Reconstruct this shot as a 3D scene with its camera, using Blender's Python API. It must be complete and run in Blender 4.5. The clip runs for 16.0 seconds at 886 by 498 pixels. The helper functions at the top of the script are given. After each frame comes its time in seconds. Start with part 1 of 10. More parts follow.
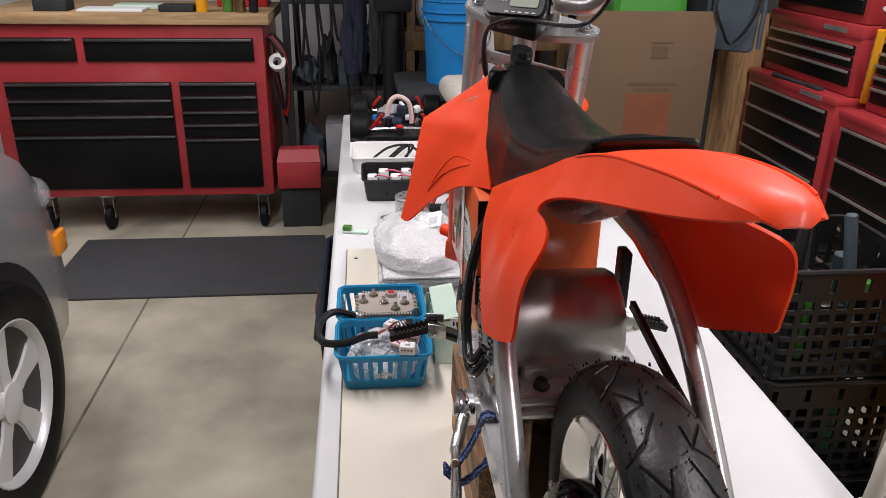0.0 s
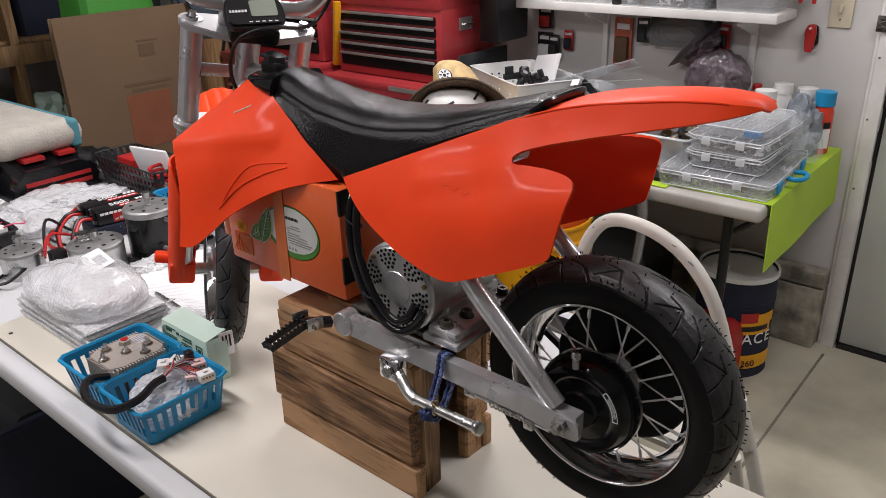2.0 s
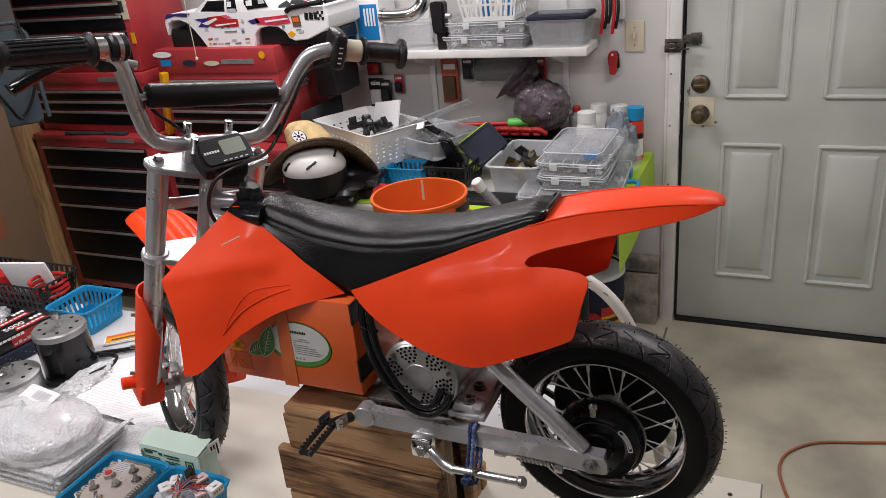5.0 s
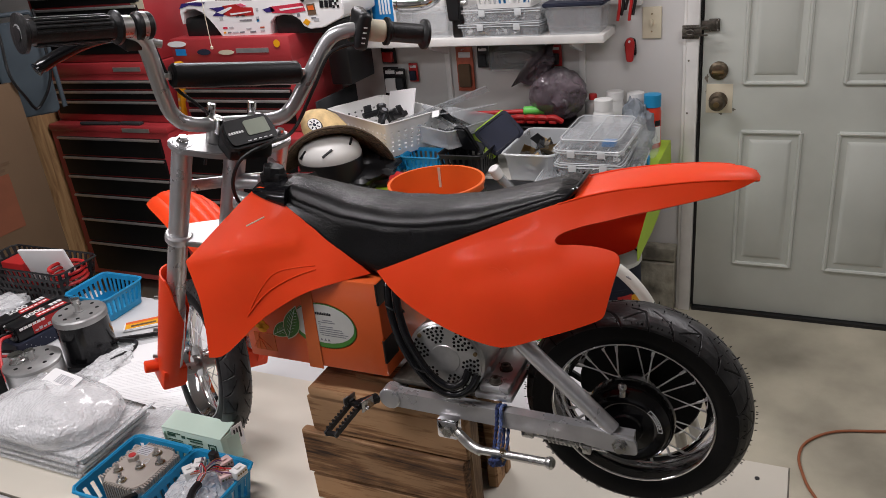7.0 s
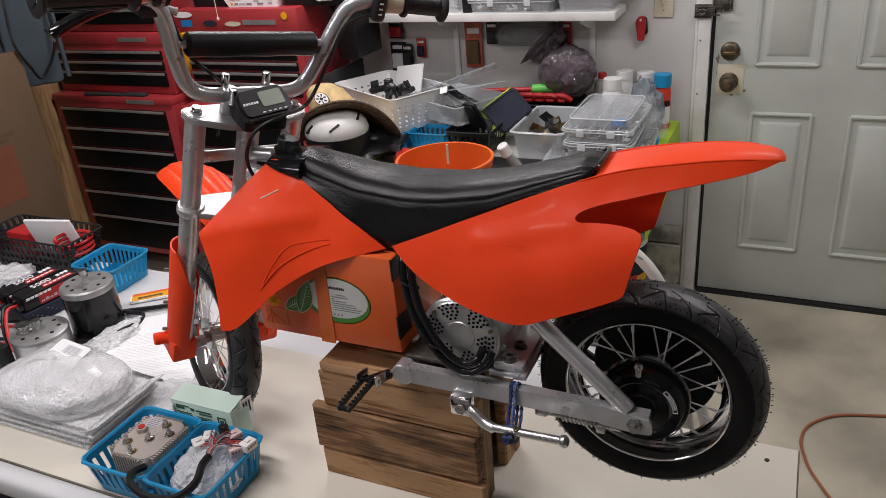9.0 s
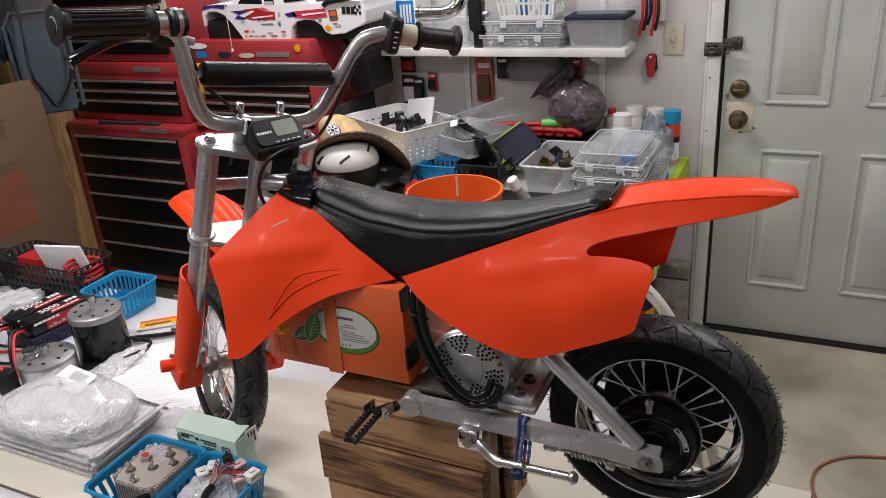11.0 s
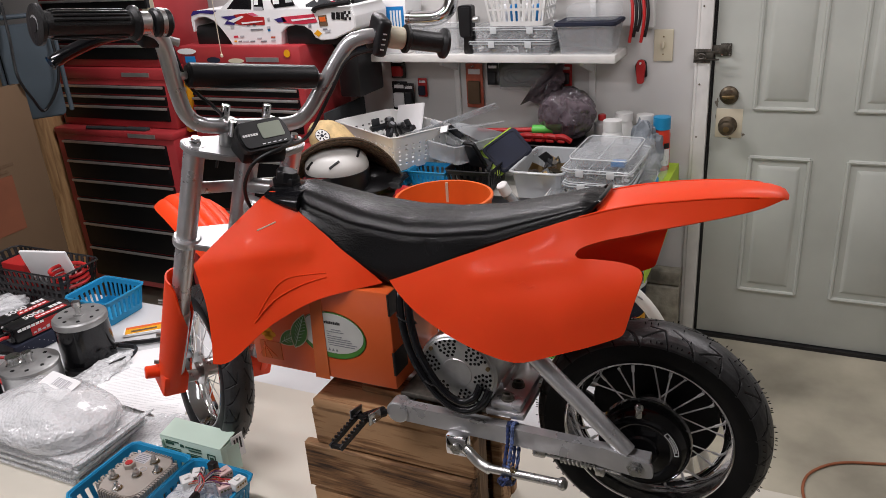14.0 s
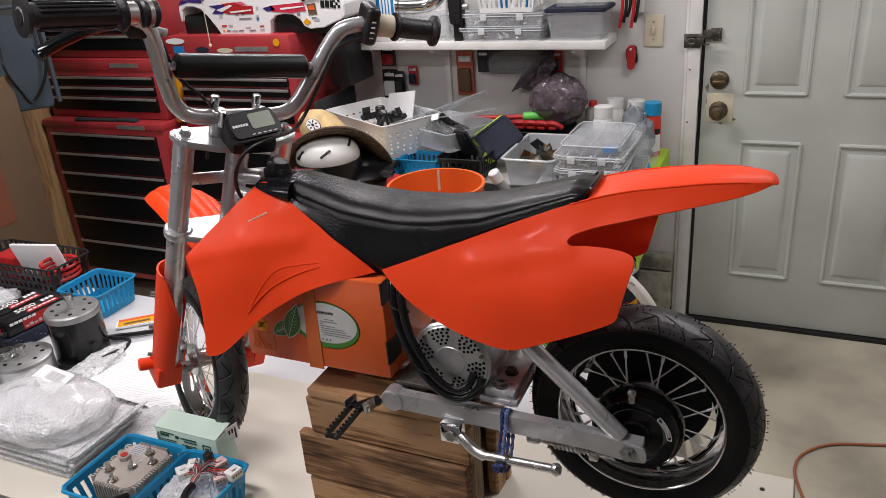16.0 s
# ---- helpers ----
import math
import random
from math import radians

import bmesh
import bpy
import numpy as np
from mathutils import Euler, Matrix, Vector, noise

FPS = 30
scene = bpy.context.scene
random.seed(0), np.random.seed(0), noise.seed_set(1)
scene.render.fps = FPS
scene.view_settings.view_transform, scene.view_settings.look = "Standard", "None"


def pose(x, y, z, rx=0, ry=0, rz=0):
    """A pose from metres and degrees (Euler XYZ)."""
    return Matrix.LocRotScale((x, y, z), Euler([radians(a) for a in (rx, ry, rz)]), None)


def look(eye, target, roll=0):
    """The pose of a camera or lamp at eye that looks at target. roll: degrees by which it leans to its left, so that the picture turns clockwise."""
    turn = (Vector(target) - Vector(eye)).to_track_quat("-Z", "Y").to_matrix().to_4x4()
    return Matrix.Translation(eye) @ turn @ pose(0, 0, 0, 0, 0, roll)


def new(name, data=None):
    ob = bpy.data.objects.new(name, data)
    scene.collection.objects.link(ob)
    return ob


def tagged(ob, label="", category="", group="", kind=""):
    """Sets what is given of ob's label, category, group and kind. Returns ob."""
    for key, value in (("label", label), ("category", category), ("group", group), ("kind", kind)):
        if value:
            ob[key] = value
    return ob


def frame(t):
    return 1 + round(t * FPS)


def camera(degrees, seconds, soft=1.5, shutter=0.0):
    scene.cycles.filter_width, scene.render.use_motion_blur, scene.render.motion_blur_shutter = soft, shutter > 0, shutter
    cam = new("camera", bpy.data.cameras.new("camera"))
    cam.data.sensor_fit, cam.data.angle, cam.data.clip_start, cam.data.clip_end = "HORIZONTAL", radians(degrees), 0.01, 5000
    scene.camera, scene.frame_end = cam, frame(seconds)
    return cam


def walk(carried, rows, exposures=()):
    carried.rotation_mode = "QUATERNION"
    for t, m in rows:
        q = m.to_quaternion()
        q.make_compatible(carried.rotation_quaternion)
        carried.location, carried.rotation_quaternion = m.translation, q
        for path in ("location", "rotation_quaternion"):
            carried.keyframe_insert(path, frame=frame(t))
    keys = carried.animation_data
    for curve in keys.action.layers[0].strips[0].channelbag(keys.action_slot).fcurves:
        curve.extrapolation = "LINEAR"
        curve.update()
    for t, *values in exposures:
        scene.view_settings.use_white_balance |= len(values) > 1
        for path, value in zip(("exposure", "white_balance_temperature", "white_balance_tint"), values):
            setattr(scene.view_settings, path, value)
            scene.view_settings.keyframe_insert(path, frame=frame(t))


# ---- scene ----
from mathutils.geometry import delaunay_2d_cdt

cam = camera(59.7, 16.0, 0.35)
PATH = [
    (0, (-0.22, -0.459, 1.502), (-0.024, 1.375, 0.729), 1.0),
    (0.5, (-0.386, -0.424, 1.517), (0.356, 1.264, 0.742), -1.5),
    (1, (-0.54, -0.441, 1.551), (0.655, 0.962, 0.774), -2.7),
    (1.5, (-0.662, -0.424, 1.55), (0.643, 0.867, 0.757), -2.9),
    (2, (-0.686, -0.341, 1.536), (0.698, 0.855, 0.727), -1.7),
    (2.5, (-0.654, -0.223, 1.532), (0.797, 0.893, 0.726), -1.7),
    (3, (-0.663, -0.114, 1.552), (0.909, 0.815, 0.736), -3.3),
    (3.5, (-0.75, -0.084, 1.577), (0.88, 0.731, 0.753), -3.8),
    (3.7, (-0.774, -0.103, 1.612), (0.855, 0.693, 0.767), -3.8),
    (5.8, (-0.921, -0.196, 1.714), (0.744, 0.591, 0.933), -6.3),
    (6, (-0.918, -0.189, 1.713), (0.742, 0.603, 0.928), -6.2),
    (6.5, (-0.907, -0.172, 1.701), (0.746, 0.63, 0.911), -5.9),
    (7, (-0.902, -0.168, 1.69), (0.736, 0.637, 0.871), -6.1),
    (7.5, (-0.899, -0.161, 1.688), (0.722, 0.637, 0.832), -5.6),
    (8, (-0.901, -0.156, 1.689), (0.715, 0.641, 0.82), -5.4),
    (10.3, (-0.905, -0.133, 1.679), (0.717, 0.666, 0.825), -4.2),
    (10.5, (-0.904, -0.136, 1.681), (0.725, 0.672, 0.849), -4.3),
    (11, (-0.905, -0.139, 1.683), (0.737, 0.685, 0.891), -4.4),
    (11.5, (-0.904, -0.137, 1.681), (0.743, 0.694, 0.909), -4.5),
    (12, (-0.903, -0.138, 1.68), (0.744, 0.694, 0.908), -4.4),
    (12.5, (-0.903, -0.141, 1.678), (0.747, 0.691, 0.912), -4.5),
    (13, (-0.901, -0.141, 1.678), (0.752, 0.685, 0.912), -4.3),
    (13.5, (-0.898, -0.14, 1.675), (0.758, 0.678, 0.909), -4.3),
    (14, (-0.896, -0.139, 1.673), (0.762, 0.666, 0.898), -4.1),
    (14.5, (-0.895, -0.138, 1.67), (0.76, 0.656, 0.876), -4.2),
    (15, (-0.89, -0.139, 1.67), (0.761, 0.649, 0.863), -4.5),
    (15.5, (-0.895, -0.141, 1.673), (0.759, 0.642, 0.866), -4.6),
    (16, (-0.896, -0.14, 1.674), (0.758, 0.645, 0.869), -4.6),
]
walk(cam, [(t, look(eye, target, roll)) for t, eye, target, roll in PATH], ((0.0, 0.39), (0.5, 0.45), (1.0, 0.32), (1.5, 0.24), (2.0, 0.17), (3.0, 0.09), (3.5, 0.10), (6.0, -0.05), (7.0, -0.08), (10.5, -0.04), (11.0, 0.03), (12.5, -0.07), (13.5, -0.07), (14.5, 0.08), (15.0, 0.11), (16.0, 0.09)))

# ---- light ----
world = bpy.data.worlds.new("garage_air")
scene.world = world
world.use_nodes = True
world.node_tree.nodes["Background"].inputs[0].default_value = (0.75, 0.82, 0.9, 1)
world.node_tree.nodes["Background"].inputs[1].default_value = 0.005


def ceiling_lamp(x, y, sx, sy, watts):
    d = bpy.data.lights.new("shop_light_lamp", "AREA")
    d.shape, d.size, d.size_y, d.energy = "RECTANGLE", sx, sy, watts
    d.color = (1.0, 0.95, 0.98)
    o = new("shop_light_lamp", d)
    o.matrix_world = pose(x, y, 2.50, 0, 0, 0)
    return o


ceiling_lamp(-0.55, 0.9, 0.16, 1.2, 21)
ceiling_lamp(0.9, -0.6, 0.16, 1.2, 19)
ceiling_lamp(1.25, 1.45, 0.16, 1.2, 27)
ceiling_lamp(-1.7, 2.3, 0.16, 1.2, 25)

# ---- materials ----


def mat(name, color, rough=0.5, metal=0.0, var=0.12, scale=12.0, bump=0.05, bscale=120.0, coat=0.0, trans=0.0, ior=1.45, alpha=1.0, isl=0.0, stretch=None, dist=0.002, spec=0.5):
    m = bpy.data.materials.new(name)
    m.use_nodes = True
    nt = m.node_tree
    N, Lk = nt.nodes, nt.links
    b = N["Principled BSDF"]
    tc = N.new("ShaderNodeTexCoord")
    src = tc.outputs["Object"]
    if stretch:
        mp = N.new("ShaderNodeMapping")
        mp.inputs["Scale"].default_value = stretch
        Lk.new(src, mp.inputs["Vector"])
        src = mp.outputs["Vector"]
    n1 = N.new("ShaderNodeTexNoise")
    n1.inputs["Scale"].default_value, n1.inputs["Detail"].default_value = scale, 6
    Lk.new(src, n1.inputs["Vector"])
    ramp = N.new("ShaderNodeMapRange")
    ramp.inputs["From Min"].default_value, ramp.inputs["From Max"].default_value = 0.3, 0.7
    ramp.inputs["To Min"].default_value, ramp.inputs["To Max"].default_value = 1 - var, 1 + var
    Lk.new(n1.outputs["Fac"], ramp.inputs["Value"])
    val = ramp.outputs["Result"]
    if isl:
        oi = N.new("ShaderNodeObjectInfo")
        r2 = N.new("ShaderNodeMapRange")
        r2.inputs["To Min"].default_value, r2.inputs["To Max"].default_value = 1 - isl, 1 + isl
        Lk.new(oi.outputs["Random"], r2.inputs["Value"])
        mu = N.new("ShaderNodeMath")
        mu.operation = "MULTIPLY"
        Lk.new(val, mu.inputs[0])
        Lk.new(r2.outputs["Result"], mu.inputs[1])
        val = mu.outputs[0]
    mx = N.new("ShaderNodeVectorMath")
    mx.operation = "SCALE"
    mx.inputs[0].default_value = color
    Lk.new(val, mx.inputs["Scale"])
    Lk.new(mx.outputs["Vector"], b.inputs["Base Color"])
    n2 = N.new("ShaderNodeTexNoise")
    n2.inputs["Scale"].default_value, n2.inputs["Detail"].default_value = bscale, 4
    Lk.new(src, n2.inputs["Vector"])
    rr = N.new("ShaderNodeMapRange")
    rr.inputs["To Min"].default_value, rr.inputs["To Max"].default_value = max(rough - 0.08, 0.02), min(rough + 0.08, 1)
    Lk.new(n1.outputs["Fac"], rr.inputs["Value"])
    Lk.new(rr.outputs["Result"], b.inputs["Roughness"])
    if bump:
        bu = N.new("ShaderNodeBump")
        bu.inputs["Strength"].default_value, bu.inputs["Distance"].default_value = bump, dist
        Lk.new(n2.outputs["Fac"], bu.inputs["Height"])
        Lk.new(bu.outputs["Normal"], b.inputs["Normal"])
    b.inputs["Metallic"].default_value = metal
    b.inputs["Coat Weight"].default_value = coat
    b.inputs["Coat Roughness"].default_value = 0.1
    b.inputs["Transmission Weight"].default_value = trans
    b.inputs["IOR"].default_value = ior
    b.inputs["Specular IOR Level"].default_value = spec
    b.inputs["Alpha"].default_value = alpha
    return m


def wood(name, dark, light, grain=(1, 14, 14), scale=6.0, rough=0.7, isl=0.15):
    m = mat(name, light, rough, 0, 0.22, scale * 0.4, 0.3, 40, isl=isl, stretch=grain)
    nt = m.node_tree
    N, Lk = nt.nodes, nt.links
    w = N.new("ShaderNodeTexNoise")
    w.inputs["Scale"].default_value, w.inputs["Detail"].default_value, w.inputs["Distortion"].default_value = scale, 8, 1.2
    mp = [x for x in N if x.type == "MAPPING"][0]
    Lk.new(mp.outputs["Vector"], w.inputs["Vector"])
    cr = N.new("ShaderNodeValToRGB")
    cr.color_ramp.elements[0].position, cr.color_ramp.elements[0].color = 0.35, (*dark, 1)
    cr.color_ramp.elements[1].position, cr.color_ramp.elements[1].color = 0.65, (*light, 1)
    Lk.new(w.outputs["Fac"], cr.inputs["Fac"])
    sc = [x for x in N if x.type == "VECT_MATH"][0]
    Lk.new(cr.outputs["Color"], sc.inputs[0])
    return m


def old_wood(name, dark, mid, light, along):
    """Weathered sawn lumber: growth rings drawn out along the grain, fine streaks, knots and dark stains."""
    m = mat(name, mid, 0.72, 0, 0.25, 7, 0.6, 60, isl=0.18, dist=0.0012)
    nt = m.node_tree
    N, Lk = nt.nodes, nt.links
    tc = [n for n in N if n.type == "TEX_COORD"][0]

    def field(scale, stretch, detail, distort):
        mp = N.new("ShaderNodeMapping")
        mp.inputs["Scale"].default_value = [a ** stretch for a in along]
        oi = N.new("ShaderNodeObjectInfo")
        sh = N.new("ShaderNodeVectorMath")
        sh.operation = "SCALE"
        sh.inputs[0].default_value = (3.1, 5.3, 7.7)
        Lk.new(oi.outputs["Random"], sh.inputs["Scale"])
        Lk.new(sh.outputs["Vector"], mp.inputs["Location"])
        Lk.new(tc.outputs["Object"], mp.inputs["Vector"])
        n = N.new("ShaderNodeTexNoise")
        n.inputs["Scale"].default_value, n.inputs["Detail"].default_value, n.inputs["Distortion"].default_value = scale, detail, distort
        Lk.new(mp.outputs["Vector"], n.inputs["Vector"])
        return n.outputs["Fac"]

    def calc(op, a, b):
        q = N.new("ShaderNodeMath")
        q.operation = op
        for i, v in enumerate((a, b)):
            if isinstance(v, (int, float)):
                q.inputs[i].default_value = v
            else:
                Lk.new(v, q.inputs[i])
        return q.outputs[0]

    rings = calc("PINGPONG", calc("MULTIPLY", field(13, 1.0, 2, 0.6), 9.0), 1.0)
    streak = field(240, 1.15, 5, 0.2)
    blotch = field(16, 0.35, 4, 0.5)
    f = calc("ADD", calc("MULTIPLY", rings, 0.30), calc("ADD", calc("MULTIPLY", streak, 0.75), calc("MULTIPLY", blotch, 0.85)))
    cr = N.new("ShaderNodeValToRGB")
    el = cr.color_ramp.elements
    el[0].position, el[0].color = 0.62, (*dark, 1)
    el[1].position, el[1].color = 1.22 / 1.25, (*light, 1)
    c = el.new(0.84)
    c.color = (*mid, 1)
    Lk.new(calc("MULTIPLY", f, 0.95), cr.inputs["Fac"])
    sc = [x for x in N if x.type == "VECT_MATH" and x.operation == "SCALE" and x.outputs["Vector"].links and x.outputs["Vector"].links[0].to_node.type == "BSDF_PRINCIPLED"][0]
    Lk.new(cr.outputs["Color"], sc.inputs[0])
    bu = [n for n in N if n.type == "BUMP"][0]
    Lk.new(f, bu.inputs["Height"])
    return m


M = {}
M["plastic_orange"] = mat("orange_plastic", (0.84, 0.058, 0.010), 0.48, 0, 0.06, 9, 0.035, 45, coat=0.075, spec=0.22)
for k_, v_ in (("Subsurface Weight", 0.2), ("Subsurface Scale", 0.012)):
    M["plastic_orange"].node_tree.nodes["Principled BSDF"].inputs[k_].default_value = v_
M["plastic_orange"].node_tree.nodes["Principled BSDF"].inputs["Subsurface Radius"].default_value = (1.0, 0.2, 0.06)
M["red_plastic"] = mat("red_plastic", (0.66, 0.036, 0.010), 0.32, 0, 0.06, 9, 0.04, 60, coat=0.2)
M["seat"] = mat("black_leatherette", (0.006, 0.006, 0.0065), 0.22, 0, 0.2, 14, 1.0, 330, dist=0.0008, coat=0.0, spec=0.31, stretch=(1.1, 0.9, 1.1))
M["rubber"] = mat("black_rubber", (0.006, 0.006, 0.0063), 0.50, 0, 0.3, 20, 0.2, 150, spec=0.18)
M["black"] = mat("black_plastic", (0.010, 0.010, 0.011), 0.38, 0, 0.2, 10, 0.08, 150)
M["black_gloss"] = mat("black_gloss_paint", (0.006, 0.006, 0.007), 0.14, 0, 0.2, 10, 0.0, 90, coat=0.15, spec=0.35)
M["silver"] = mat("silver_paint", (0.58, 0.58, 0.59), 0.29, 0.65, 0.10, 22, 0.06, 160)
M["chrome"] = mat("chrome", (0.66, 0.66, 0.67), 0.07, 1.0, 0.1, 16, 0.0, 60)
M["grip_rubber"] = mat("worn_grip_rubber", (0.012, 0.012, 0.0125), 0.40, 0, 0.4, 60, 0.4, 260, spec=0.45)
M["clampm"] = mat("satin_clamp_plate", (0.40, 0.40, 0.405), 0.42, 0.6, 0.1, 24, 0.08, 200)
M["steel"] = mat("zinc_steel", (0.55, 0.55, 0.54), 0.28, 1.0, 0.12, 30, 0.06, 200)
M["alu"] = mat("cast_aluminium", (0.60, 0.60, 0.595), 0.34, 0.85, 0.14, 40, 0.10, 220)
M["batt"] = mat("orange_carton_wrap", (0.72, 0.12, 0.025), 0.3, 0, 0.07, 8, 0.08, 40, coat=0.3)
M["tape"] = mat("clear_tape", (0.60, 0.135, 0.035), 0.2, 0, 0.08, 30, 0.35, 60, coat=0.5)
M["white"] = mat("white_plastic", (0.74, 0.74, 0.72), 0.42, 0, 0.04, 6, 0.05, 90)
M["table"] = mat("white_table_plastic", (0.58, 0.585, 0.59), 0.45, 0, 0.05, 5, 0.12, 260)
M["stool_white"] = mat("stool_enamel", (0.60, 0.585, 0.53), 0.45, 0, 0.08, 14, 0.08, 80)
M["label_white"] = mat("printed_label_stock", (0.56, 0.56, 0.53), 0.4, 0, 0.05, 40, 0.05, 90, coat=0.2)
M["table_aged"] = mat("aged_table_plastic", (0.44, 0.425, 0.385), 0.5, 0, 0.12, 9, 0.15, 220)
M["board"] = mat("cream_board", (0.66, 0.62, 0.53), 0.5, 0, 0.05, 5, 0.05, 60)
M["spoke"] = mat("plated_spoke_wire", (0.78, 0.78, 0.78), 0.3, 0.35, 0.05, 30, 0.0, 90)
M["padm"] = mat("black_vinyl_pad", (0.006, 0.006, 0.0065), 0.36, 0, 0.2, 14, 0.3, 300, dist=0.001, spec=0.35)
M["paper"] = mat("white_paper", (0.8, 0.8, 0.8), 0.7, 0, 0.03, 5, 0.05, 60)
M["alloy"] = mat("alloy_wheel_paint", (0.66, 0.66, 0.67), 0.32, 0.3, 0.04, 9, 0.0, 60, coat=0.4)
M["text_grey"] = mat("fine_print_grey", (0.60, 0.60, 0.61), 0.7, 0, 0.03, 5, 0.0, 60)
M["ink_soft"] = mat("pale_grey_ink", (0.46, 0.46, 0.48), 0.7, 0, 0.03, 5, 0.0, 60)
M["bag_grey"] = mat("grey_film", (0.24, 0.27, 0.30), 0.25, 0, 0.2, 20, 1.0, 60, alpha=0.85, dist=0.006)
M["motor_cap"] = mat("dull_machined_cap", (0.34, 0.34, 0.335), 0.45, 0.7, 0.15, 30, 0.1, 160)
M["ply"] = wood("weathered_plywood", (0.24, 0.13, 0.055), (0.42, 0.26, 0.12), (10, 10, 1.0), 4.0)
M["ink"] = mat("grey_ink", (0.2, 0.2, 0.22), 0.7, 0, 0.03, 5, 0.0, 60)
M["crate"] = old_wood("weathered_crate_wood", (0.045, 0.022, 0.011), (0.225, 0.112, 0.046), (0.38, 0.220, 0.108), (1, 0.11, 1))
M["crate_end"] = old_wood("crate_end_wood", (0.06, 0.030, 0.015), (0.27, 0.150, 0.070), (0.40, 0.255, 0.135), (1, 1, 0.09))
M["pine"] = wood("pine_lumber", (0.15, 0.085, 0.036), (0.27, 0.165, 0.075), (12, 12, 1.2), 4.0)
M["butcher"] = wood("butcher_block", (0.40, 0.25, 0.12), (0.58, 0.40, 0.22), (1.2, 10, 10), 4.0)
M["card"] = mat("cardboard", (0.145, 0.092, 0.052), 0.85, 0, 0.07, 5, 0.15, 90)
M["card_print"] = mat("orange_print", (0.21, 0.072, 0.036), 0.85, 0, 0.1, 8, 0.1, 90)
M["card_orange"] = mat("orange_red_card", (0.42, 0.10, 0.055), 0.5, 0, 0.3, 30, 0.05, 90)
M["card_dark"] = mat("brown_print", (0.13, 0.08, 0.045), 0.85, 0, 0.1, 8, 0.1, 90)
M["chest_red"] = mat("red_enamel", (0.38, 0.036, 0.042), 0.36, 0, 0.12, 6, 0.05, 30, coat=0.2)
M["gunmetal"] = mat("gunmetal_pull", (0.16, 0.16, 0.165), 0.32, 0.9, 0.12, 20, 0.03, 90)
M["drawer"] = mat("black_drawer", (0.006, 0.006, 0.0065), 0.42, 0, 0.2, 6, 0.05, 60, spec=0.22)
M["trim"] = mat("brushed_trim", (0.55, 0.55, 0.54), 0.35, 0.8, 0.12, 20, 0.03, 90)
M["wallm"] = mat("painted_drywall", (0.60, 0.59, 0.57), 0.8, 0, 0.05, 2.5, 0.1, 120)
M["doorm"] = mat("grey_painted_door", (0.495, 0.515, 0.470), 0.5, 0, 0.11, 3, 0.06, 50)
M["jamb"] = mat("white_trim_paint", (0.72, 0.71, 0.68), 0.5, 0, 0.12, 9, 0.1, 40)
M["brass"] = mat("aged_brass", (0.24, 0.17, 0.085), 0.38, 0.9, 0.25, 25, 0.1, 100)
M["concrete"] = mat("concrete", (0.38, 0.350, 0.272), 0.62, 0, 0.38, 2.6, 0.3, 90)
M["stem"] = mat("rough_concrete", (0.285, 0.265, 0.21), 0.9, 0, 0.6, 13, 1.0, 30, dist=0.006)
M["stem_dark"] = mat("joint_filler", (0.16, 0.145, 0.115), 0.9, 0, 0.35, 9, 0.5, 60)
M["matm"] = mat("dark_floor_mat", (0.055, 0.056, 0.06), 0.8, 0, 0.12, 9, 0.4, 200)
M["carpaint"] = mat("silver_car_paint", (0.42, 0.43, 0.44), 0.3, 0.6, 0.01, 6, 0.0, 90, coat=0.6)
M["amber"] = mat("amber_lens", (0.85, 0.28, 0.02), 0.15, 0, 0.05, 6, 0.0, 90, coat=0.5)
M["blue"] = mat("blue_plastic", (0.012, 0.20, 0.52), 0.38, 0, 0.06, 8, 0.05, 90)
M["bluebin"] = mat("bright_blue_plastic", (0.015, 0.25, 0.48), 0.4, 0, 0.06, 8, 0.05, 90)
M["navy"] = mat("navy_fabric", (0.012, 0.016, 0.035), 0.75, 0, 0.2, 12, 0.3, 200)
M["green"] = mat("green_plastic", (0.13, 0.55, 0.09), 0.36, 0, 0.05, 6, 0.06, 70)
M["green_dim"] = mat("darker_green_plastic", (0.055, 0.27, 0.035), 0.45, 0, 0.06, 6, 0.06, 70)
M["lime"] = mat("lime_sheet", (0.42, 0.62, 0.04), 0.5, 0, 0.05, 5, 0.05, 60)
M["yellow"] = mat("yellow_plastic", (0.78, 0.36, 0.008), 0.4, 0, 0.05, 6, 0.05, 70)
M["bucket_orange"] = mat("orange_bucket", (0.74, 0.13, 0.02), 0.4, 0, 0.06, 6, 0.05, 70)
M["red"] = mat("red_can", (0.42, 0.02, 0.02), 0.4, 0, 0.1, 8, 0.06, 70)
M["clear"] = mat("clear_plastic", (0.72, 0.75, 0.77), 0.12, 0, 0.05, 6, 0.25, 22, alpha=0.20, coat=0.3)
M["clear_edge"] = mat("clear_plastic_edge", (0.80, 0.83, 0.84), 0.15, 0, 0.05, 6, 0.06, 60, alpha=0.62, coat=0.3)
M["cloudy"] = mat("cloudy_plastic", (0.66, 0.69, 0.71), 0.20, 0, 0.08, 9, 0.15, 30, alpha=0.40)
M["olive"] = mat("dark_olive_film", (0.030, 0.033, 0.024), 0.22, 0, 0.4, 18, 0.9, 60, dist=0.004)
M["bubble"] = mat("bubble_wrap", (0.90, 0.91, 0.92), 0.12, 0, 0.06, 30, 1.0, 60, alpha=0.58, dist=0.006, coat=0.6)
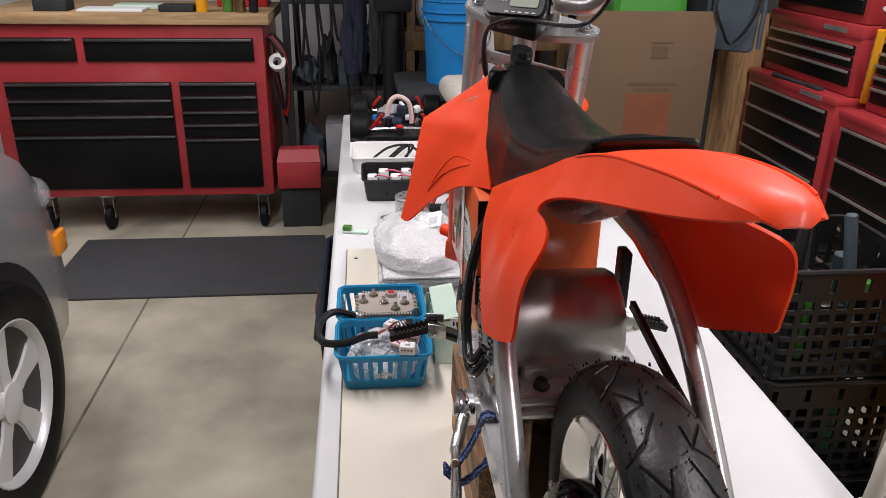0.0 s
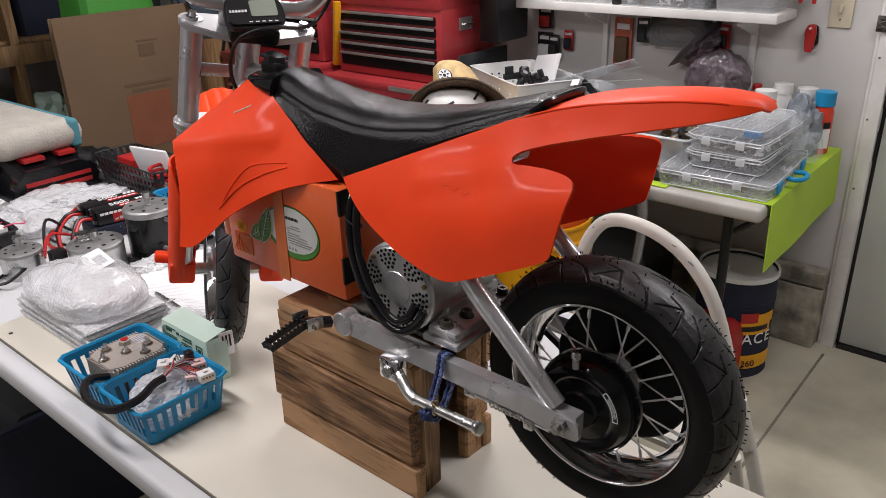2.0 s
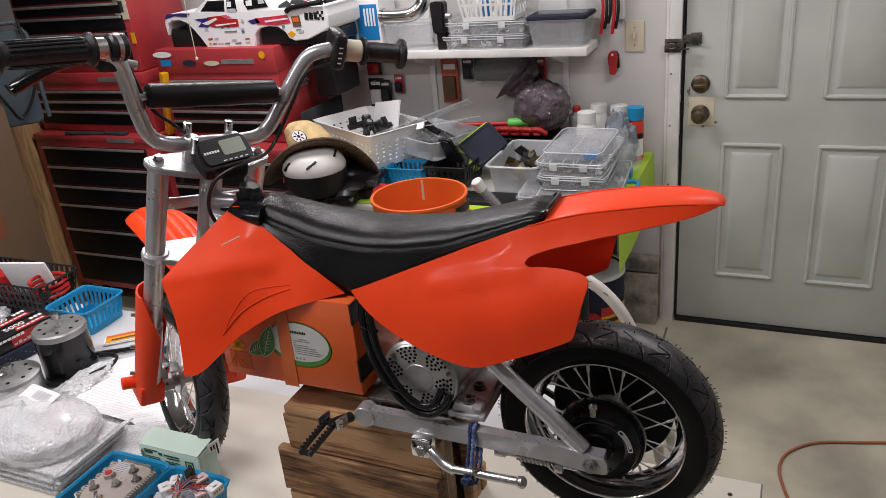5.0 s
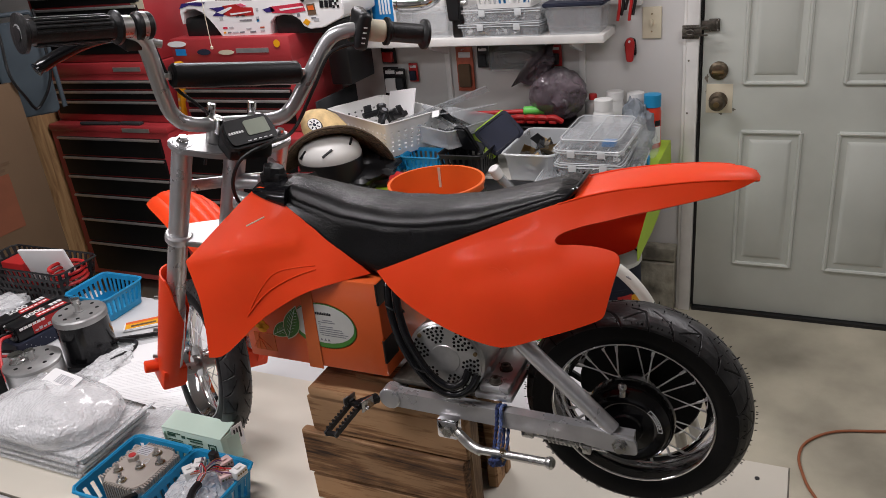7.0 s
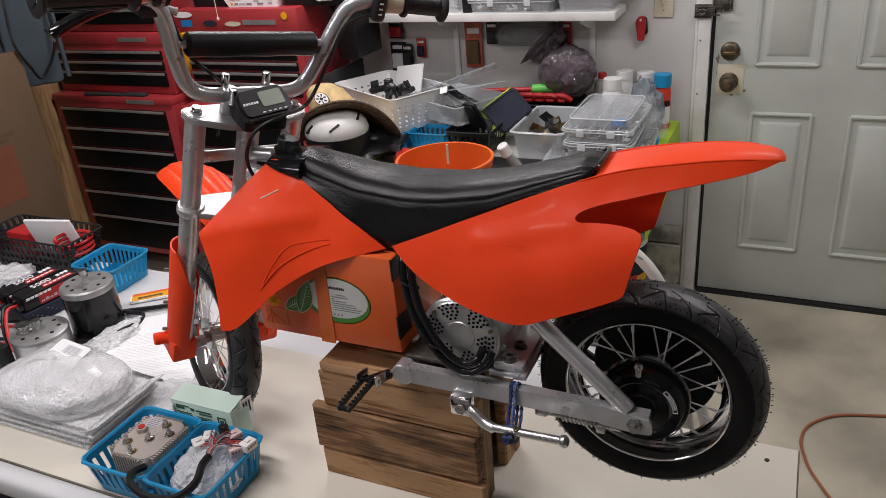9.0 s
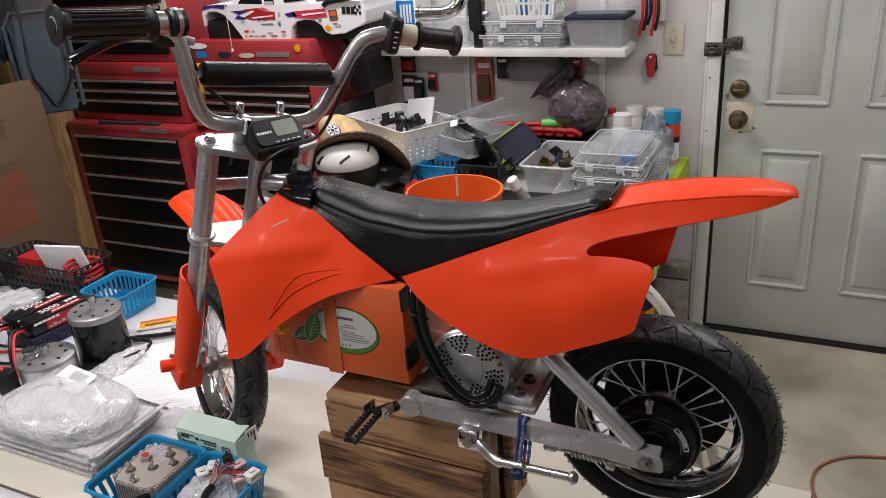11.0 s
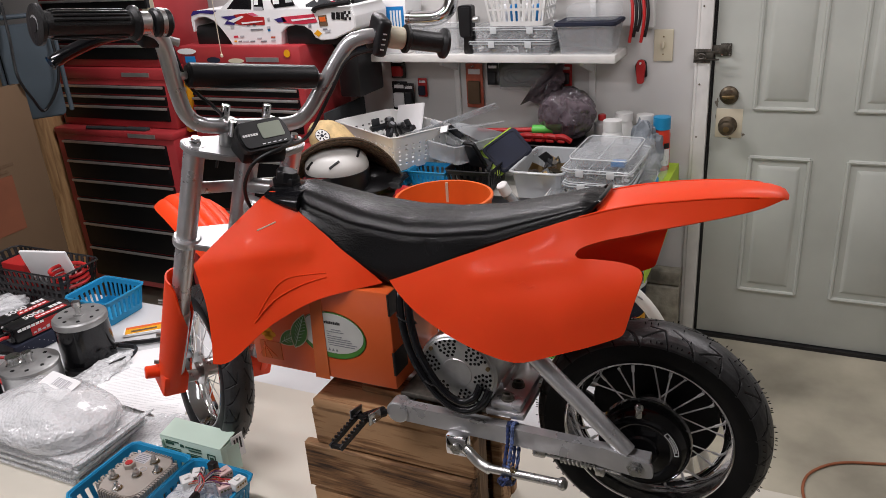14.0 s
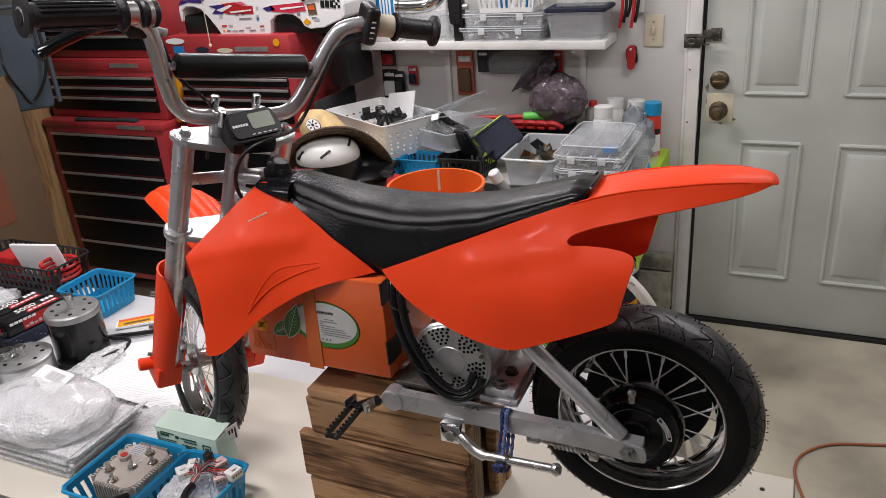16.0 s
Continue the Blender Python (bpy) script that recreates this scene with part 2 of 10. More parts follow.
M["bubble_pack"] = mat("bubble_wrap_layers", (0.84, 0.85, 0.86), 0.10, 0, 0.20, 150, 1.0, 150, alpha=0.72, dist=0.005, coat=0.6)


def bubbles(name, size, height):
    """Puts a skin of small round cells on a film."""
    nt = M[name].node_tree
    v = nt.nodes.new("ShaderNodeTexVoronoi")
    v.inputs["Scale"].default_value = size
    tc = [n for n in nt.nodes if n.type == "TEX_COORD"][0]
    nt.links.new(tc.outputs["Object"], v.inputs["Vector"])
    bu = [n for n in nt.nodes if n.type == "BUMP"][0]
    ad = nt.nodes.new("ShaderNodeMath")
    ad.operation = "SUBTRACT"
    old = bu.inputs["Height"].links[0].from_socket
    nt.links.new(old, ad.inputs[0])
    nt.links.new(v.outputs["Distance"], ad.inputs[1])
    nt.links.new(ad.outputs[0], bu.inputs["Height"])
    bu.inputs["Distance"].default_value = height


bubbles("bubble", 170, 0.0026)
bubbles("bubble_pack", 150, 0.0025)
M["violet"] = mat("violet_print", (0.035, 0.022, 0.16), 0.35, 0, 0.2, 30, 0.0, 60, coat=0.3)
M["rose"] = mat("rose_red_print", (0.55, 0.035, 0.07), 0.35, 0, 0.2, 30, 0.0, 60, coat=0.3)
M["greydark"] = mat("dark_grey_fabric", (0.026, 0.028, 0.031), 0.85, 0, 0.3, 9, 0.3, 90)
M["mint"] = mat("mint_green_carton", (0.07, 0.20, 0.12), 0.5, 0, 0.1, 8, 0.05, 60)
M["slate"] = mat("slate_plastic", (0.055, 0.075, 0.092), 0.55, 0, 0.12, 8, 0.1, 90)
M["towel"] = mat("cream_towel", (0.50, 0.47, 0.41), 0.95, 0, 0.1, 18, 0.9, 170, dist=0.004)
M["teal"] = mat("teal_stripe", (0.08, 0.25, 0.30), 0.95, 0, 0.1, 18, 0.9, 170)
M["straw"] = mat("straw", (0.58, 0.42, 0.21), 0.85, 0, 0.2, 40, 0.9, 130, dist=0.004)
M["helmet_white"] = mat("scuffed_white_shell", (0.60, 0.59, 0.56), 0.4, 0, 0.06, 14, 0.05, 90)
M["straw_lining"] = mat("mottled_brim_lining", (0.17, 0.115, 0.07), 0.8, 0, 0.75, 70, 0.9, 130, dist=0.003)
M["tread"] = mat("dusty_tread_rubber", (0.030, 0.030, 0.0305), 0.38, 0, 0.5, 40, 0.3, 220, spec=0.5)
M["latch"] = mat("tarnished_latch", (0.11, 0.10, 0.085), 0.5, 0.7, 0.5, 60, 0.3, 150)
M["strawdark"] = mat("dark_straw_brim", (0.10, 0.07, 0.045), 0.85, 0, 0.3, 40, 0.9, 130, dist=0.004)
M["grey"] = mat("grey_plastic", (0.28, 0.29, 0.30), 0.5, 0, 0.1, 10, 0.1, 90)
M["cream"] = mat("almond_plastic", (0.62, 0.56, 0.42), 0.45, 0, 0.05, 8, 0.05, 60)
M["lcd"] = mat("lcd_panel", (0.30, 0.33, 0.27), 0.2, 0, 0.03, 8, 0.0, 60, coat=0.5)
M["redwire"] = mat("red_wire", (0.5, 0.02, 0.02), 0.4, 0, 0.05, 8, 0.0, 60)
M["blush"] = mat("blush_nylon", (0.70, 0.50, 0.48), 0.4, 0, 0.05, 8, 0.0, 60)
M["purple_wire"] = mat("purple_wire", (0.16, 0.06, 0.14), 0.4, 0, 0.05, 8, 0.0, 60)
M["dark_green"] = mat("dark_green_ink", (0.03, 0.09, 0.06), 0.6, 0, 0.1, 8, 0.0, 60)
M["pink"] = mat("pink_wire", (0.7, 0.12, 0.2), 0.4, 0, 0.05, 8, 0.0, 60)
M["leaf"] = mat("printed_leaf_green", (0.06, 0.20, 0.03), 0.4, 0, 0.25, 14, 0.0, 60, coat=0.3)
M["palegreen"] = mat("pale_green_carton", (0.55, 0.70, 0.60), 0.55, 0, 0.05, 6, 0.05, 60)
M["taupe"] = mat("controller_grey", (0.40, 0.36, 0.32), 0.5, 0.2, 0.08, 12, 0.15, 90)
M["purple"] = mat("purple_bag", (0.115, 0.090, 0.105), 0.14, 0, 0.5, 14, 1.0, 55, alpha=0.80, dist=0.010, coat=0.6)
M["tarnish"] = mat("tarnished_knob", (0.12, 0.095, 0.065), 0.42, 0.75, 0.45, 60, 0.2, 150)
M["cord"] = mat("brown_cord", (0.30, 0.10, 0.045), 0.5, 0, 0.1, 20, 0.1, 90)
M["spray_red"] = mat("red_spray_can", (0.62, 0.045, 0.02), 0.3, 0, 0.05, 8, 0.0, 60, coat=0.3)
M["rope"] = mat("blue_braided_cord", (0.024, 0.040, 0.125), 0.7, 0, 0.9, 260, 0.6, 300)
M["rope_light"] = mat("pale_braided_cord", (0.10, 0.14, 0.30), 0.7, 0, 1.0, 300, 0.6, 300)
M["ceil"] = mat("ceiling_paint", (0.62, 0.62, 0.61), 0.9, 0, 0.04, 3, 0.1, 90)

# ---- mesh helpers ----
ORG = {}
SQUEEZE = []


def thing(name, at, label, category, group=""):
    ob = new(name)
    ob.location = at
    ORG[ob.name] = Vector(at)
    return tagged(ob, label, category, group)


def part(name, bm, material, parent=None, label="", sharp=35.0, smooth=True):
    """Links a mesh, given in world metres, as one object under a thing or a part."""
    root = parent
    while root is not None and root.parent is not None:
        root = root.parent
    if root is not None and root.name.startswith("electric_dirt_bike") and SQUEEZE:
        bmesh.ops.transform(bm, matrix=SQUEEZE[0], verts=bm.verts)
    if root is not None and root.name in ORG:
        bmesh.ops.translate(bm, verts=bm.verts, vec=-ORG[root.name])
    bmesh.ops.recalc_face_normals(bm, faces=bm.faces)
    me = bpy.data.meshes.new(name)
    for f in bm.faces:
        f.smooth = smooth
    bm.to_mesh(me)
    bm.free()
    if smooth:
        me.set_sharp_from_angle(angle=radians(sharp))
    me.materials.append(M[material])
    ob = new(name, me)
    if parent is not None:
        ob.parent = parent
    if label:
        ob["label"] = label
    return ob


def solo(name, bm, material, label, category, at=None, group="", kind="", sharp=35.0, smooth=True):
    """A thing of one mesh."""
    at = Vector(at) if at else Vector((0, 0, 0))
    bmesh.ops.translate(bm, verts=bm.verts, vec=-at)
    ob = part(name, bm, material, None, "", sharp, smooth)
    ob.location = at
    ORG[ob.name] = at
    return tagged(ob, label, category, group, kind)


def join(*bms):
    out = bmesh.new()
    for b in bms:
        me = bpy.data.meshes.new("tmp")
        b.to_mesh(me)
        out.from_mesh(me)
        bpy.data.meshes.remove(me)
        b.free()
    return out


def moved(bm, m):
    bmesh.ops.transform(bm, matrix=m, verts=bm.verts)
    return bm


def box(x0, x1, y0, y1, z0, z1, bev=0.0, seg=2, m=None):
    bm = bmesh.new()
    bmesh.ops.create_cube(bm, size=1.0)
    bmesh.ops.transform(bm, verts=bm.verts, matrix=Matrix.Translation(((x0 + x1) / 2, (y0 + y1) / 2, (z0 + z1) / 2)) @ Matrix.Diagonal((x1 - x0, y1 - y0, z1 - z0, 1)))
    if bev:
        bmesh.ops.bevel(bm, geom=list(bm.edges), offset=bev, segments=seg, affect="EDGES", profile=0.5)
    if m:
        moved(bm, m)
    return bm


def frame_of(d):
    d = Vector(d).normalized()
    u = d.cross(Vector((0, 0, 1)))
    if u.length < 1e-4:
        u = Vector((1, 0, 0))
    u.normalize()
    return u, d.cross(u)


def tube(points, r, seg=10, closed=False, caps=True, sq=None):
    """A round bar (or a box bar sq=(w, h)) swept along points; r may be a list."""
    pts = [Vector(p) for p in points]
    n = len(pts)
    bm = bmesh.new()
    rings = []
    u = None
    for i, p in enumerate(pts):
        a = pts[(i - 1) % n] if (i > 0 or closed) else p
        b = pts[(i + 1) % n] if (i < n - 1 or closed) else p
        d = (b - a).normalized()
        if u is None:
            u, v = frame_of(d)
        else:
            u = (u - d * u.dot(d)).normalized()
            v = d.cross(u)
        rr = r[i] if isinstance(r, (list, tuple)) else r
        ring = []
        if sq:
            for sx, sy in ((-1, -1), (1, -1), (1, 1), (-1, 1)):
                ring.append(bm.verts.new(p + u * sx * sq[0] / 2 + v * sy * sq[1] / 2))
        else:
            for k in range(seg):
                t = 2 * math.pi * k / seg
                ring.append(bm.verts.new(p + u * math.cos(t) * rr + v * math.sin(t) * rr))
        rings.append(ring)
    m = len(rings[0])
    for i in range(n if closed else n - 1):
        A, B = rings[i], rings[(i + 1) % n]
        for k in range(m):
            bm.faces.new((A[k], A[(k + 1) % m], B[(k + 1) % m], B[k]))
    if caps and not closed:
        bm.faces.new(rings[0])
        bm.faces.new(rings[-1])
    return bm


def cyl(p0, p1, r, seg=20, bev=0.0):
    p0, p1 = Vector(p0), Vector(p1)
    if bev:
        d = (p1 - p0).normalized() * bev
        return tube([p0, p0 + d * 0.02, p0 + d, p1 - d, p1 - d * 0.02, p1], [r - bev, r - bev * 0.9, r, r, r - bev * 0.9, r - bev], seg)
    return tube([p0, p1], r, seg)


def curve(points, k=6, closed=False):
    """Catmull-Rom points through the given ones."""
    P = [Vector(p) for p in points]
    n = len(P)
    out = []
    for i in range(n if closed else n - 1):
        if closed:
            a, b, c, d = P[(i - 1) % n], P[i], P[(i + 1) % n], P[(i + 2) % n]
        else:
            a, b, c, d = P[max(i - 1, 0)], P[i], P[i + 1], P[min(i + 2, n - 1)]
        for j in range(k):
            t = j / k
            out.append(0.5 * ((2 * b) + (c - a) * t + (2 * a - 5 * b + 4 * c - d) * t * t + (3 * b - a - 3 * c + d) * t ** 3))
    if not closed:
        out.append(P[-1])
    return out


def lathe(profile, seg=32, m=None, closed=False):
    """Turns (radius, height) pairs round z."""
    bm = bmesh.new()
    rings = []
    for r, h in profile:
        if r < 1e-6:
            rings.append([bm.verts.new((0, 0, h))])
        else:
            rings.append([bm.verts.new((r * math.cos(2 * math.pi * k / seg), r * math.sin(2 * math.pi * k / seg), h)) for k in range(seg)])
    pairs = list(zip(rings, rings[1:])) + ([(rings[-1], rings[0])] if closed else [])
    for A, B in pairs:
        for k in range(seg):
            a = [A[k % len(A)], A[(k + 1) % len(A)], B[(k + 1) % len(B)], B[k % len(B)]]
            f = [v for i, v in enumerate(a) if v not in a[:i]]
            if len(f) > 2:
                bm.faces.new(f)
    if m:
        moved(bm, m)
    return bm


def loft(sections, closed=False, caps=True):
    """A skin over rings of equal length; closed: each ring is a loop."""
    bm = bmesh.new()
    R = [[bm.verts.new(p) for p in s] for s in sections]
    n = len(R[0])
    for A, B in zip(R, R[1:]):
        for k in range(n if closed else n - 1):
            bm.faces.new((A[k], A[(k + 1) % n], B[(k + 1) % n], B[k]))
    if closed and caps:
        bm.faces.new(R[0])
        bm.faces.new(list(reversed(R[-1])))
    return bm


def thicken(bm, t):
    """Gives a sheet a thickness, against its normals."""
    bmesh.ops.recalc_face_normals(bm, faces=bm.faces)
    g = bmesh.ops.solidify(bm, geom=list(bm.faces), thickness=t)
    return bm


def rbf(ctrl):
    """A smooth height over a plane through control points ((a, b), h)."""
    P = np.array([c[:2] for c in ctrl], float)
    h = np.array([c[2] for c in ctrl], float)
    n = len(P)
    d = np.linalg.norm(P[:, None] - P[None], axis=-1)
    K = np.where(d > 0, d * d * np.log(d + 1e-12), 0)
    A = np.zeros((n + 3, n + 3))
    A[:n, :n] = K + 1e-5 * np.eye(n)
    A[:n, n:] = np.c_[np.ones(n), P]
    A[n:, :n] = A[:n, n:].T
    w = np.linalg.solve(A, np.r_[h, 0, 0, 0])

    def f(a, b):
        r = np.linalg.norm(P - (a, b), axis=1)
        return float((w[:n] * np.where(r > 0, r * r * np.log(r + 1e-12), 0)).sum() + w[n] + w[n + 1] * a + w[n + 2] * b)

    return f


def shell(outline, fx, step=0.012, thick=0.003):
    """A curved moulding: an outline in (y, z), with x = fx(y, z)."""
    O = [Vector((p[0], p[1])) for p in outline]
    lo = [min(p[i] for p in O) for i in (0, 1)]
    hi = [max(p[i] for p in O) for i in (0, 1)]
    pts = list(O)
    ny, nz = int((hi[0] - lo[0]) / step), int((hi[1] - lo[1]) / step)

    def inside(q):
        c = False
        for a, b in zip(O, O[1:] + O[:1]):
            if (a.y > q.y) != (b.y > q.y) and q.x < (b.x - a.x) * (q.y - a.y) / (b.y - a.y) + a.x:
                c = not c
        return c

    for i in range(ny + 1):
        for j in range(nz + 1):
            q = Vector((lo[0] + i * step + (step / 2 if j % 2 else 0), lo[1] + j * step))
            if inside(q) and min((q - o).length for o in O) > step * 0.6:
                pts.append(q)
    n = len(O)
    v, _, f, *_ = delaunay_2d_cdt(pts, [(i, (i + 1) % n) for i in range(n)], [], 1, 1e-5)
    bm = bmesh.new()
    V = [bm.verts.new((fx(p.x, p.y), p.x, p.y)) for p in v]
    for t in f:
        bm.faces.new([V[i] for i in t])
    return thicken(bm, thick)


def mirrored(bm):
    bmesh.ops.scale(bm, vec=(-1, 1, 1), verts=bm.verts)
    bmesh.ops.reverse_faces(bm, faces=bm.faces)
    return bm


def rounded(pts, r, k=4):
    """A polygon of (a, b) with its corners rounded; r one radius or one a corner."""
    out = []
    n = len(pts)
    for i in range(n):
        a, b, c = (Vector(pts[(i + d) % n]) for d in (-1, 0, 1))
        rr = r[i] if isinstance(r, (list, tuple)) else r
        if rr <= 0:
            out.append(tuple(b))
            continue
        e1, e2 = (a - b), (c - b)
        q = min(rr, e1.length * 0.45, e2.length * 0.45)
        p0, p1 = b + e1.normalized() * q, b + e2.normalized() * q
        for j in range(k + 1):
            t = j / k
            out.append(tuple(p0 * (1 - t) ** 2 + b * 2 * t * (1 - t) + p1 * t * t))
    return out


def plate(poly, h, m=None, bev=0.0):
    """A flat plate: a polygon in (x, y), h thick upwards."""
    bm = bmesh.new()
    f = bm.faces.new([bm.verts.new((p[0], p[1], 0)) for p in poly])
    e = bmesh.ops.extrude_face_region(bm, geom=[f])
    bmesh.ops.translate(bm, vec=(0, 0, h), verts=[x for x in e["geom"] if isinstance(x, bmesh.types.BMVert)])
    if bev:
        bmesh.ops.bevel(bm, geom=[x for x in bm.edges if abs(x.verts[0].co.z - x.verts[1].co.z) < 1e-6], offset=bev, segments=2, affect="EDGES")
    if m:
        moved(bm, m)
    return bm


def basis(o, ex, ey, ez):
    m = Matrix((ex, ey, ez)).transposed().to_4x4()
    return Matrix.Translation(o) @ m


def cos_(a):
    return math.cos(radians(a))


def sin_(a):
    return math.sin(radians(a))


AXX = basis((0, 0, 0), (0, 1, 0), (0, 0, 1), (1, 0, 0))  # local z along world x

# ---- the garage ----
XW = 2.13  # inner face of the door wall
tagged(part("floor", box(-4.2, 4.0, -3.2, 5.2, -0.12, 0.0), "concrete"), kind="structure", label="bare grey concrete garage floor with joints", category="floor")


def struct(name, bm, material, label, category, sharp=35.0):
    return tagged(part(name, bm, material, None, "", sharp), label, category, "", "structure")


struct("wall_north", box(-4.2, XW + 0.14, 4.72, 4.86, 0, 2.62), "wallm", "painted drywall garage wall in shade", "wall")
struct("wall_south", box(-4.2, XW + 0.14, -3.06, -2.92, 0, 2.62), "wallm", "painted drywall garage wall", "wall")
struct("wall_west", box(-4.34, -4.2, -3.06, 4.86, 0, 2.62), "wallm", "painted drywall garage wall", "wall")
DY0, DY1, DZ = -0.745, 0.172, 2.05
struct("wall_east", join(box(XW, XW + 0.14, DY1 + 0.03, 4.72, 0, 2.62), box(XW, XW + 0.14, -2.92, DY0 - 0.03, 0, 2.62), box(XW, XW + 0.14, DY0 - 0.03, DY1 + 0.03, DZ + 0.03, 2.62)), "wallm", "white painted drywall with a door opening", "wall")
struct("ceiling", box(-4.2, XW + 0.14, -2.92, 4.72, 2.62, 2.7), "ceil", "white painted garage ceiling", "ceiling")
struct("baseboard", join(box(XW - 0.075, XW - 0.001, DY1 + 0.068, 4.7, 0.0, 0.236, 0.008), box(XW - 0.066, XW - 0.002, DY1 + 0.066, 4.7, 0.242, 0.302, 0.007)), "stem", "rough concrete stem wall along the floor", "base")
struct("trim", join(box(XW - 0.02, XW + 0.1, DY1 + 0.008, DY1 + 0.052, 0.0, DZ + 0.05, 0.003), box(XW - 0.012, XW + 0.002, DY1 + 0.0525, DY1 + 0.064, 0.0, DZ + 0.05, 0.002), box(XW - 0.02, XW + 0.1, DY0 - 0.06, DY0 - 0.004, 0.0, DZ + 0.05, 0.003), box(XW - 0.02, XW + 0.1, DY0, DY1, DZ + 0.004, DZ + 0.06, 0.003)), "jamb", "chipped white painted door jamb", "trim")
struct("threshold", box(XW - 0.01, XW + 0.12, DY0, DY1, 0.0, 0.014), "black", "dark door sill", "sill")
for nm, b in (("floor_joint", box(-1.165, -1.155, -2.9, 4.7, -0.02, 0.0006)), ("floor_joint", box(-4.1, XW - 0.08, 0.189, 0.198, -0.02, 0.0005))):
    struct(nm, b, "stem_dark", "dirty saw-cut joint in the concrete", "joint")

# ---- door ----
door = thing("door_1", (XW + 0.02, (DY0 + DY1) / 2, 0.016), "closed pale grey six-panel entry door", "door")
door["kind"] = "structure"
xd = XW + 0.012
part("leaf", box(xd, xd + 0.04, DY0 + 0.003, DY1 - 0.004, 0.016, DZ, 0.002), "doorm", door)
for y0, y1 in ((-0.190, 0.017), (-0.545, -0.318)):
    for z0, z1 in ((0.231, 0.782), (0.968, 1.545), (1.65, 1.93)):
        fr = join(*[tube([(xd - 0.001, a[0], a[1]), (xd - 0.001, b[0], b[1])], 0.0085, 8) for a, b in (((y0, z0), (y1, z0)), ((y1, z0), (y1, z1)), ((y1, z1), (y0, z1)), ((y0, z1), (y0, z0)))])
        pn = part("moulding", fr, "doorm", door)
        part("raised_panel", loft([[(xd + 0.001, y0 + 0.028, z0 + 0.028), (xd + 0.001, y1 - 0.028, z0 + 0.028), (xd + 0.001, y1 - 0.028, z1 - 0.028), (xd + 0.001, y0 + 0.028, z1 - 0.028)], [(xd - 0.010, y0 + 0.046, z0 + 0.046), (xd - 0.010, y1 - 0.046, z0 + 0.046), (xd - 0.010, y1 - 0.046, z1 - 0.046), (xd - 0.010, y0 + 0.046, z1 - 0.046)]], closed=True), "doorm", door)
RX = Matrix.Rotation(radians(180), 4, "Z") @ AXX
part("lock_plate", box(xd - 0.002, xd + 0.002, 0.055, 0.150, 0.855, 0.965, 0.001), "cream", door, "worn cream plate behind the knob")
part("deadbolt", lathe([(0, 0), (0.034, 0), (0.034, 0.006), (0.026, 0.014), (0.022, 0.016), (0, 0.016)], 28, Matrix.Translation((xd - 0.001, 0.109, 1.016)) @ RX), "tarnish", door, "tarnished brass deadbolt with thumb turn")
part("thumb_turn", box(xd - 0.036, xd - 0.012, 0.086, 0.132, 1.008, 1.020, 0.004, m=None), "brass", door)
part("knob", lathe([(0, 0), (0.034, 0), (0.034, 0.005), (0.015, 0.012), (0.013, 0.028), (0.026, 0.036), (0.029, 0.048), (0.024, 0.060), (0.012, 0.064), (0, 0.064)], 28, Matrix.Translation((xd - 0.002, 0.106, 0.902)) @ RX), "tarnish", door, "tarnished brass door knob")
part("hasp", join(box(xd - 0.008, xd - 0.001, 0.112, 0.150, 1.160, 1.205, 0.002), box(xd - 0.012, xd - 0.008, 0.128, 0.178, 1.166, 1.200, 0.0015), tube(curve([(xd - 0.008, 0.120, 1.172), (xd - 0.022, 0.122, 1.176), (xd - 0.022, 0.122, 1.192), (xd - 0.008, 0.120, 1.196)], 4), 0.0035, 8)), "latch", door, "tarnished hasp with a staple")
for y, z in ((0.118, 1.165), (0.118, 1.200), (0.144, 1.163)):
    part("hasp_screw", cyl((xd - 0.0105, y, z), (xd - 0.007, y, z), 0.0032, 8), "steel", door)
part("key_plate", lathe([(0, 0), (0.011, 0), (0.011, 0.003), (0, 0.003)], 16, Matrix.Translation((xd - 0.066, 0.106, 0.902)) @ RX), "brass", door)
for y, z, h in ((0.145, 0.93, 0.05), (0.050, 0.868, 0.012), (0.094, 0.852, 0.010), (0.150, 0.985, 0.03)):
    part("paint_chip", plate([(y + 0.006 * math.cos(q) * (1 + 0.5 * math.sin(3 * q + y * 90)), z + h * 0.5 * math.sin(q) * (1 + 0.4 * math.sin(5 * q + z * 70))) for q in np.linspace(0, 2 * math.pi, 18, endpoint=False)], -0.0006, basis((xd, 0, 0), (0, 1, 0), (0, 0, 1), (1, 0, 0))), "stem_dark", door)
lp_ = thing("latch_plate", (XW - 0.03, 0.21, 1.16), "tarnished hasp plate screwed to the jamb", "latch")
part("plate", box(XW - 0.026, XW - 0.021, 0.180, 0.240, 1.140, 1.190, 0.002), "latch", lp_)
part("slotted_strap", join(box(XW - 0.034, XW - 0.027, 0.150, 0.236, 1.150, 1.156, 0.001), box(XW - 0.034, XW - 0.027, 0.150, 0.236, 1.178, 1.184, 0.001), box(XW - 0.034, XW - 0.027, 0.225, 0.236, 1.156, 1.178, 0.001), box(XW - 0.034, XW - 0.027, 0.170, 0.196, 1.156, 1.178, 0.001)), "latch", lp_)
part("staple", tube([(XW - 0.048, 0.210 + 0.013 * math.cos(q), 1.167 + 0.009 * math.sin(q)) for q in np.linspace(0, 2 * math.pi, 16, endpoint=False)], 0.003, 6, True), "latch", lp_)
for z in (0.62, 0.86, 1.06, 1.34):
    part("jamb_screw", cyl((XW - 0.0225, 0.214, z), (XW - 0.019, 0.214, z), 0.0035, 8), "stem_dark", lp_)
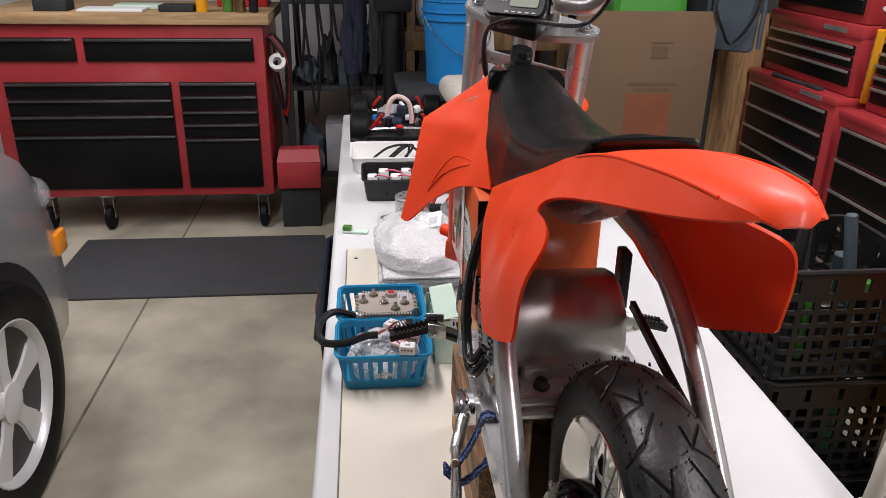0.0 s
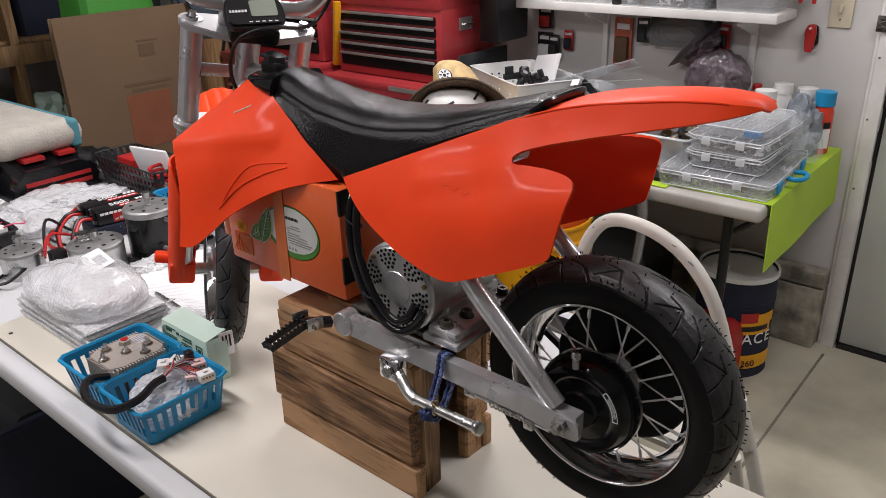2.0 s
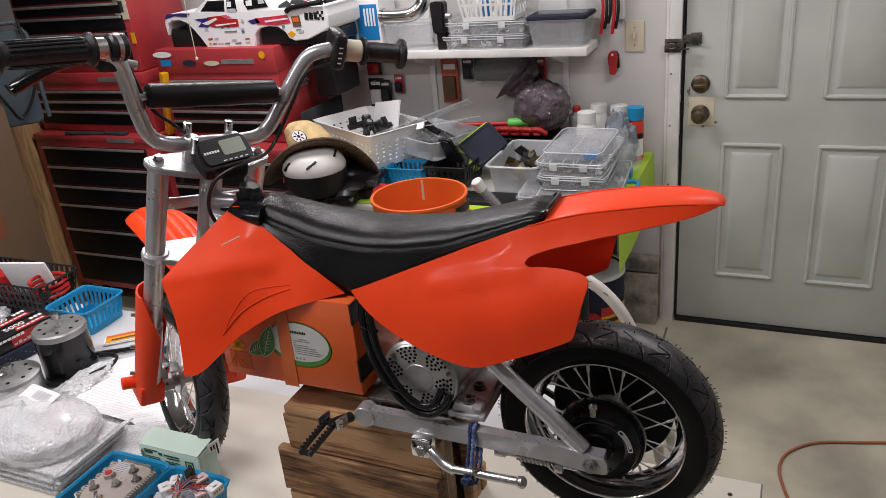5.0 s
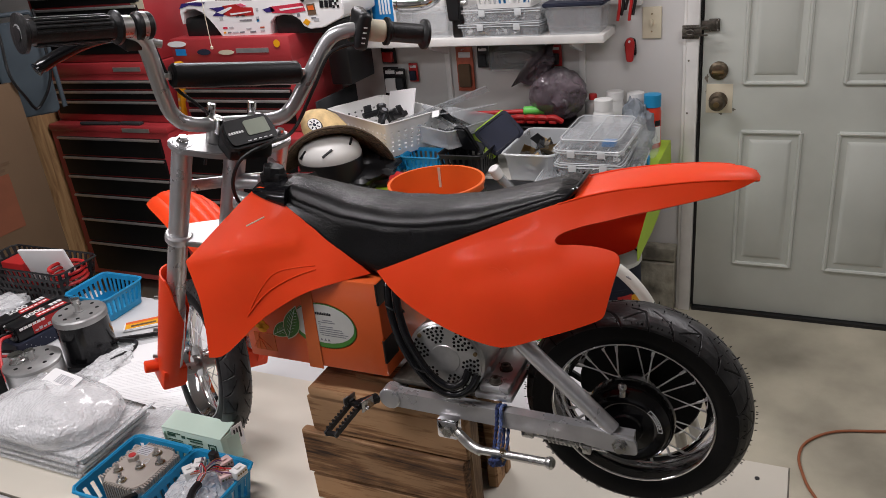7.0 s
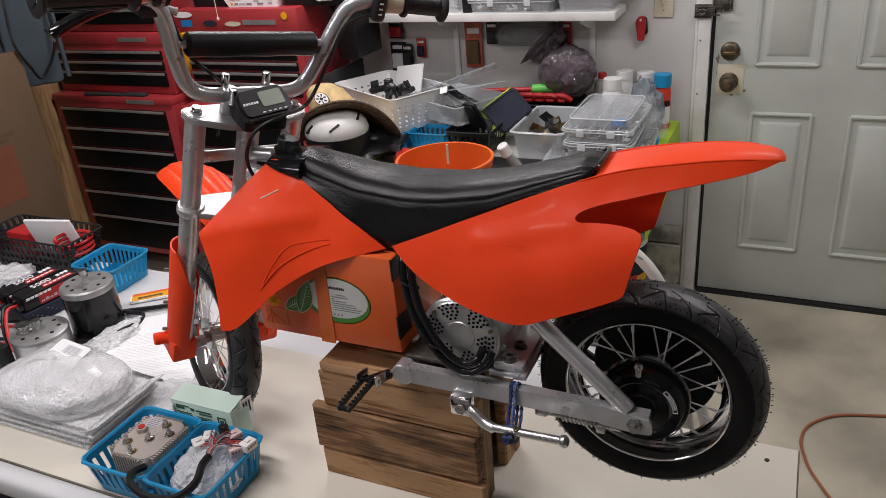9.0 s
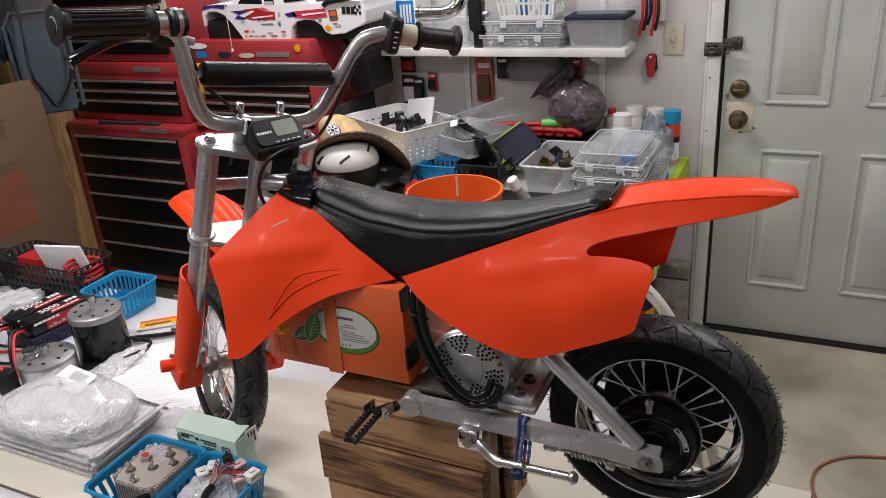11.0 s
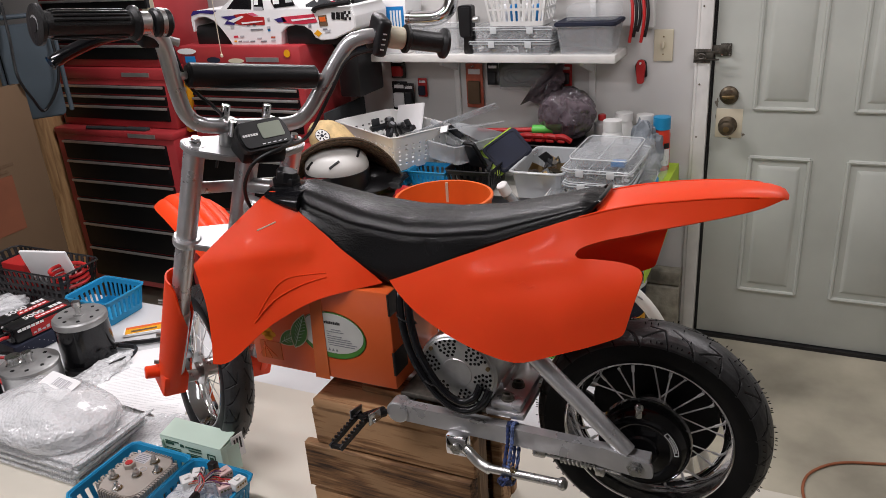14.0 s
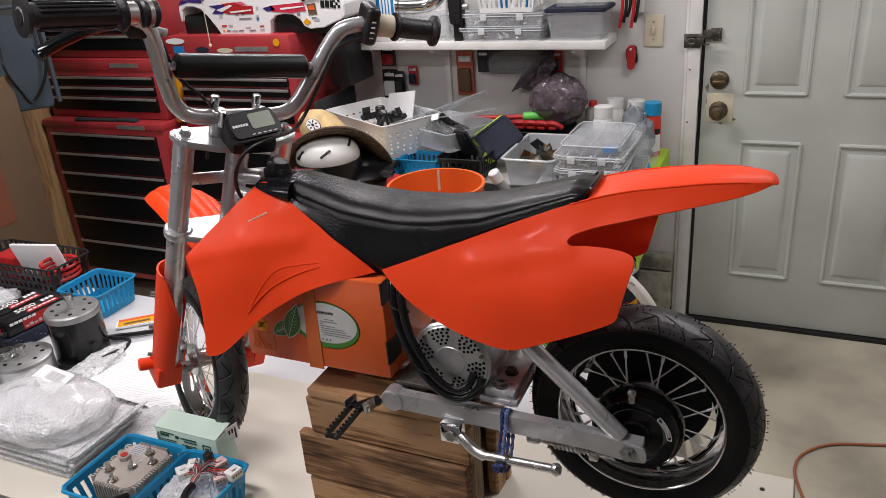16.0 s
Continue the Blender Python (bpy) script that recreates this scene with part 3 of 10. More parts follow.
struct("weather_strip", join(box(XW + 0.012, XW + 0.05, DY1 - 0.003, DY1 + 0.0075, 0.016, DZ, 0.001), *[box(XW - 0.002, XW + 0.012, DY1 + 0.0015, DY1 + 0.0070, z, z + h, 0.001) for z, h in ((0.72, 0.10), (0.90, 0.05), (0.98, 0.13), (1.21, 0.30))]), "black", "torn black weather strip in the door gap", "weather strip")
sw = thing("light_switch", (XW - 0.004, 0.353, 1.2), "almond light switch plate on the wall", "switch")
part("cover_plate", box(XW - 0.007, XW - 0.001, 0.318, 0.388, 1.142, 1.258, 0.002), "cream", sw)
part("toggle", box(XW - 0.019, XW - 0.006, 0.348, 0.358, 1.190, 1.214, 0.002), "cream", sw)
for z in (1.168, 1.232):
    part("screw", cyl((XW - 0.0085, 0.353, z), (XW - 0.006, 0.353, z), 0.003, 8), "brass", sw)

# ---- main table ----
T = 0.80
tab = thing("folding_table", (0.06, 1.36, 0), "long white plastic folding table crowded with parts", "table")
part("tabletop", box(-0.302, 0.432, 0.115, 2.62, T - 0.045, T, 0.012, 3), "table", tab)
for y in (0.4, 2.35):
    part("leg_frame", join(tube(curve([(-0.22, y, 0.0), (-0.22, y, 0.60), (-0.2, y, 0.75)], 4), 0.014, 10), tube(curve([(0.35, y, 0.0), (0.35, y, 0.60), (0.33, y, 0.75)], 4), 0.014, 10), tube([(-0.22, y, 0.3), (0.35, y, 0.3)], 0.012, 10)), "grey", tab)
brd = thing("cream_board", (-0.035, 0.5, T), "long cream laminate board lying on the table", "board")
part("sheet", box(-0.265, 0.195, -0.205, 1.205, T + 0.001, T + 0.006, 0.0015), "board", brd)
part("edge_band", join(box(-0.2672, -0.2651, -0.205, 1.205, T + 0.0012, T + 0.0058), box(-0.265, 0.195, -0.2072, -0.2051, T + 0.0012, T + 0.0058)), "stem_dark", brd, "thin dark strip along the board edge")
for x, y in ((-0.245, 1.15), (0.155, -0.16), (-0.243, 0.75)):
    part("screw_hole", cyl((x, y, T + 0.0055), (x, y, T + 0.0068), 0.004, 10), "black", brd)

# ---- tool chests against the wall ----


def chest(name, x0, y0, y1, z0, z1, rows, label, split=None, lid=0.03, depth=0.42, side=0.03):
    c = thing(name, (x0 + depth / 2, (y0 + y1) / 2, z0), label, "tool chest")
    part("body", box(x0, x0 + depth, y0, y1, z0, z1, 0.006), "chest_red", c)
    part("lid", box(x0 - 0.006, x0 + depth, y0 - 0.002, y1 + 0.002, z1 - lid, z1 + 0.004, 0.008), "chest_red", c)
    if z0 < 0.2:
        for yy in (y0 + 0.07, y1 - 0.07):
            for xx in (x0 + 0.07, x0 + depth - 0.07):
                cs = part("caster", box(xx - 0.03, xx + 0.03, yy - 0.03, yy + 0.03, 0.09, z0 + 0.002), "steel", c)
                part("caster_wheel", lathe([(0, -0.014), (0.044, -0.014), (0.048, -0.009), (0.048, 0.009), (0.044, 0.014), (0, 0.014)], 20, Matrix.Translation((xx, yy, 0.048)) @ AXX), "rubber", cs)
    part("maker_plate", box(x0 - 0.009, x0 - 0.005, y0 + 0.10, y0 + 0.26, z1 - lid * 0.5 - 0.009, z1 - lid * 0.5 + 0.009), "trim", c)
    z = z1 - lid - 0.02
    H = z - z0 - 0.03
    tot = sum(rows)
    for r in rows:
        h = H * r / tot
        d = part("drawer", box(x0 - 0.012, x0 + 0.006, y0 + side, y1 - side, z - h + 0.005, z - 0.003, 0.003), "drawer", c)
        part("pull", join(box(x0 - 0.020, x0 - 0.011, y0 + side, y1 - side, z - 0.014, z - 0.003, 0.002)), "trim", d, "bright metal drawer pull")
        z -= h
    return c


CX = 1.60
chest("tool_chest", CX, 2.34, 3.07, 0.12, 0.905, (3, 3, 3, 4, 4, 5), "tall red steel rolling tool chest with black drawers", side=0.05)
chest("tool_chest", CX + 0.06, 2.36, 3.06, 0.911, 1.175, (2, 2, 3), "red steel middle tool chest with black drawers and bright pulls", lid=0.05, depth=0.36)
chest("tool_chest", CX + 0.07, 2.37, 3.05, 1.181, 1.62, (3, 3, 3, 4, 4, 4), "red steel upper tool chest with black drawers and bright pulls", lid=0.02, depth=0.34)
chest("tool_chest", CX - 0.02, 1.62, 2.28, 0.12, 0.88, (3, 3, 3, 4, 4), "red steel rolling tool chest with black drawers", side=0.05)
chest("tool_chest", CX + 0.06, 1.66, 2.26, 0.886, 1.27, (2, 2, 2, 2, 3), "red steel upper tool chest with sticker-covered lid", lid=0.10, depth=0.34)
# ---- shelf on the wall ----
sh = thing("wall_shelf", (2.0, 1.0, 1.18), "white wall shelf loaded with plastic bins", "shelf")
part("shelf_board", box(1.93, XW - 0.002, 0.49, 1.56, 1.165, 1.195, 0.003), "jamb", sh)
for y in (0.62, 1.20):
    part("standard", box(XW - 0.014, XW - 0.001, y - 0.012, y + 0.012, 0.90, 1.60, 0.002), "white", sh)
    part("bracket", loft([[(XW - 0.012, y - 0.006, 1.163), (XW - 0.012, y + 0.006, 1.163), (XW - 0.012, y + 0.006, 1.10), (XW - 0.012, y - 0.006, 1.10)], [(1.96, y - 0.006, 1.163), (1.96, y + 0.006, 1.163), (1.96, y + 0.006, 1.150), (1.96, y - 0.006, 1.150)]], closed=True), "white", sh)
# ---- second table ----
t2 = thing("folding_table", (1.75, 1.0, 0), "white folding table with black legs, heaped with bins", "table")
part("tabletop", box(1.385, 2.04, 0.285, 1.60, 0.705, 0.75, 0.012, 3), "table_aged", t2)
for x in (1.47, 1.96):
    for y in (0.40, 1.5):
        part("leg", tube([(x, y, 0), (x, y, 0.71)], 0.015, 10), "black", t2)
part("brace", tube([(1.47, 0.40, 0.62), (1.96, 0.40, 0.55)], 0.010, 8), "black", t2)
# ---- roll cabinet ----
rc = thing("roll_cabinet", (-1.33, 3.72, 0.0), "wide red steel roll cabinet with black drawers and wooden top", "tool cabinet")
RY = 3.45
part("body", box(-2.0, -0.695, RY, 4.05, 0.19, 1.045, 0.008), "chest_red", rc)
part("worktop", box(-2.02, -0.66, RY - 0.03, 4.07, 1.047, 1.10, 0.008), "butcher", rc, "butcher block wooden top")


def rc_drawer(x0, x1, z0, z1, tall=False):
    d = part("drawer", box(x0, x1, RY - 0.012, RY + 0.004, z0, z1, 0.003), "drawer", rc)
    part("pull", box(x0 + 0.004, x1 - 0.004, RY - 0.026, RY - 0.010, z1 - 0.016, z1 - 0.003, 0.004), "gunmetal", d)


rc_drawer(-1.93, -1.575, 0.875, 0.985)
rc_drawer(-1.535, -0.745, 0.875, 0.985)
for z0, z1 in ((0.70, 0.775), (0.62, 0.695), (0.52, 0.615), (0.235, 0.515)):
    rc_drawer(-1.93, -1.155, z0, z1)
for z0, z1 in ((0.715, 0.775), (0.64, 0.71), (0.575, 0.635), (0.50, 0.57), (0.235, 0.495)):
    rc_drawer(-1.115, -0.745, z0, z1)
for x in (-1.85, -1.55, -0.76):
    cs = part("caster", join(box(x - 0.04, x + 0.04, RY + 0.03, RY + 0.11, 0.175, 0.19, 0.002), box(x - 0.028, x - 0.022, RY + 0.03, RY + 0.09, 0.06, 0.18, 0.002), box(x + 0.022, x + 0.028, RY + 0.03, RY + 0.09, 0.06, 0.18, 0.002)), "steel", rc)
    part("caster_wheel", lathe([(0, -0.018), (0.055, -0.018), (0.062, -0.012), (0.062, 0.012), (0.055, 0.018), (0, 0.018)], 24, Matrix.Translation((x, RY + 0.05, 0.062)) @ AXX), "rubber", cs)
solo("floor_mat", box(-1.62, -0.435, 2.63, 3.31, 0.0, 0.012, 0.004), "matm", "dark grey rubber anti-fatigue mat on the floor", "mat", (-1.0, 2.97, 0))

# ---- the bike ----
# the bike's own midplane lies a little to the left of x = 0
SQUEEZE = [Matrix.Translation((-0.018, 0, 0)) @ Matrix.Diagonal((0.85, 1, 1, 1))]
bike = thing("electric_dirt_bike", (0, 0.3, 0.80), "small orange electric dirt bike, unfinished build, propped on a wooden crate", "dirt bike")


def wheel(name, pm, parent, drum):
    """A spoked wheel at the pose pm, whose x is its axle."""
    m, c = pm @ AXX, pm.translation
    R = 0.150
    w = empty_part(name, parent, c)
    prof = [(0.1045, -0.026), (0.111, -0.0335), (0.124, -0.0385), (0.1365, -0.0375), (0.1446, -0.029), (0.1496, -0.015), (0.1508, 0), (0.1496, 0.015), (0.1446, 0.029), (0.1365, 0.0375), (0.124, 0.0385), (0.111, 0.0335), (0.1045, 0.026)]
    tyre = part("tyre", lathe(prof, 72, m, closed=True), "rubber", w)
    # smooth tread with slanting forked grooves on both sides
    section = [(0.1522, 0.0), (0.1519, 0.006), (0.1509, 0.013), (0.1492, 0.020), (0.1455, 0.0285), (0.1385, 0.0368), (0.1362, 0.0380)]
    top_a = math.atan2(m[2][1], m[2][0])
    lead = 1 if m[1][1] * math.cos(top_a) - m[1][0] * math.sin(top_a) > 0 else -1
    arc = np.concatenate(([0.0], np.cumsum([math.dist(a, b) for a, b in zip(section, section[1:])])))
    N, step_u, step_a = 26, 44, 36
    pitch = 2 * math.pi * 0.150 / N
    forks = (((0.0, 0.013), (-0.012, 0.047)), ((0.0, 0.013), (0.024, 0.031)), ((0.0, 0.013), (0.017, 0.0095)), ((pitch, 0.025), (pitch - 0.011, 0.047)), ((pitch, 0.025), (pitch + 0.026, 0.008)), ((pitch - 0.003, 0.033), (pitch + 0.006, 0.020)))
    q, u = np.meshgrid(np.arange(N * step_a) * 2 * math.pi / (N * step_a), np.linspace(-1, 1, 2 * step_u + 1), indexing="ij")
    w_ = np.abs(u) * arc[-1]
    along = lead * q * 0.150 + np.where(u < 0, pitch * 0.9, 0.0)
    near = np.full(q.shape, 1.0)
    for (c0, w0), (c1, w1) in forks:
        for wrap in (-2 * pitch, 0.0, 2 * pitch):
            cc, dc, dw = along % (2 * pitch) - c0 - wrap, c1 - c0, w1 - w0
            t_ = np.clip((cc * dc + (w_ - w0) * dw) / (dc * dc + dw * dw), 0, 1)
            near = np.minimum(near, np.hypot(cc - t_ * dc, w_ - w0 - t_ * dw))
    sink = 0.0026 * (1 - np.clip((near - 0.0005) / 0.0007, 0, 1))
    rad = np.interp(w_, arc, [p[0] for p in section]) + 0.0004 - sink
    off = np.sign(u) * np.interp(w_, arc, [p[1] for p in section])
    skin = bpy.data.meshes.new("tread_skin")
    rows_, cols_ = q.shape
    ids = np.arange(rows_ * cols_).reshape(rows_, cols_)
    nxt = np.roll(ids, -1, axis=0)
    skin.from_pydata(np.stack((rad * np.cos(q), rad * np.sin(q), off), -1).reshape(-1, 3).tolist(), [], np.stack((ids[:, :-1], nxt[:, :-1], nxt[:, 1:], ids[:, 1:]), -1).reshape(-1, 4).tolist())
    tb = bmesh.new()
    tb.from_mesh(skin)
    bpy.data.meshes.remove(skin)
    part("tread", moved(tb, m), "tread", tyre)
    hairs = bmesh.new()
    for i in range(260):
        a = 2 * math.pi * i / 260 + random.uniform(-0.02, 0.02)
        x = random.choice((-0.034, 0.034, -0.022, 0.022, -0.006, 0.006))
        r0 = 0.1415 if abs(x) > 0.03 else 0.1535 if abs(x) < 0.01 else 0.150
        d = Vector((math.cos(a), math.sin(a), x * 4)).normalized()
        p = Vector((r0 * math.cos(a), r0 * math.sin(a), x))
        h = tube([p, p + d * 0.0030], [0.0009, 0.0005], 4)
        me = bpy.data.meshes.new("tmp")
        h.to_mesh(me)
        hairs.from_mesh(me)
        bpy.data.meshes.remove(me)
        h.free()
    part("rubber_fuzz", moved(hairs, m), "rubber", tyre)["kind"] = "stuff"
    rim = [(0.1065, -0.027), (0.1100, -0.0295), (0.1104, -0.0320), (0.1094, -0.0338), (0.1078, -0.0340), (0.1064, -0.0326), (0.1048, -0.0285), (0.1015, -0.0240), (0.099, -0.017), (0.0945, -0.010), (0.0935, 0), (0.0945, 0.010), (0.099, 0.017), (0.1015, 0.0240), (0.1048, 0.0285), (0.1064, 0.0326), (0.1078, 0.0340), (0.1094, 0.0338), (0.1104, 0.0320), (0.1100, 0.0295), (0.1065, 0.027), (0.102, 0.012), (0.102, -0.012)]
    part("rim", lathe(rim, 72, m, closed=True), "chrome", w)
    sp = 24
    for i in range(sp):
        side = -1 if i % 2 else 1
        a = 2 * math.pi * i / sp
        b = a + (0.42 if (i // 2) % 2 else -0.42)
        h = Vector((0.024 * math.cos(b), 0.024 * math.sin(b), side * 0.026))
        e = Vector((0.0955 * math.cos(a), 0.0955 * math.sin(a), side * 0.004))
        d = (e - h).normalized()
        part("spoke", moved(join(tube([h, e], 0.00115, 6), tube([e - d * 0.012, e + d * 0.002], 0.0021, 6)), m), "spoke", w)
    part("hub", lathe([(0, -0.045), (0.012, -0.045), (0.012, -0.034), (0.030, -0.032), (0.030, -0.024), (0.016, -0.021), (0.016, 0.021), (0.030, 0.024), (0.030, 0.032), (0.012, 0.034), (0.012, 0.045), (0, 0.045)], 28, m), "steel", w)
    if drum:
        part("brake_drum", lathe([(0, -0.073), (0.020, -0.073), (0.022, -0.069), (0.036, -0.067), (0.040, -0.070), (0.050, -0.070), (0.056, -0.062), (0.059, -0.050), (0.059, -0.034), (0, -0.034)], 48, m), "black_gloss", w, "glossy black brake drum")
        part("sprocket", lathe([(0, 0.040), (0.083, 0.040), (0.085, 0.042), (0.083, 0.044), (0, 0.044)], 48, m), "rubber", w, "black drive sprocket")
    return w


def empty_part(name, parent, c):
    """A part made of pieces: a small hub pin that carries them."""
    return part(name, tube([Vector(c) - Vector((0.02, 0, 0)), Vector(c) + Vector((0.02, 0, 0))], 0.005, 8), "steel", parent)


# --- side mouldings ---
fx_front = rbf([(0.557, 1.325, -0.038), (0.53, 1.338, -0.036), (0.626, 1.246, -0.135), (0.60, 1.20, -0.150), (0.58, 1.114, -0.172), (0.56, 1.113, -0.166), (0.50, 1.17, -0.128), (0.44, 1.207, -0.1035), (0.405, 1.220, -0.0965), (0.355, 1.233, -0.076), (0.40, 1.262, -0.074), (0.47, 1.304, -0.060), (0.55, 1.265, -0.104), (0.47, 1.25, -0.086), (0.59, 1.285, -0.086)])
front_out = [(0.535, 1.340), (0.557, 1.328), (0.592, 1.290), (0.628, 1.248), (0.618, 1.225), (0.606, 1.197), (0.599, 1.157), (0.595, 1.109), (0.574, 1.109), (0.545, 1.135), (0.520, 1.160), (0.490, 1.180), (0.455, 1.200), (0.420, 1.214), (0.385, 1.224), (0.350, 1.232), (0.372, 1.248), (0.400, 1.266), (0.435, 1.287), (0.470, 1.308), (0.505, 1.327)]
fx_rear = rbf([(0.335, 1.240, -0.074), (0.30, 1.22, -0.088), (0.24, 1.18, -0.104), (0.156, 1.165, -0.116), (0.10, 1.19, -0.118), (0.018, 1.238, -0.118), (0.0, 1.303, -0.104), (0.05, 1.30, -0.094), (0.085, 1.310, -0.079), (0.10, 1.335, -0.058), (0.2, 1.293, -0.064), (0.17, 1.235, -0.102), (0.09, 1.25, -0.114), (0.13, 1.285, -0.080), (0.05, 1.328, -0.066), (0.05, 1.353, -0.051), (0.0, 1.341, -0.062), (0.0, 1.366, -0.047), (-0.06, 1.353, -0.054), (-0.06, 1.374, -0.041), (-0.12, 1.366, -0.035), (-0.12, 1.376, -0.028), (-0.133, 1.376, -0.019)])
rear_out = [(0.340, 1.237), (0.322, 1.221), (0.294, 1.203), (0.263, 1.188), (0.231, 1.176), (0.200, 1.169), (0.165, 1.164), (0.145, 1.165), (0.115, 1.178), (0.060, 1.205), (0.026, 1.222), (0.018, 1.228), (0.0155, 1.237), (0.012, 1.252), (0.004, 1.285), (0.000, 1.300), (0.006, 1.307), (0.030, 1.308), (0.060, 1.306), (0.078, 1.304), (0.084, 1.309), (0.076, 1.316), (0.050, 1.325), (0.020, 1.334), (-0.02, 1.345), (-0.06, 1.3545), (-0.095, 1.3635), (-0.118, 1.3700), (-0.129, 1.3735), (-0.1345, 1.3758), (-0.130, 1.3775), (-0.115, 1.3788), (-0.095, 1.379), (-0.06, 1.3765), (-0.02, 1.371), (0.02, 1.364), (0.055, 1.355), (0.078, 1.348), (0.105, 1.338), (0.150, 1.319), (0.200, 1.297), (0.250, 1.276), (0.300, 1.254)]


def softened(pts, keep=(), rounds=2):
    """An outline with its corners cut, so that it runs in curves; the corners in keep stay sharp."""
    for _ in range(rounds):
        out = []
        for a, b in zip(pts, pts[1:] + pts[:1]):
            out += [a if a in keep else (a[0] * 0.75 + b[0] * 0.25, a[1] * 0.75 + b[1] * 0.25)]
            out += [] if b in keep else [(a[0] * 0.25 + b[0] * 0.75, a[1] * 0.25 + b[1] * 0.75)]
        pts = out
    return pts


def crease(fx, line, depth, width):
    """Adds a moulded ridge along a (y, z) line."""
    L = [Vector(p) for p in line]

    def f(y, z):
        q = Vector((y, z))
        best = 1.0
        for a, b in zip(L, L[1:]):
            t = max(0, min(1, (q - a).dot(b - a) / (b - a).length_squared))
            best = min(best, (q - (a + (b - a) * t)).length)
        return fx(y, z) - depth * (0.5 + 0.5 * math.cos(math.pi * min(1.0, best / width)))

    return f


fxf = crease(fx_front, [(0.628, 1.247), (0.56, 1.262), (0.47, 1.268)], 0.004, 0.022)
fxf = crease(fxf, [(0.525, 1.172), (0.497, 1.205), (0.47, 1.216), (0.425, 1.222)], -0.0012, 0.008)
fxr = crease(fx_rear, [(0.085, 1.303), (0.14, 1.283), (0.21, 1.262)], 0.0034, 0.022)
for side in (0, 1):
    fl = mirrored if side else (lambda b: b)
    part("shroud", fl(shell(softened(front_out, ((0.350, 1.232), (0.628, 1.248), (0.595, 1.109))), fxf, 0.007)), "plastic_orange", bike, "orange moulded plastic front shroud", sharp=50)
    part("side_panel", fl(shell(softened(rear_out, ((0.340, 1.237), (0.105, 1.338))), fxr, 0.007)), "plastic_orange", bike, "orange moulded plastic side panel", sharp=50)



def surface_line(fx, pts, r, lift=0.0004):
    q = curve([(0, y, z) for y, z in pts], 5)
    return tube([(fx(p[1], p[2]) - lift, p[1], p[2]) for p in q], r, 6)


part("moulded_edge", surface_line(fxf, [(0.535, 1.169), (0.518, 1.190), (0.500, 1.206), (0.468, 1.223), (0.431, 1.236)], 0.0010), "plastic_orange", bike)
part("moulded_edge", surface_line(fxf, [(0.531, 1.177), (0.517, 1.203), (0.496, 1.228), (0.464, 1.236), (0.433, 1.241)], 0.0008), "plastic_orange", bike)
part("crinkle", surface_line(fxr, [(0.170, 1.264), (0.160, 1.266), (0.152, 1.262), (0.145, 1.267), (0.138, 1.261), (0.131, 1.265), (0.128, 1.263)], 0.0006, -0.0001), "plastic_orange", bike)
part("scuff", surface_line(fxf, [(0.546, 1.289), (0.530, 1.296), (0.519, 1.301)], 0.0012, 0.0002), "cream", bike, "pale scuff in the plastic")

# --- rear fender ---
fs = []
ridge = lambda y: fx_rear(y, float(np.interp(y, [-0.133, -0.115, -0.095, -0.06, -0.02, 0.02, 0.055, 0.078, 0.105], [1.3765, 1.3788, 1.379, 1.3765, 1.371, 1.364, 1.355, 1.348, 1.338])))
for y, ze, up in ((0.105, 1.336, 0.002), (0.08, 1.346, 0.003), (0.055, 1.354, 0.004), (0.02, 1.363, 0.005), (-0.02, 1.370, 0.006), (-0.06, 1.3755, 0.006), (-0.095, 1.378, 0.006), (-0.118, 1.3775, 0.006), (-0.128, 1.3765, 0.005), (-0.134, 1.375, 0.003), (-0.1375, 1.3725, 0.001)):
    hw = -ridge(max(y, -0.131)) * (1 if y > -0.132 else 0.80 if y > -0.136 else 0.45)
    fs.append([(hw * u, y, ze + up * (1 - abs(u) ** 3)) for u in np.linspace(-1, 1, 17)])
part("rear_fender", thicken(loft(fs), 0.003), "plastic_orange", bike, "orange moulded plastic rear fender", sharp=60)

for s in (-1, 1):
    part("rolled_edge", tube(curve([(-s * ridge(y), y, z) for y, z in ((0.085, 1.3445), (0.055, 1.3545), (0.02, 1.3635), (-0.02, 1.3705), (-0.06, 1.376), (-0.090, 1.3783), (-0.108, 1.3783))], 4), 0.0014, 8), "plastic_orange", bike)

# --- seat ---
edge_z = lambda y: np.interp(y, [0.07, 0.10, 0.2, 0.30, 0.345, 0.40, 0.47, 0.535], [1.350, 1.339, 1.298, 1.254, 1.236, 1.264, 1.306, 1.340])
top_z = lambda y: np.interp(y, [0.066, 0.085, 0.12, 0.2, 0.27, 0.33, 0.40, 0.47, 0.52, 0.545], [1.359, 1.362, 1.352, 1.331, 1.321, 1.319, 1.325, 1.340, 1.350, 1.346])
hwid = lambda y: np.interp(y, [0.066, 0.10, 0.2, 0.3, 0.40, 0.47, 0.535], [0.045, 0.047, 0.056, 0.064, 0.058, 0.046, 0.030])
swid = lambda y: np.interp(y, [0.066, 0.10, 0.2, 0.30, 0.345, 0.40, 0.47, 0.535], [0.048, 0.052, 0.063, 0.073, 0.077, 0.076, 0.062, 0.038])
ss = []
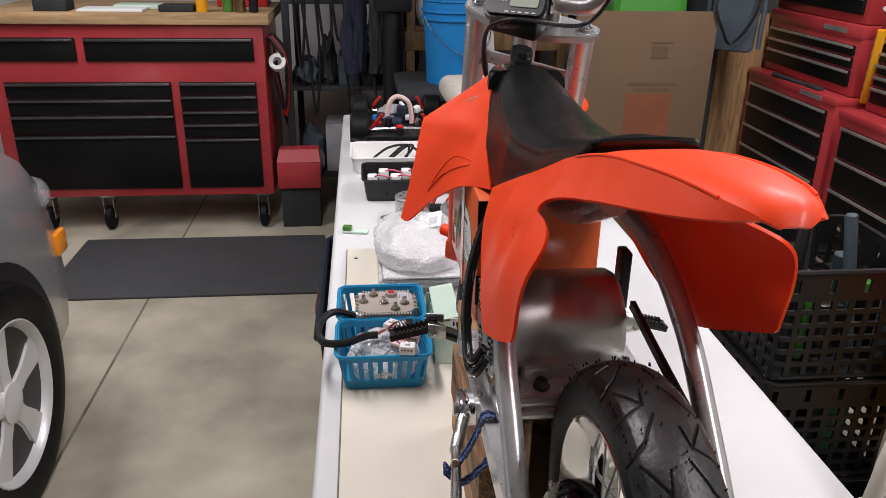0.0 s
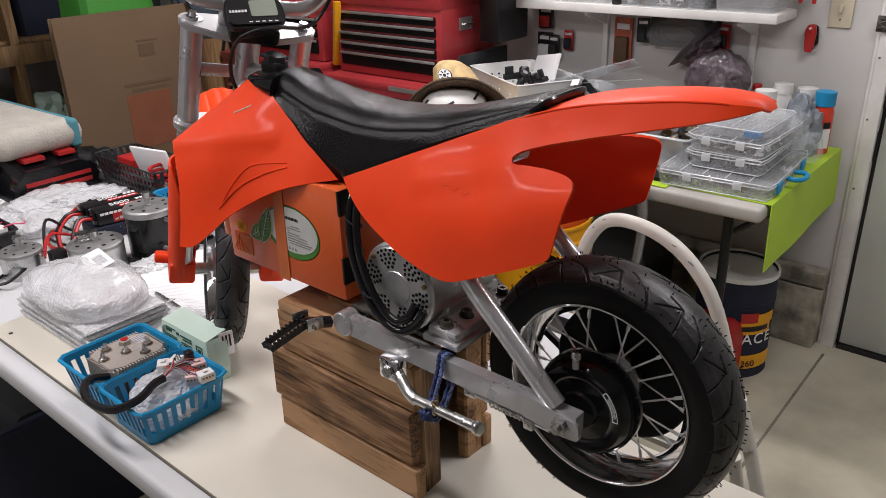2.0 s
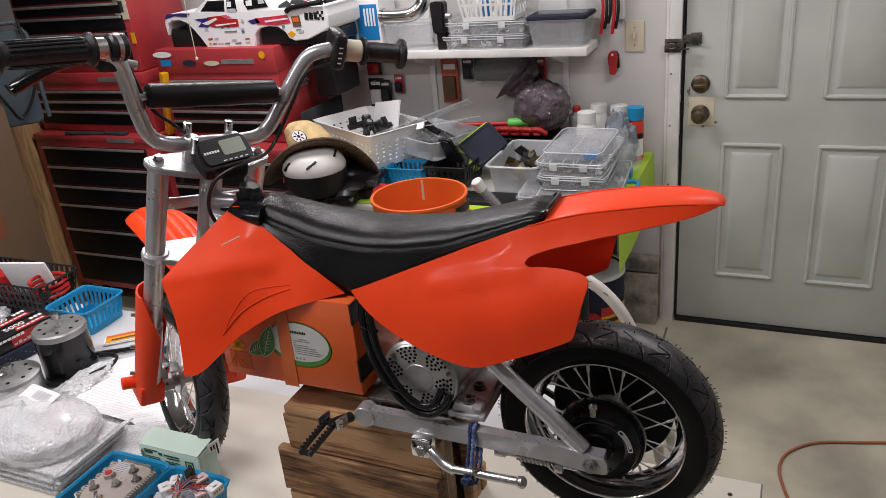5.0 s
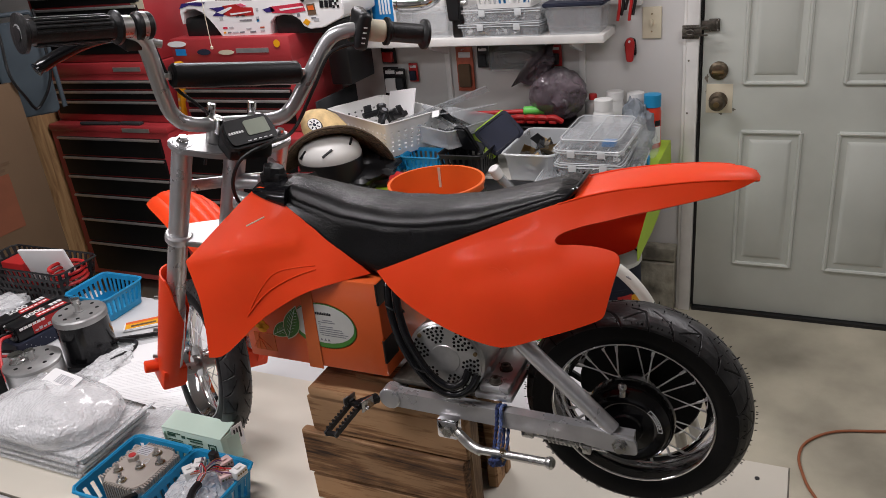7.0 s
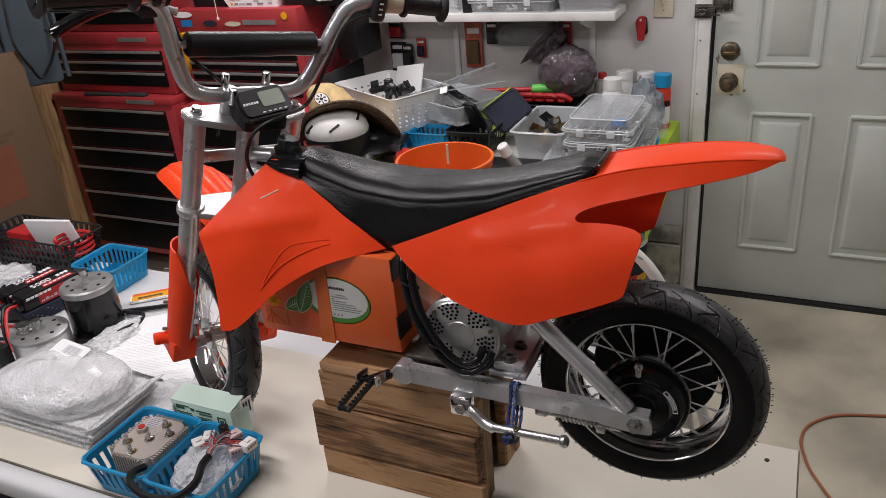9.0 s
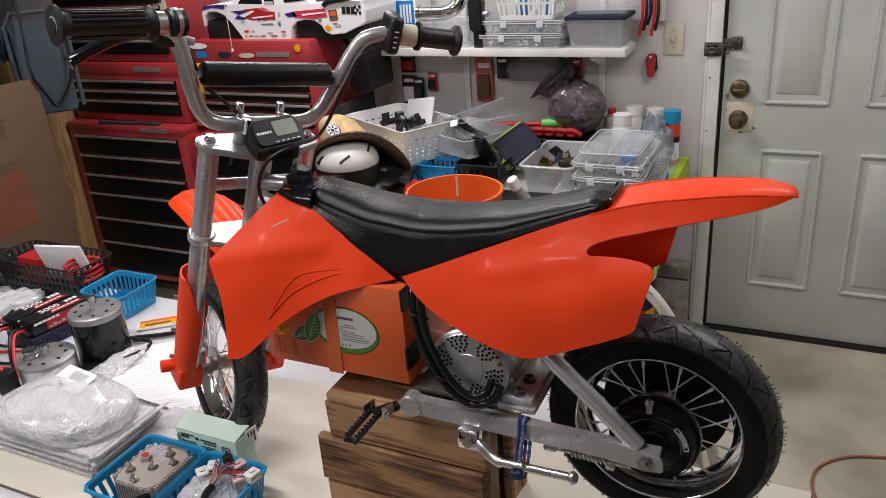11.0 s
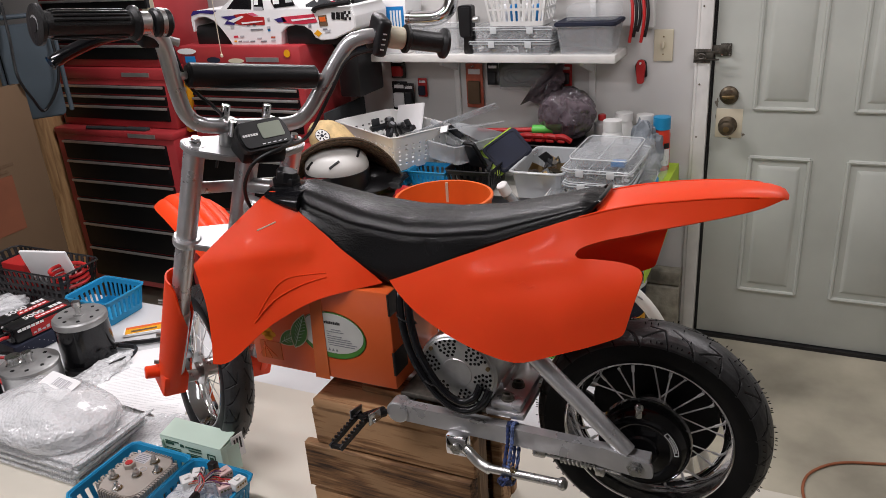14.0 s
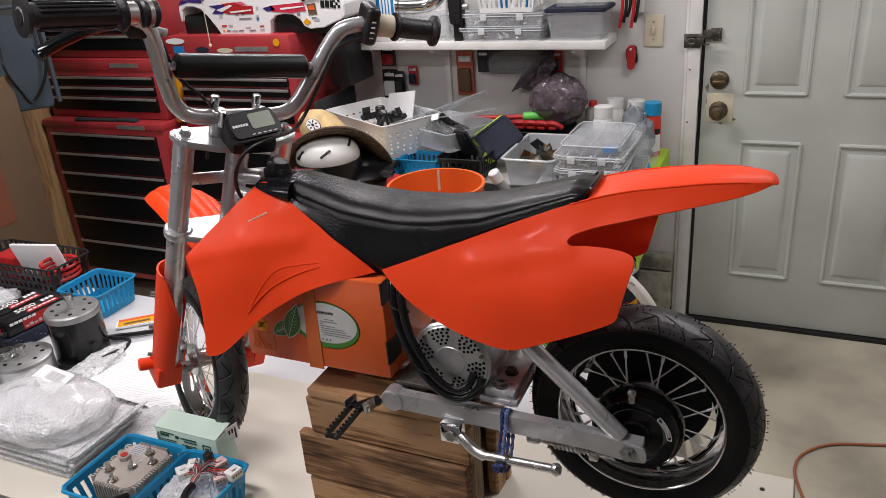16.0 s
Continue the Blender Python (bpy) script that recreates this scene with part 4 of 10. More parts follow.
for y in np.linspace(0.066, 0.496, 64):
    zt, ze, w, sw = float(top_z(y)), float(edge_z(y)), float(hwid(y)), float(swid(y))
    q_ = min(1.0, max(0.35, (zt - ze) / 0.034))
    zl = min(ze - 0.004, zt - 0.032 * q_)
    half = [(0, zt), (w * 0.45, zt - 0.0018), (w * 0.70, zt - 0.0052 * q_), (w * 0.86, zt - 0.0100 * q_), (w * 0.945, zt - 0.0145 * q_), (w * 0.966, zt - 0.0176 * q_), (w * 0.978, zt - 0.0198 * q_), (w + 0.0012 * q_, zt - 0.0232 * q_), (w + 0.0036 * q_, zt - 0.0282 * q_)]
    for t in (0.33, 0.66, 1.0):
        half.append((w + 0.0036 * q_ + (sw + 0.001 - w - 0.0036 * q_) * t, (zt - 0.0282 * q_) * (1 - t) + zl * t))
    half = [(p.x, p.y) for p in curve([(x, z, 0) for x, z in half], 3)]
    half.append((sw - 0.012, zl - 0.004))
    cover = fx_front if y > 0.345 else fx_rear
    half = [(min(x, -cover(y, min(z, ze)) - 0.0025 + max(0.0, z - ze) * 1.2), z) for x, z in half]
    ss.append([(-x, y, z) for x, z in reversed(half[1:])] + [(x, y, z) for x, z in half])
part("seat", loft(ss, closed=True), "seat", bike, "black grained leatherette seat with stitched edge", sharp=70)
lip = [(-0.0500, 0.080, 1.3490), (-0.0480, 0.0735, 1.3535), (-0.0440, 0.0685, 1.3585), (-0.032, 0.0650, 1.3605), (0.0, 0.0640, 1.3615)]
part("seat_lip", tube(curve(lip + [(-x, y, z) for x, y, z in reversed(lip[:-1])], 5), 0.0036, 8), "black_gloss", bike, "glossy black rear lip of the seat")
part("filler_cap", join(lathe([(0, 0), (0.017, 0), (0.017, 0.012), (0.0155, 0.0145), (0, 0.0145)], 8, pose(0, 0.532, 1.345, 14, 0, 12)), box(-0.013, 0.013, 0.515, 0.55, 1.335, 1.35, 0.003)), "black", bike)
nose = []
for y in np.linspace(0.486, 0.550, 10):
    e, zt = 1.315 + (y - 0.476) * 0.19, 1.3415 - (y - 0.476) * 0.05
    xe = max(0.022, -fx_front(y, e) + 0.0040)
    w = xe - 0.010
    half = [(0, zt), (w * 0.6, zt - 0.0006), (w, zt - 0.003), (xe - 0.002, e + (zt - e) * 0.45), (xe, e), (xe - 0.004, e - 0.003)]
    nose.append([(-x, y, z) for x, z in reversed(half[1:])] + [(x, y, z) for x, z in half])
part("seat_nose", loft(nose, closed=True), "black_gloss", bike, "smooth black nose piece in front of the seat", sharp=60)

# --- frame, arm and motor ---
def armbar(s):
    x = s * 0.100
    return tube([(x, 0.330, 1.0475), (x, 0.20, 1.0465), (x, -0.016, 1.0435)], 0, sq=(0.018, 0.026))


for s in (-1, 1):
    x = s * 0.100
    part("swing_arm", armbar(s), "silver", bike)
    part("arm_pivot", cyl((s * 0.085, 0.331, 1.0475), (s * 0.113, 0.331, 1.0475), 0.0165, 24, 0.002), "silver", bike)
    part("seat_stay", tube(curve([(x, 0.012, 1.056), (x, 0.066, 1.109), (s * 0.098, 0.128, 1.167), (s * 0.080, 0.19, 1.225), (s * 0.055, 0.25, 1.255)], 5), 0.0118, 14), "silver", bike)
    part("dropout", plate(rounded([(0.045, 1.062), (-0.020, 1.050), (-0.022, 1.030), (0.0, 1.028), (0.05, 1.033)], 0.006), 0.006, basis((x - s * 0.001 + (0.0075 if s > 0 else -0.0135), 0, 0), (0, 1, 0), (0, 0, 1), (1, 0, 0))), "silver", bike)
    nut = part("axle_nut", lathe([(0, 0), (0.0115, 0), (0.0115, 0.0035), (0.0085, 0.0035), (0.0085, 0.010), (0, 0.010)], 6, Matrix.Translation((s * 0.110, 0.0, 1.041)) @ Matrix.Rotation(radians(180 if s < 0 else 0), 4, "Z") @ AXX), "steel", bike)
    part("axle_end", cyl((s * 0.110, 0, 1.041), (s * 0.126, 0, 1.041), 0.0045, 10), "steel", nut)
part("cross_tube", cyl((-0.10, 0.331, 1.0475), (0.10, 0.331, 1.0475), 0.011, 16), "silver", bike)
part("frame_spine", tube(curve([(0, 0.61, 1.30), (0, 0.50, 1.275), (0, 0.36, 1.24), (0, 0.25, 1.245), (0, 0.12, 1.30)], 5), 0.016, 14), "silver", bike)
part("under_frame", tube(curve([(0, 0.60, 1.25), (0, 0.59, 1.12), (0.0, 0.56, 1.055), (0, 0.42, 1.045), (0, 0.33, 1.052)], 5), 0.013, 12), "silver", bike)
part("motor_plate", box(-0.085, 0.085, 0.155, 0.335, 1.060, 1.068, 0.002), "latch", bike)
part("plate_slot", box(-0.062, -0.052, 0.205, 0.300, 1.0682, 1.0690), "rubber", bike)
motor = part("motor", lathe([(0, -0.094), (0.048, -0.094), (0.051, -0.091), (0.051, -0.080), (0.0495, -0.078), (0.0495, 0.052), (0.046, 0.060), (0.012, 0.062), (0.010, 0.085), (0, 0.085)], 48, Matrix.Translation((0, 0.240, 1.123)) @ Matrix.Diagonal((1, 1.1, 1.1, 1)) @ AXX), "alu", bike, "silver cylindrical electric hub motor")
part("end_plate", lathe([(0, -0.0975), (0.019, -0.0975), (0.0195, -0.0965), (0.045, -0.0965), (0.047, -0.0945), (0.047, -0.093), (0, -0.093)], 48, Matrix.Translation((0, 0.240, 1.123)) @ Matrix.Diagonal((1, 1.1, 1.1, 1)) @ AXX), "alu", motor, "perforated aluminium end plate")
hb = bmesh.new()
for i in range(6):
    for ra, n in ((0.0245, 2), (0.0292, 3), (0.0340, 4), (0.0388, 4), (0.0436, 5)):
        for k in range(n):
            a = radians(60 * i + 12) + (k - (n - 1) / 2) * 0.0068 / ra
            bmesh.ops.create_circle(hb, cap_ends=True, segments=8, radius=0.0021, matrix=Matrix.Translation((-0.0967, 0.240 + 1.1 * ra * math.cos(a), 1.123 + 1.1 * ra * math.sin(a))) @ Matrix.Rotation(radians(90), 4, "Y"))
part("vent_field", thicken(hb, 0.0006), "rubber", motor)["kind"] = "stuff"
for a in (42, 162, 282):
    part("screw", cyl((-0.0995, 0.240 + 0.0475 * math.cos(radians(a)), 1.123 + 0.0475 * math.sin(radians(a))), (-0.094, 0.240 + 0.0475 * math.cos(radians(a)), 1.123 + 0.0475 * math.sin(radians(a))), 0.003, 8), "brass", motor)
part("motor_foot", join(box(-0.097, 0.07, 0.148, 0.202, 1.066, 1.076, 0.003), box(-0.094, 0.06, 0.152, 0.196, 1.075, 1.088, 0.005), box(-0.060, 0.06, 0.186, 0.236, 1.066, 1.100, 0.006)), "silver", bike, "cast aluminium motor mount")
for x, y in ((-0.082, 0.174), (-0.042, 0.171), (0.045, 0.172)):
    part("foot_bolt", lathe([(0, 0), (0.0095, 0), (0.0095, 0.002), (0.0072, 0.002), (0.0072, 0.008), (0.0038, 0.008), (0.0038, 0.004), (0, 0.004)], 14, Matrix.Translation((x, y, 1.088))), "latch", bike)
part("drive_chain", join(tube(curve([(0.072, 0.21, 1.155), (0.070, 0.1, 1.14), (0.066, 0.0, 1.132)], 5), 0, sq=(0.006, 0.009)), tube(curve([(0.072, 0.21, 1.092), (0.070, 0.1, 1.03), (0.066, 0.0, 0.972)], 5), 0, sq=(0.006, 0.009))), "black", bike)
part("frame_bracket", box(0.070, 0.082, 0.245, 0.268, 1.125, 1.195, 0.002), "black", bike)
# --- battery carton ---
batt = part("battery_box", box(-0.092, 0.075, 0.336, 0.580, 1.072, 1.224, 0.004), "batt", bike, "glossy orange carton battery pack with printed label")
part("clear_tape", plate([(0.4715, 1.0692), (0.4470, 1.0692), (0.4445, 1.2075), (0.4640, 1.2040)], -0.0012, basis((-0.0926, 0, 0), (0, 1, 0), (0, 0, 1), (1, 0, 0))), "tape", batt, "clear packing tape strip")
for z0, z1 in ((1.096, 1.133), (1.190, 1.223)):
    part("black_tape", join(box(-0.0926, -0.0918, 0.3352, 0.3385, z0, z1), box(-0.0926, -0.050, 0.3350, 0.3358, z0, z1)), "black", batt)


def disc(cy, cz, ry, rz, x, t=0.0006, k=40, a0=0, a1=360):
    return plate([(cy + ry * math.cos(radians(a0 + (a1 - a0) * i / k)), cz + rz * math.sin(radians(a0 + (a1 - a0) * i / k))) for i in range(k)], -t, basis((x, 0, 0), (0, 1, 0), (0, 0, 1), (1, 0, 0)))


part("label_edge", disc(0.4335, 1.1445, 0.0560, 0.0385, -0.0914), "cream", batt)
part("label_border", disc(0.4335, 1.1445, 0.0545, 0.0372, -0.0918), "leaf", batt)
part("label_oval", disc(0.4335, 1.1480, 0.0515, 0.0322, -0.0922), "label_white", batt, "white oval label")
for k, (a, b) in enumerate(((0.434, 0.418), (0.442, 0.414), (0.442, 0.438), (0.442, 0.418), (0.442, 0.404), (0.442, 0.402), (0.442, 0.394), (0.440, 0.398))):
    part("label_text", box(-0.0933, -0.0926, b, a, 1.1540 - k * 0.0036, 1.1551 - k * 0.0036), "ink", batt)
for k in range(9):
    part("label_title", box(-0.0933, -0.0926, 0.4185 + 0.0030 * k, 0.4205 + 0.0030 * k, 1.1632, 1.1668 + 0.0008 * (k % 2)), "black", batt)
for k in range(3):
    part("label_icon", plate([(0.4430 - 0.0062 * k, 1.1195), (0.4390 - 0.0062 * k, 1.1195), (0.4410 - 0.0062 * k, 1.1240)], -0.0006, basis((-0.0926, 0, 0), (0, 1, 0), (0, 0, 1), (1, 0, 0))), "ink", batt)
for cy, cz, an, ln, dx_ in ((0.505, 1.1300, 150, 0.026, 0.0), (0.489, 1.1430, 112, 0.030, 0.0012)):
    ea, eb = (0, math.cos(radians(an)), math.sin(radians(an))), (0, -math.sin(radians(an)), math.cos(radians(an)))

    def leaf_shape(k, h, x):
        half_ = [i / 11 for i in range(12)]
        return plate([(ln * k * (t - 0.5) * 2, ln * 0.44 * k * math.sin(math.pi * t ** 0.85) * s) for s, ts in ((1, half_), (-1, half_[-2:0:-1])) for t in ts], h, basis((x, cy, cz), ea, eb, (1, 0, 0)))

    part("leaf_edge", leaf_shape(1.09, 0.0006, -0.0928 - dx_), "cream", batt)
    lf = part("printed_leaf", leaf_shape(1.0, 0.0006, -0.0934 - dx_), "leaf", batt)
    vein = join(box(-ln * 0.9, ln * 0.9, -0.0004, 0.0004, -0.0004, 0.0004), *[box(0, 0.011 * (1 - abs(k - 3) * 0.13), -0.00022, 0.00022, -0.0004, 0.0004, m=pose(ln * (-0.62 + 0.2 * k), 0, 0, 0, 0, 48 * s)) for k in range(7) for s in (1, -1)])
    part("leaf_vein", moved(vein, basis((-0.0938 - dx_, cy, cz), ea, eb, (1, 0, 0))), "palegreen", lf)
part("glossy_patch", box(-0.0930, -0.0918, 0.528, 0.566, 1.086, 1.116), "tape", batt, "crumpled clear tape patch")
# highlights of the crumpled tape, laid on as thin orange bars
part("patch_glint", join(*[box(-0.0940, -0.0928, -0.0006, 0.0006, -0.014, 0.014, m=pose(0, 0.548 + 0.005 * k, 1.100, -50 + 28 * k, 0, 0)) for k in range(4)]), "bucket_orange", batt)
part("printed_flower", join(*[plate([(0.008 * math.cos(a) + 0.006 * math.cos(q), 0.005 * math.sin(a) + 0.006 * math.sin(q)) for a in np.linspace(0, 2 * math.pi, 8, endpoint=False)], -0.0006, basis((-0.0922, 0.548, 1.128), (0, 1, 0), (0, 0, 1), (1, 0, 0))) for q in (0, 1.6, 3.1, 4.7)]), "yellow", batt, "yellow printed blossom")
part("open_flap", box(-0.088, 0.06, 0.580, 0.600, 1.10, 1.20, 0.004), "tape", batt)
part("terminal_block", join(*[box(-0.05 + 0.03 * i, -0.03 + 0.03 * i, 0.585, 0.612, 1.13, 1.18, 0.003) for i in range(3)]), "brass", batt)
# --- cables ---
cable_way = curve([(-0.030, 0.330, 1.275), (-0.052, 0.324, 1.245), (-0.085, 0.316, 1.205), (-0.105, 0.300, 1.160), (-0.114, 0.278, 1.122), (-0.116, 0.254, 1.094), (-0.116, 0.228, 1.083), (-0.112, 0.206, 1.094), (-0.104, 0.198, 1.112)], 6)
for s in (1, -1):
    way_ = []
    for i, p in enumerate(cable_way):
        d = cable_way[min(i + 1, len(cable_way) - 1)] - cable_way[max(i - 1, 0)]
        side = Vector((0, -d.z, d.y)).normalized()
        way_.append(p + side * 0.0066 * s)
    part("power_cable", tube(way_, 0.0056, 12), "black_gloss", bike)
for z, y, xt in ((1.190, 0.311, -0.092), (1.112, 0.270, -0.115)):
    part("cable_tie", tube(curve([(xt - 0.0068, y, z), (xt, y - 0.0140, z - 0.004), (xt + 0.0068, y, z), (xt, y + 0.0140, z + 0.004)], 4, True), 0.0012, 6, True), "black", bike)
# --- foot pegs ---
for s in (-1, 1):
    pg = part("foot_peg", join(tube([(s * 0.112, 0.352, 1.045), (s * 0.150, 0.366, 1.052)], 0.008, 10), *[tube([(s * 0.140, 0.366 + d, 1.055), (s * 0.207, 0.384 + d, 1.032)], 0, sq=(0.003, 0.008)) for d in (-0.008, 0.008)], *[box(-0.003, 0.003, -0.008, 0.008, -0.003, 0.003, m=Matrix.Translation((s * (0.148 + 0.014 * i), 0.368 + 0.0038 * i, 1.0525 - 0.0048 * i))) for i in (0, 4)]), "black", bike, "black toothed folding foot peg")
    tee = [box(-0.0015, 0.0015, -0.002, 0.002, 0, 0.0035, m=Matrix.Translation((s * (0.150 + 0.0062 * i), 0.3688 + 0.0017 * i + d, 1.0545 - 0.0021 * i))) for i in range(9) for d in (-0.008, 0.008)]
    part("teeth", join(*tee), "black", pg)
    clevis = join(*[box(-0.013, 0.013, -0.0012, 0.0012, -0.008, 0.010, 0.0008, m=Matrix.Translation((s * 0.142, 0.3665 + d, 1.052)) @ pose(0, 0, 0, 0, 0, s * 14)) for d in (-0.0145, 0.0145)], cyl((s * 0.146, 0.348, 1.049), (s * 0.146, 0.386, 1.049), 0.0028, 8))
    part("clevis", clevis, "steel", pg, "zinc clevis with a hinge pin")
# --- kick stand ---
ks = part("kick_stand", tube(curve([(-0.118, 0.230, 1.022), (-0.126, 0.216, 1.016), (-0.132, 0.201, 1.008), (-0.137, 0.185, 1.0055)], 5), 0.0078, 12), "steel", bike, "zinc-plated kick stand, folded up")
part("leg", cyl((-0.136, 0.191, 1.0060), (-0.150, 0.088, 1.0185), 0.0062, 14), "steel", ks)
part("foot", lathe([(0, 0), (0.0075, 0), (0.0088, 0.003), (0.0088, 0.007), (0.006, 0.010), (0, 0.010)], 14, look((-0.150, 0.088, 1.0185), (-0.136, 0.191, 1.0060))), "steel", ks)
part("mount", box(-0.128, -0.106, 0.222, 0.252, 1.008, 1.038, 0.003), "chrome", ks)
part("mount_bolt", lathe([(0, 0), (0.008, 0), (0.008, 0.006), (0, 0.006)], 6, Matrix.Translation((-0.128, 0.235, 1.022)) @ Matrix.Rotation(radians(180), 4, "Z") @ AXX), "steel", ks)
# --- cord loop that ties the stand ---
loop_ = curve([(-0.108, 0.160, 1.064), (-0.116, 0.159, 1.045), (-0.128, 0.160, 1.020), (-0.146, 0.158, 0.998), (-0.130, 0.154, 0.990), (-0.098, 0.156, 1.02), (-0.092, 0.158, 1.056)], 8, True)
for i in range(2):
    strands = []
    for k in range(2):
        strands.append(tube([Vector(p) + Vector((0.0012 * math.cos(j * 1.3 + math.pi * k), 0.006 * i + 0.0014 * math.sin(j * 1.3 + math.pi * k), 0)) for j, p in enumerate(loop_)], 0.0017, 6, True))
    part("cord_loop", join(*strands), "rope" if i else "rope_light", bike, "blue braided cord tied round the arm")
part("cord_knot", join(*[tube([(-0.146 + 0.007 * math.cos(a), 0.160 + 0.006 * math.sin(a) + 0.002 * q, 1.000 + 0.006 * math.sin(a * 2 + q)) for a in np.linspace(0, 2 * math.pi, 14, endpoint=False)], 0.0022, 6, True) for q in (0, 1, 2)]), "rope", bike)
sp = []
for i in range(40):
    a = i * 0.9
    sp.append((-0.143 + 0.004 * math.cos(a), 0.150 + 0.004 * math.sin(a), 1.020 - 0.0004 * i))
part("brass_coil", tube(sp, 0.0009, 5), "brass", bike)
bs = [(-0.098 + 0.006 * math.cos(i * 0.8), 0.10 - 0.0007 * i, 1.022 + 0.006 * math.sin(i * 0.8)) for i in range(70)]
part("brake_spring", join(tube(bs, 0.0011, 5), tube([(-0.098, 0.13, 1.022), (-0.098, 0.02, 1.018)], 0.002, 8), box(-0.104, -0.092, 0.040, 0.052, 1.010, 1.024, 0.002), box(-0.104, -0.090, 0.118, 0.136, 1.018, 1.032, 0.003)), "steel", bike)

rw = wheel("rear_wheel", pose(0, 0, 1.041), bike, True)
part("drum_nipple", join(cyl((-0.075, 0.004, 1.094), (-0.075, 0.004, 1.108), 0.004, 10), lathe([(0, 0), (0.0055, 0.001), (0.0055, 0.005), (0.003, 0.008), (0, 0.008)], 10, Matrix.Translation((-0.075, 0.004, 1.105)))), "steel", rw)
lb_ = [(0.041 * math.cos(radians(a)) * q, 0.041 * math.sin(radians(a)) * q) for q, rng in ((1.0, range(-22, 23, 4)), (1.13, range(22, -23, -4))) for a in rng]
LBM = Matrix.Translation((-0.0708, 0, 1.041)) @ basis((0, 0, 0), (0, -0.9, 0.44), (0, 0.44, 0.9), (1, 0, 0))
wl = part("warning_label", tube([LBM @ Vector((*p, 0)) for p in lb_], 0.0005, 5, True), "paper", rw, "small curved warning label, white outline")
part("warning_text", join(*[tube([LBM @ Vector((0.041 * q * math.cos(radians(a)), 0.041 * q * math.sin(radians(a)), 0)) for a in range(-16, 15, 5)], 0.0003, 4) for q in (1.04, 1.065, 1.09)]), "paper", wl)

# --- front end, turned to its right about a raked head ---
SQUEEZE.clear()
STEER, RAKE = -31.0, 19.2
fm = Matrix.Translation((0.009, 0.619, 1.383)) @ Matrix.Rotation(radians(RAKE), 4, "X") @ Matrix.Rotation(radians(STEER), 4, "Z")
F = lambda x, y, z: fm @ Vector((x, y, z))
fork = part("fork", cyl(F(0, -0.012, -0.165), F(0, -0.012, 0.004), 0.017, 18), "silver", bike, "silver fork with two clamps")
LX = 0.078
TW = -0.95  # how far the guards wrap to the outside
for s in (-1, 1):
    part("fork_tube", cyl(F(s * LX, 0, 0.008), F(s * LX, 0.006, -0.40), 0.0155, 22, 0.002), "silver", fork)
    part("lower_leg", cyl(F(s * LX, 0.004, -0.30), F(s * LX, 0.008, -0.452), 0.0175, 20, 0.003), "silver", fork)
    part("clamp_bolt", join(lathe([(0, 0), (0.009, 0), (0.009, 0.004), (0.006, 0.005), (0.006, 0.011), (0, 0.011)], 10, fm @ Matrix.Translation((s * LX, 0, 0.007)))), "chrome", fork)
    part("lower_collar", lathe([(0.0, -0.006), (0.020, -0.006), (0.0215, -0.003), (0.0215, 0.005), (0.019, 0.008), (0, 0.008)], 24, fm @ Matrix.Translation((s * LX, 0.0, -0.160))), "silver", fork)
    gd = part("fork_guard", thicken(loft([[F(s * LX + (0.027 - 0.004 * t) * math.cos(a + TW * s), 0.004 + 0.010 * t + (0.034 - 0.004 * t) * math.sin(a + TW * s), -0.235 - 0.222 * t - (0.075 * max(0, 0.35 - math.sin(a)) * (1 - t))) for a in np.linspace(-0.75, math.pi + 0.75, 15)] for t in np.linspace(0, 1, 9)]), 0.003), "plastic_orange", fork, "orange plastic fork guard")
    part("guard_foot", box(-0.022, 0.022, -0.030, 0.024, -0.024, 0.020, 0.006, m=fm @ Matrix.Translation((s * LX, 0.018, -0.452))), "plastic_orange", gd)
    part("guard_boss", cyl(F(s * LX - 0.016, 0.020, -0.440), F(s * LX - 0.044, 0.024, -0.441), 0.011, 16, 0.002), "plastic_orange", gd)
    for z in (-0.29, -0.36, -0.42):
        part("guard_screw", cyl(F(s * (LX + 0.020), 0.020, z), F(s * (LX + 0.0295), 0.024, z), 0.0035, 8), "steel", gd)
    part("riser", cyl(F(s * 0.032, -0.004, 0.006), F(s * 0.032, -0.004, 0.048), 0.0115, 14, 0.002), "alu", fork)
    part("riser_bolt", join(cyl(F(s * 0.032, 0.012, 0.03), F(s * 0.032, 0.013, 0.062), 0.0065, 12, 0.001), cyl(F(s * 0.032, -0.020, 0.028), F(s * 0.032, -0.019, 0.052), 0.0065, 12, 0.001)), "chrome", fork)
topc = rounded([(-0.098, 0.020), (-0.094, -0.016), (-0.035, -0.046), (0.035, -0.046), (0.094, -0.016), (0.098, 0.020), (0.06, 0.026), (-0.06, 0.026)], 0.018)
part("top_clamp", plate(topc, 0.010, fm @ Matrix.Translation((0, 0, -0.003)), 0.0015), "clampm", fork, "flat aluminium top clamp")
part("lower_clamp", plate([(x * 0.98, y + 0.004) for x, y in topc], 0.010, fm @ Matrix.Translation((0, 0, -0.165)), 0.0015), "clampm", fork)
part("clamp_brace", box(-0.075, 0.075, 0.006, 0.010, -0.082, -0.062, 0.001, m=fm), "silver", fork)
fw = wheel("front_wheel", fm @ Matrix.Translation((-0.003, 0.027, -0.4595)) @ Matrix.Diagonal((0.70, 0.99, 0.99, 1)), fork, False)
part("axle", cyl(F(-0.098, 0.012, -0.4595), F(0.098, 0.012, -0.4595), 0.006, 10), "steel", fw)
for s in (-1, 1):
    part("axle_spacer", cyl(F(s * 0.034, 0.012, -0.4595), F(s * 0.062, 0.012, -0.4595), 0.011, 14, 0.001), "steel", fw)
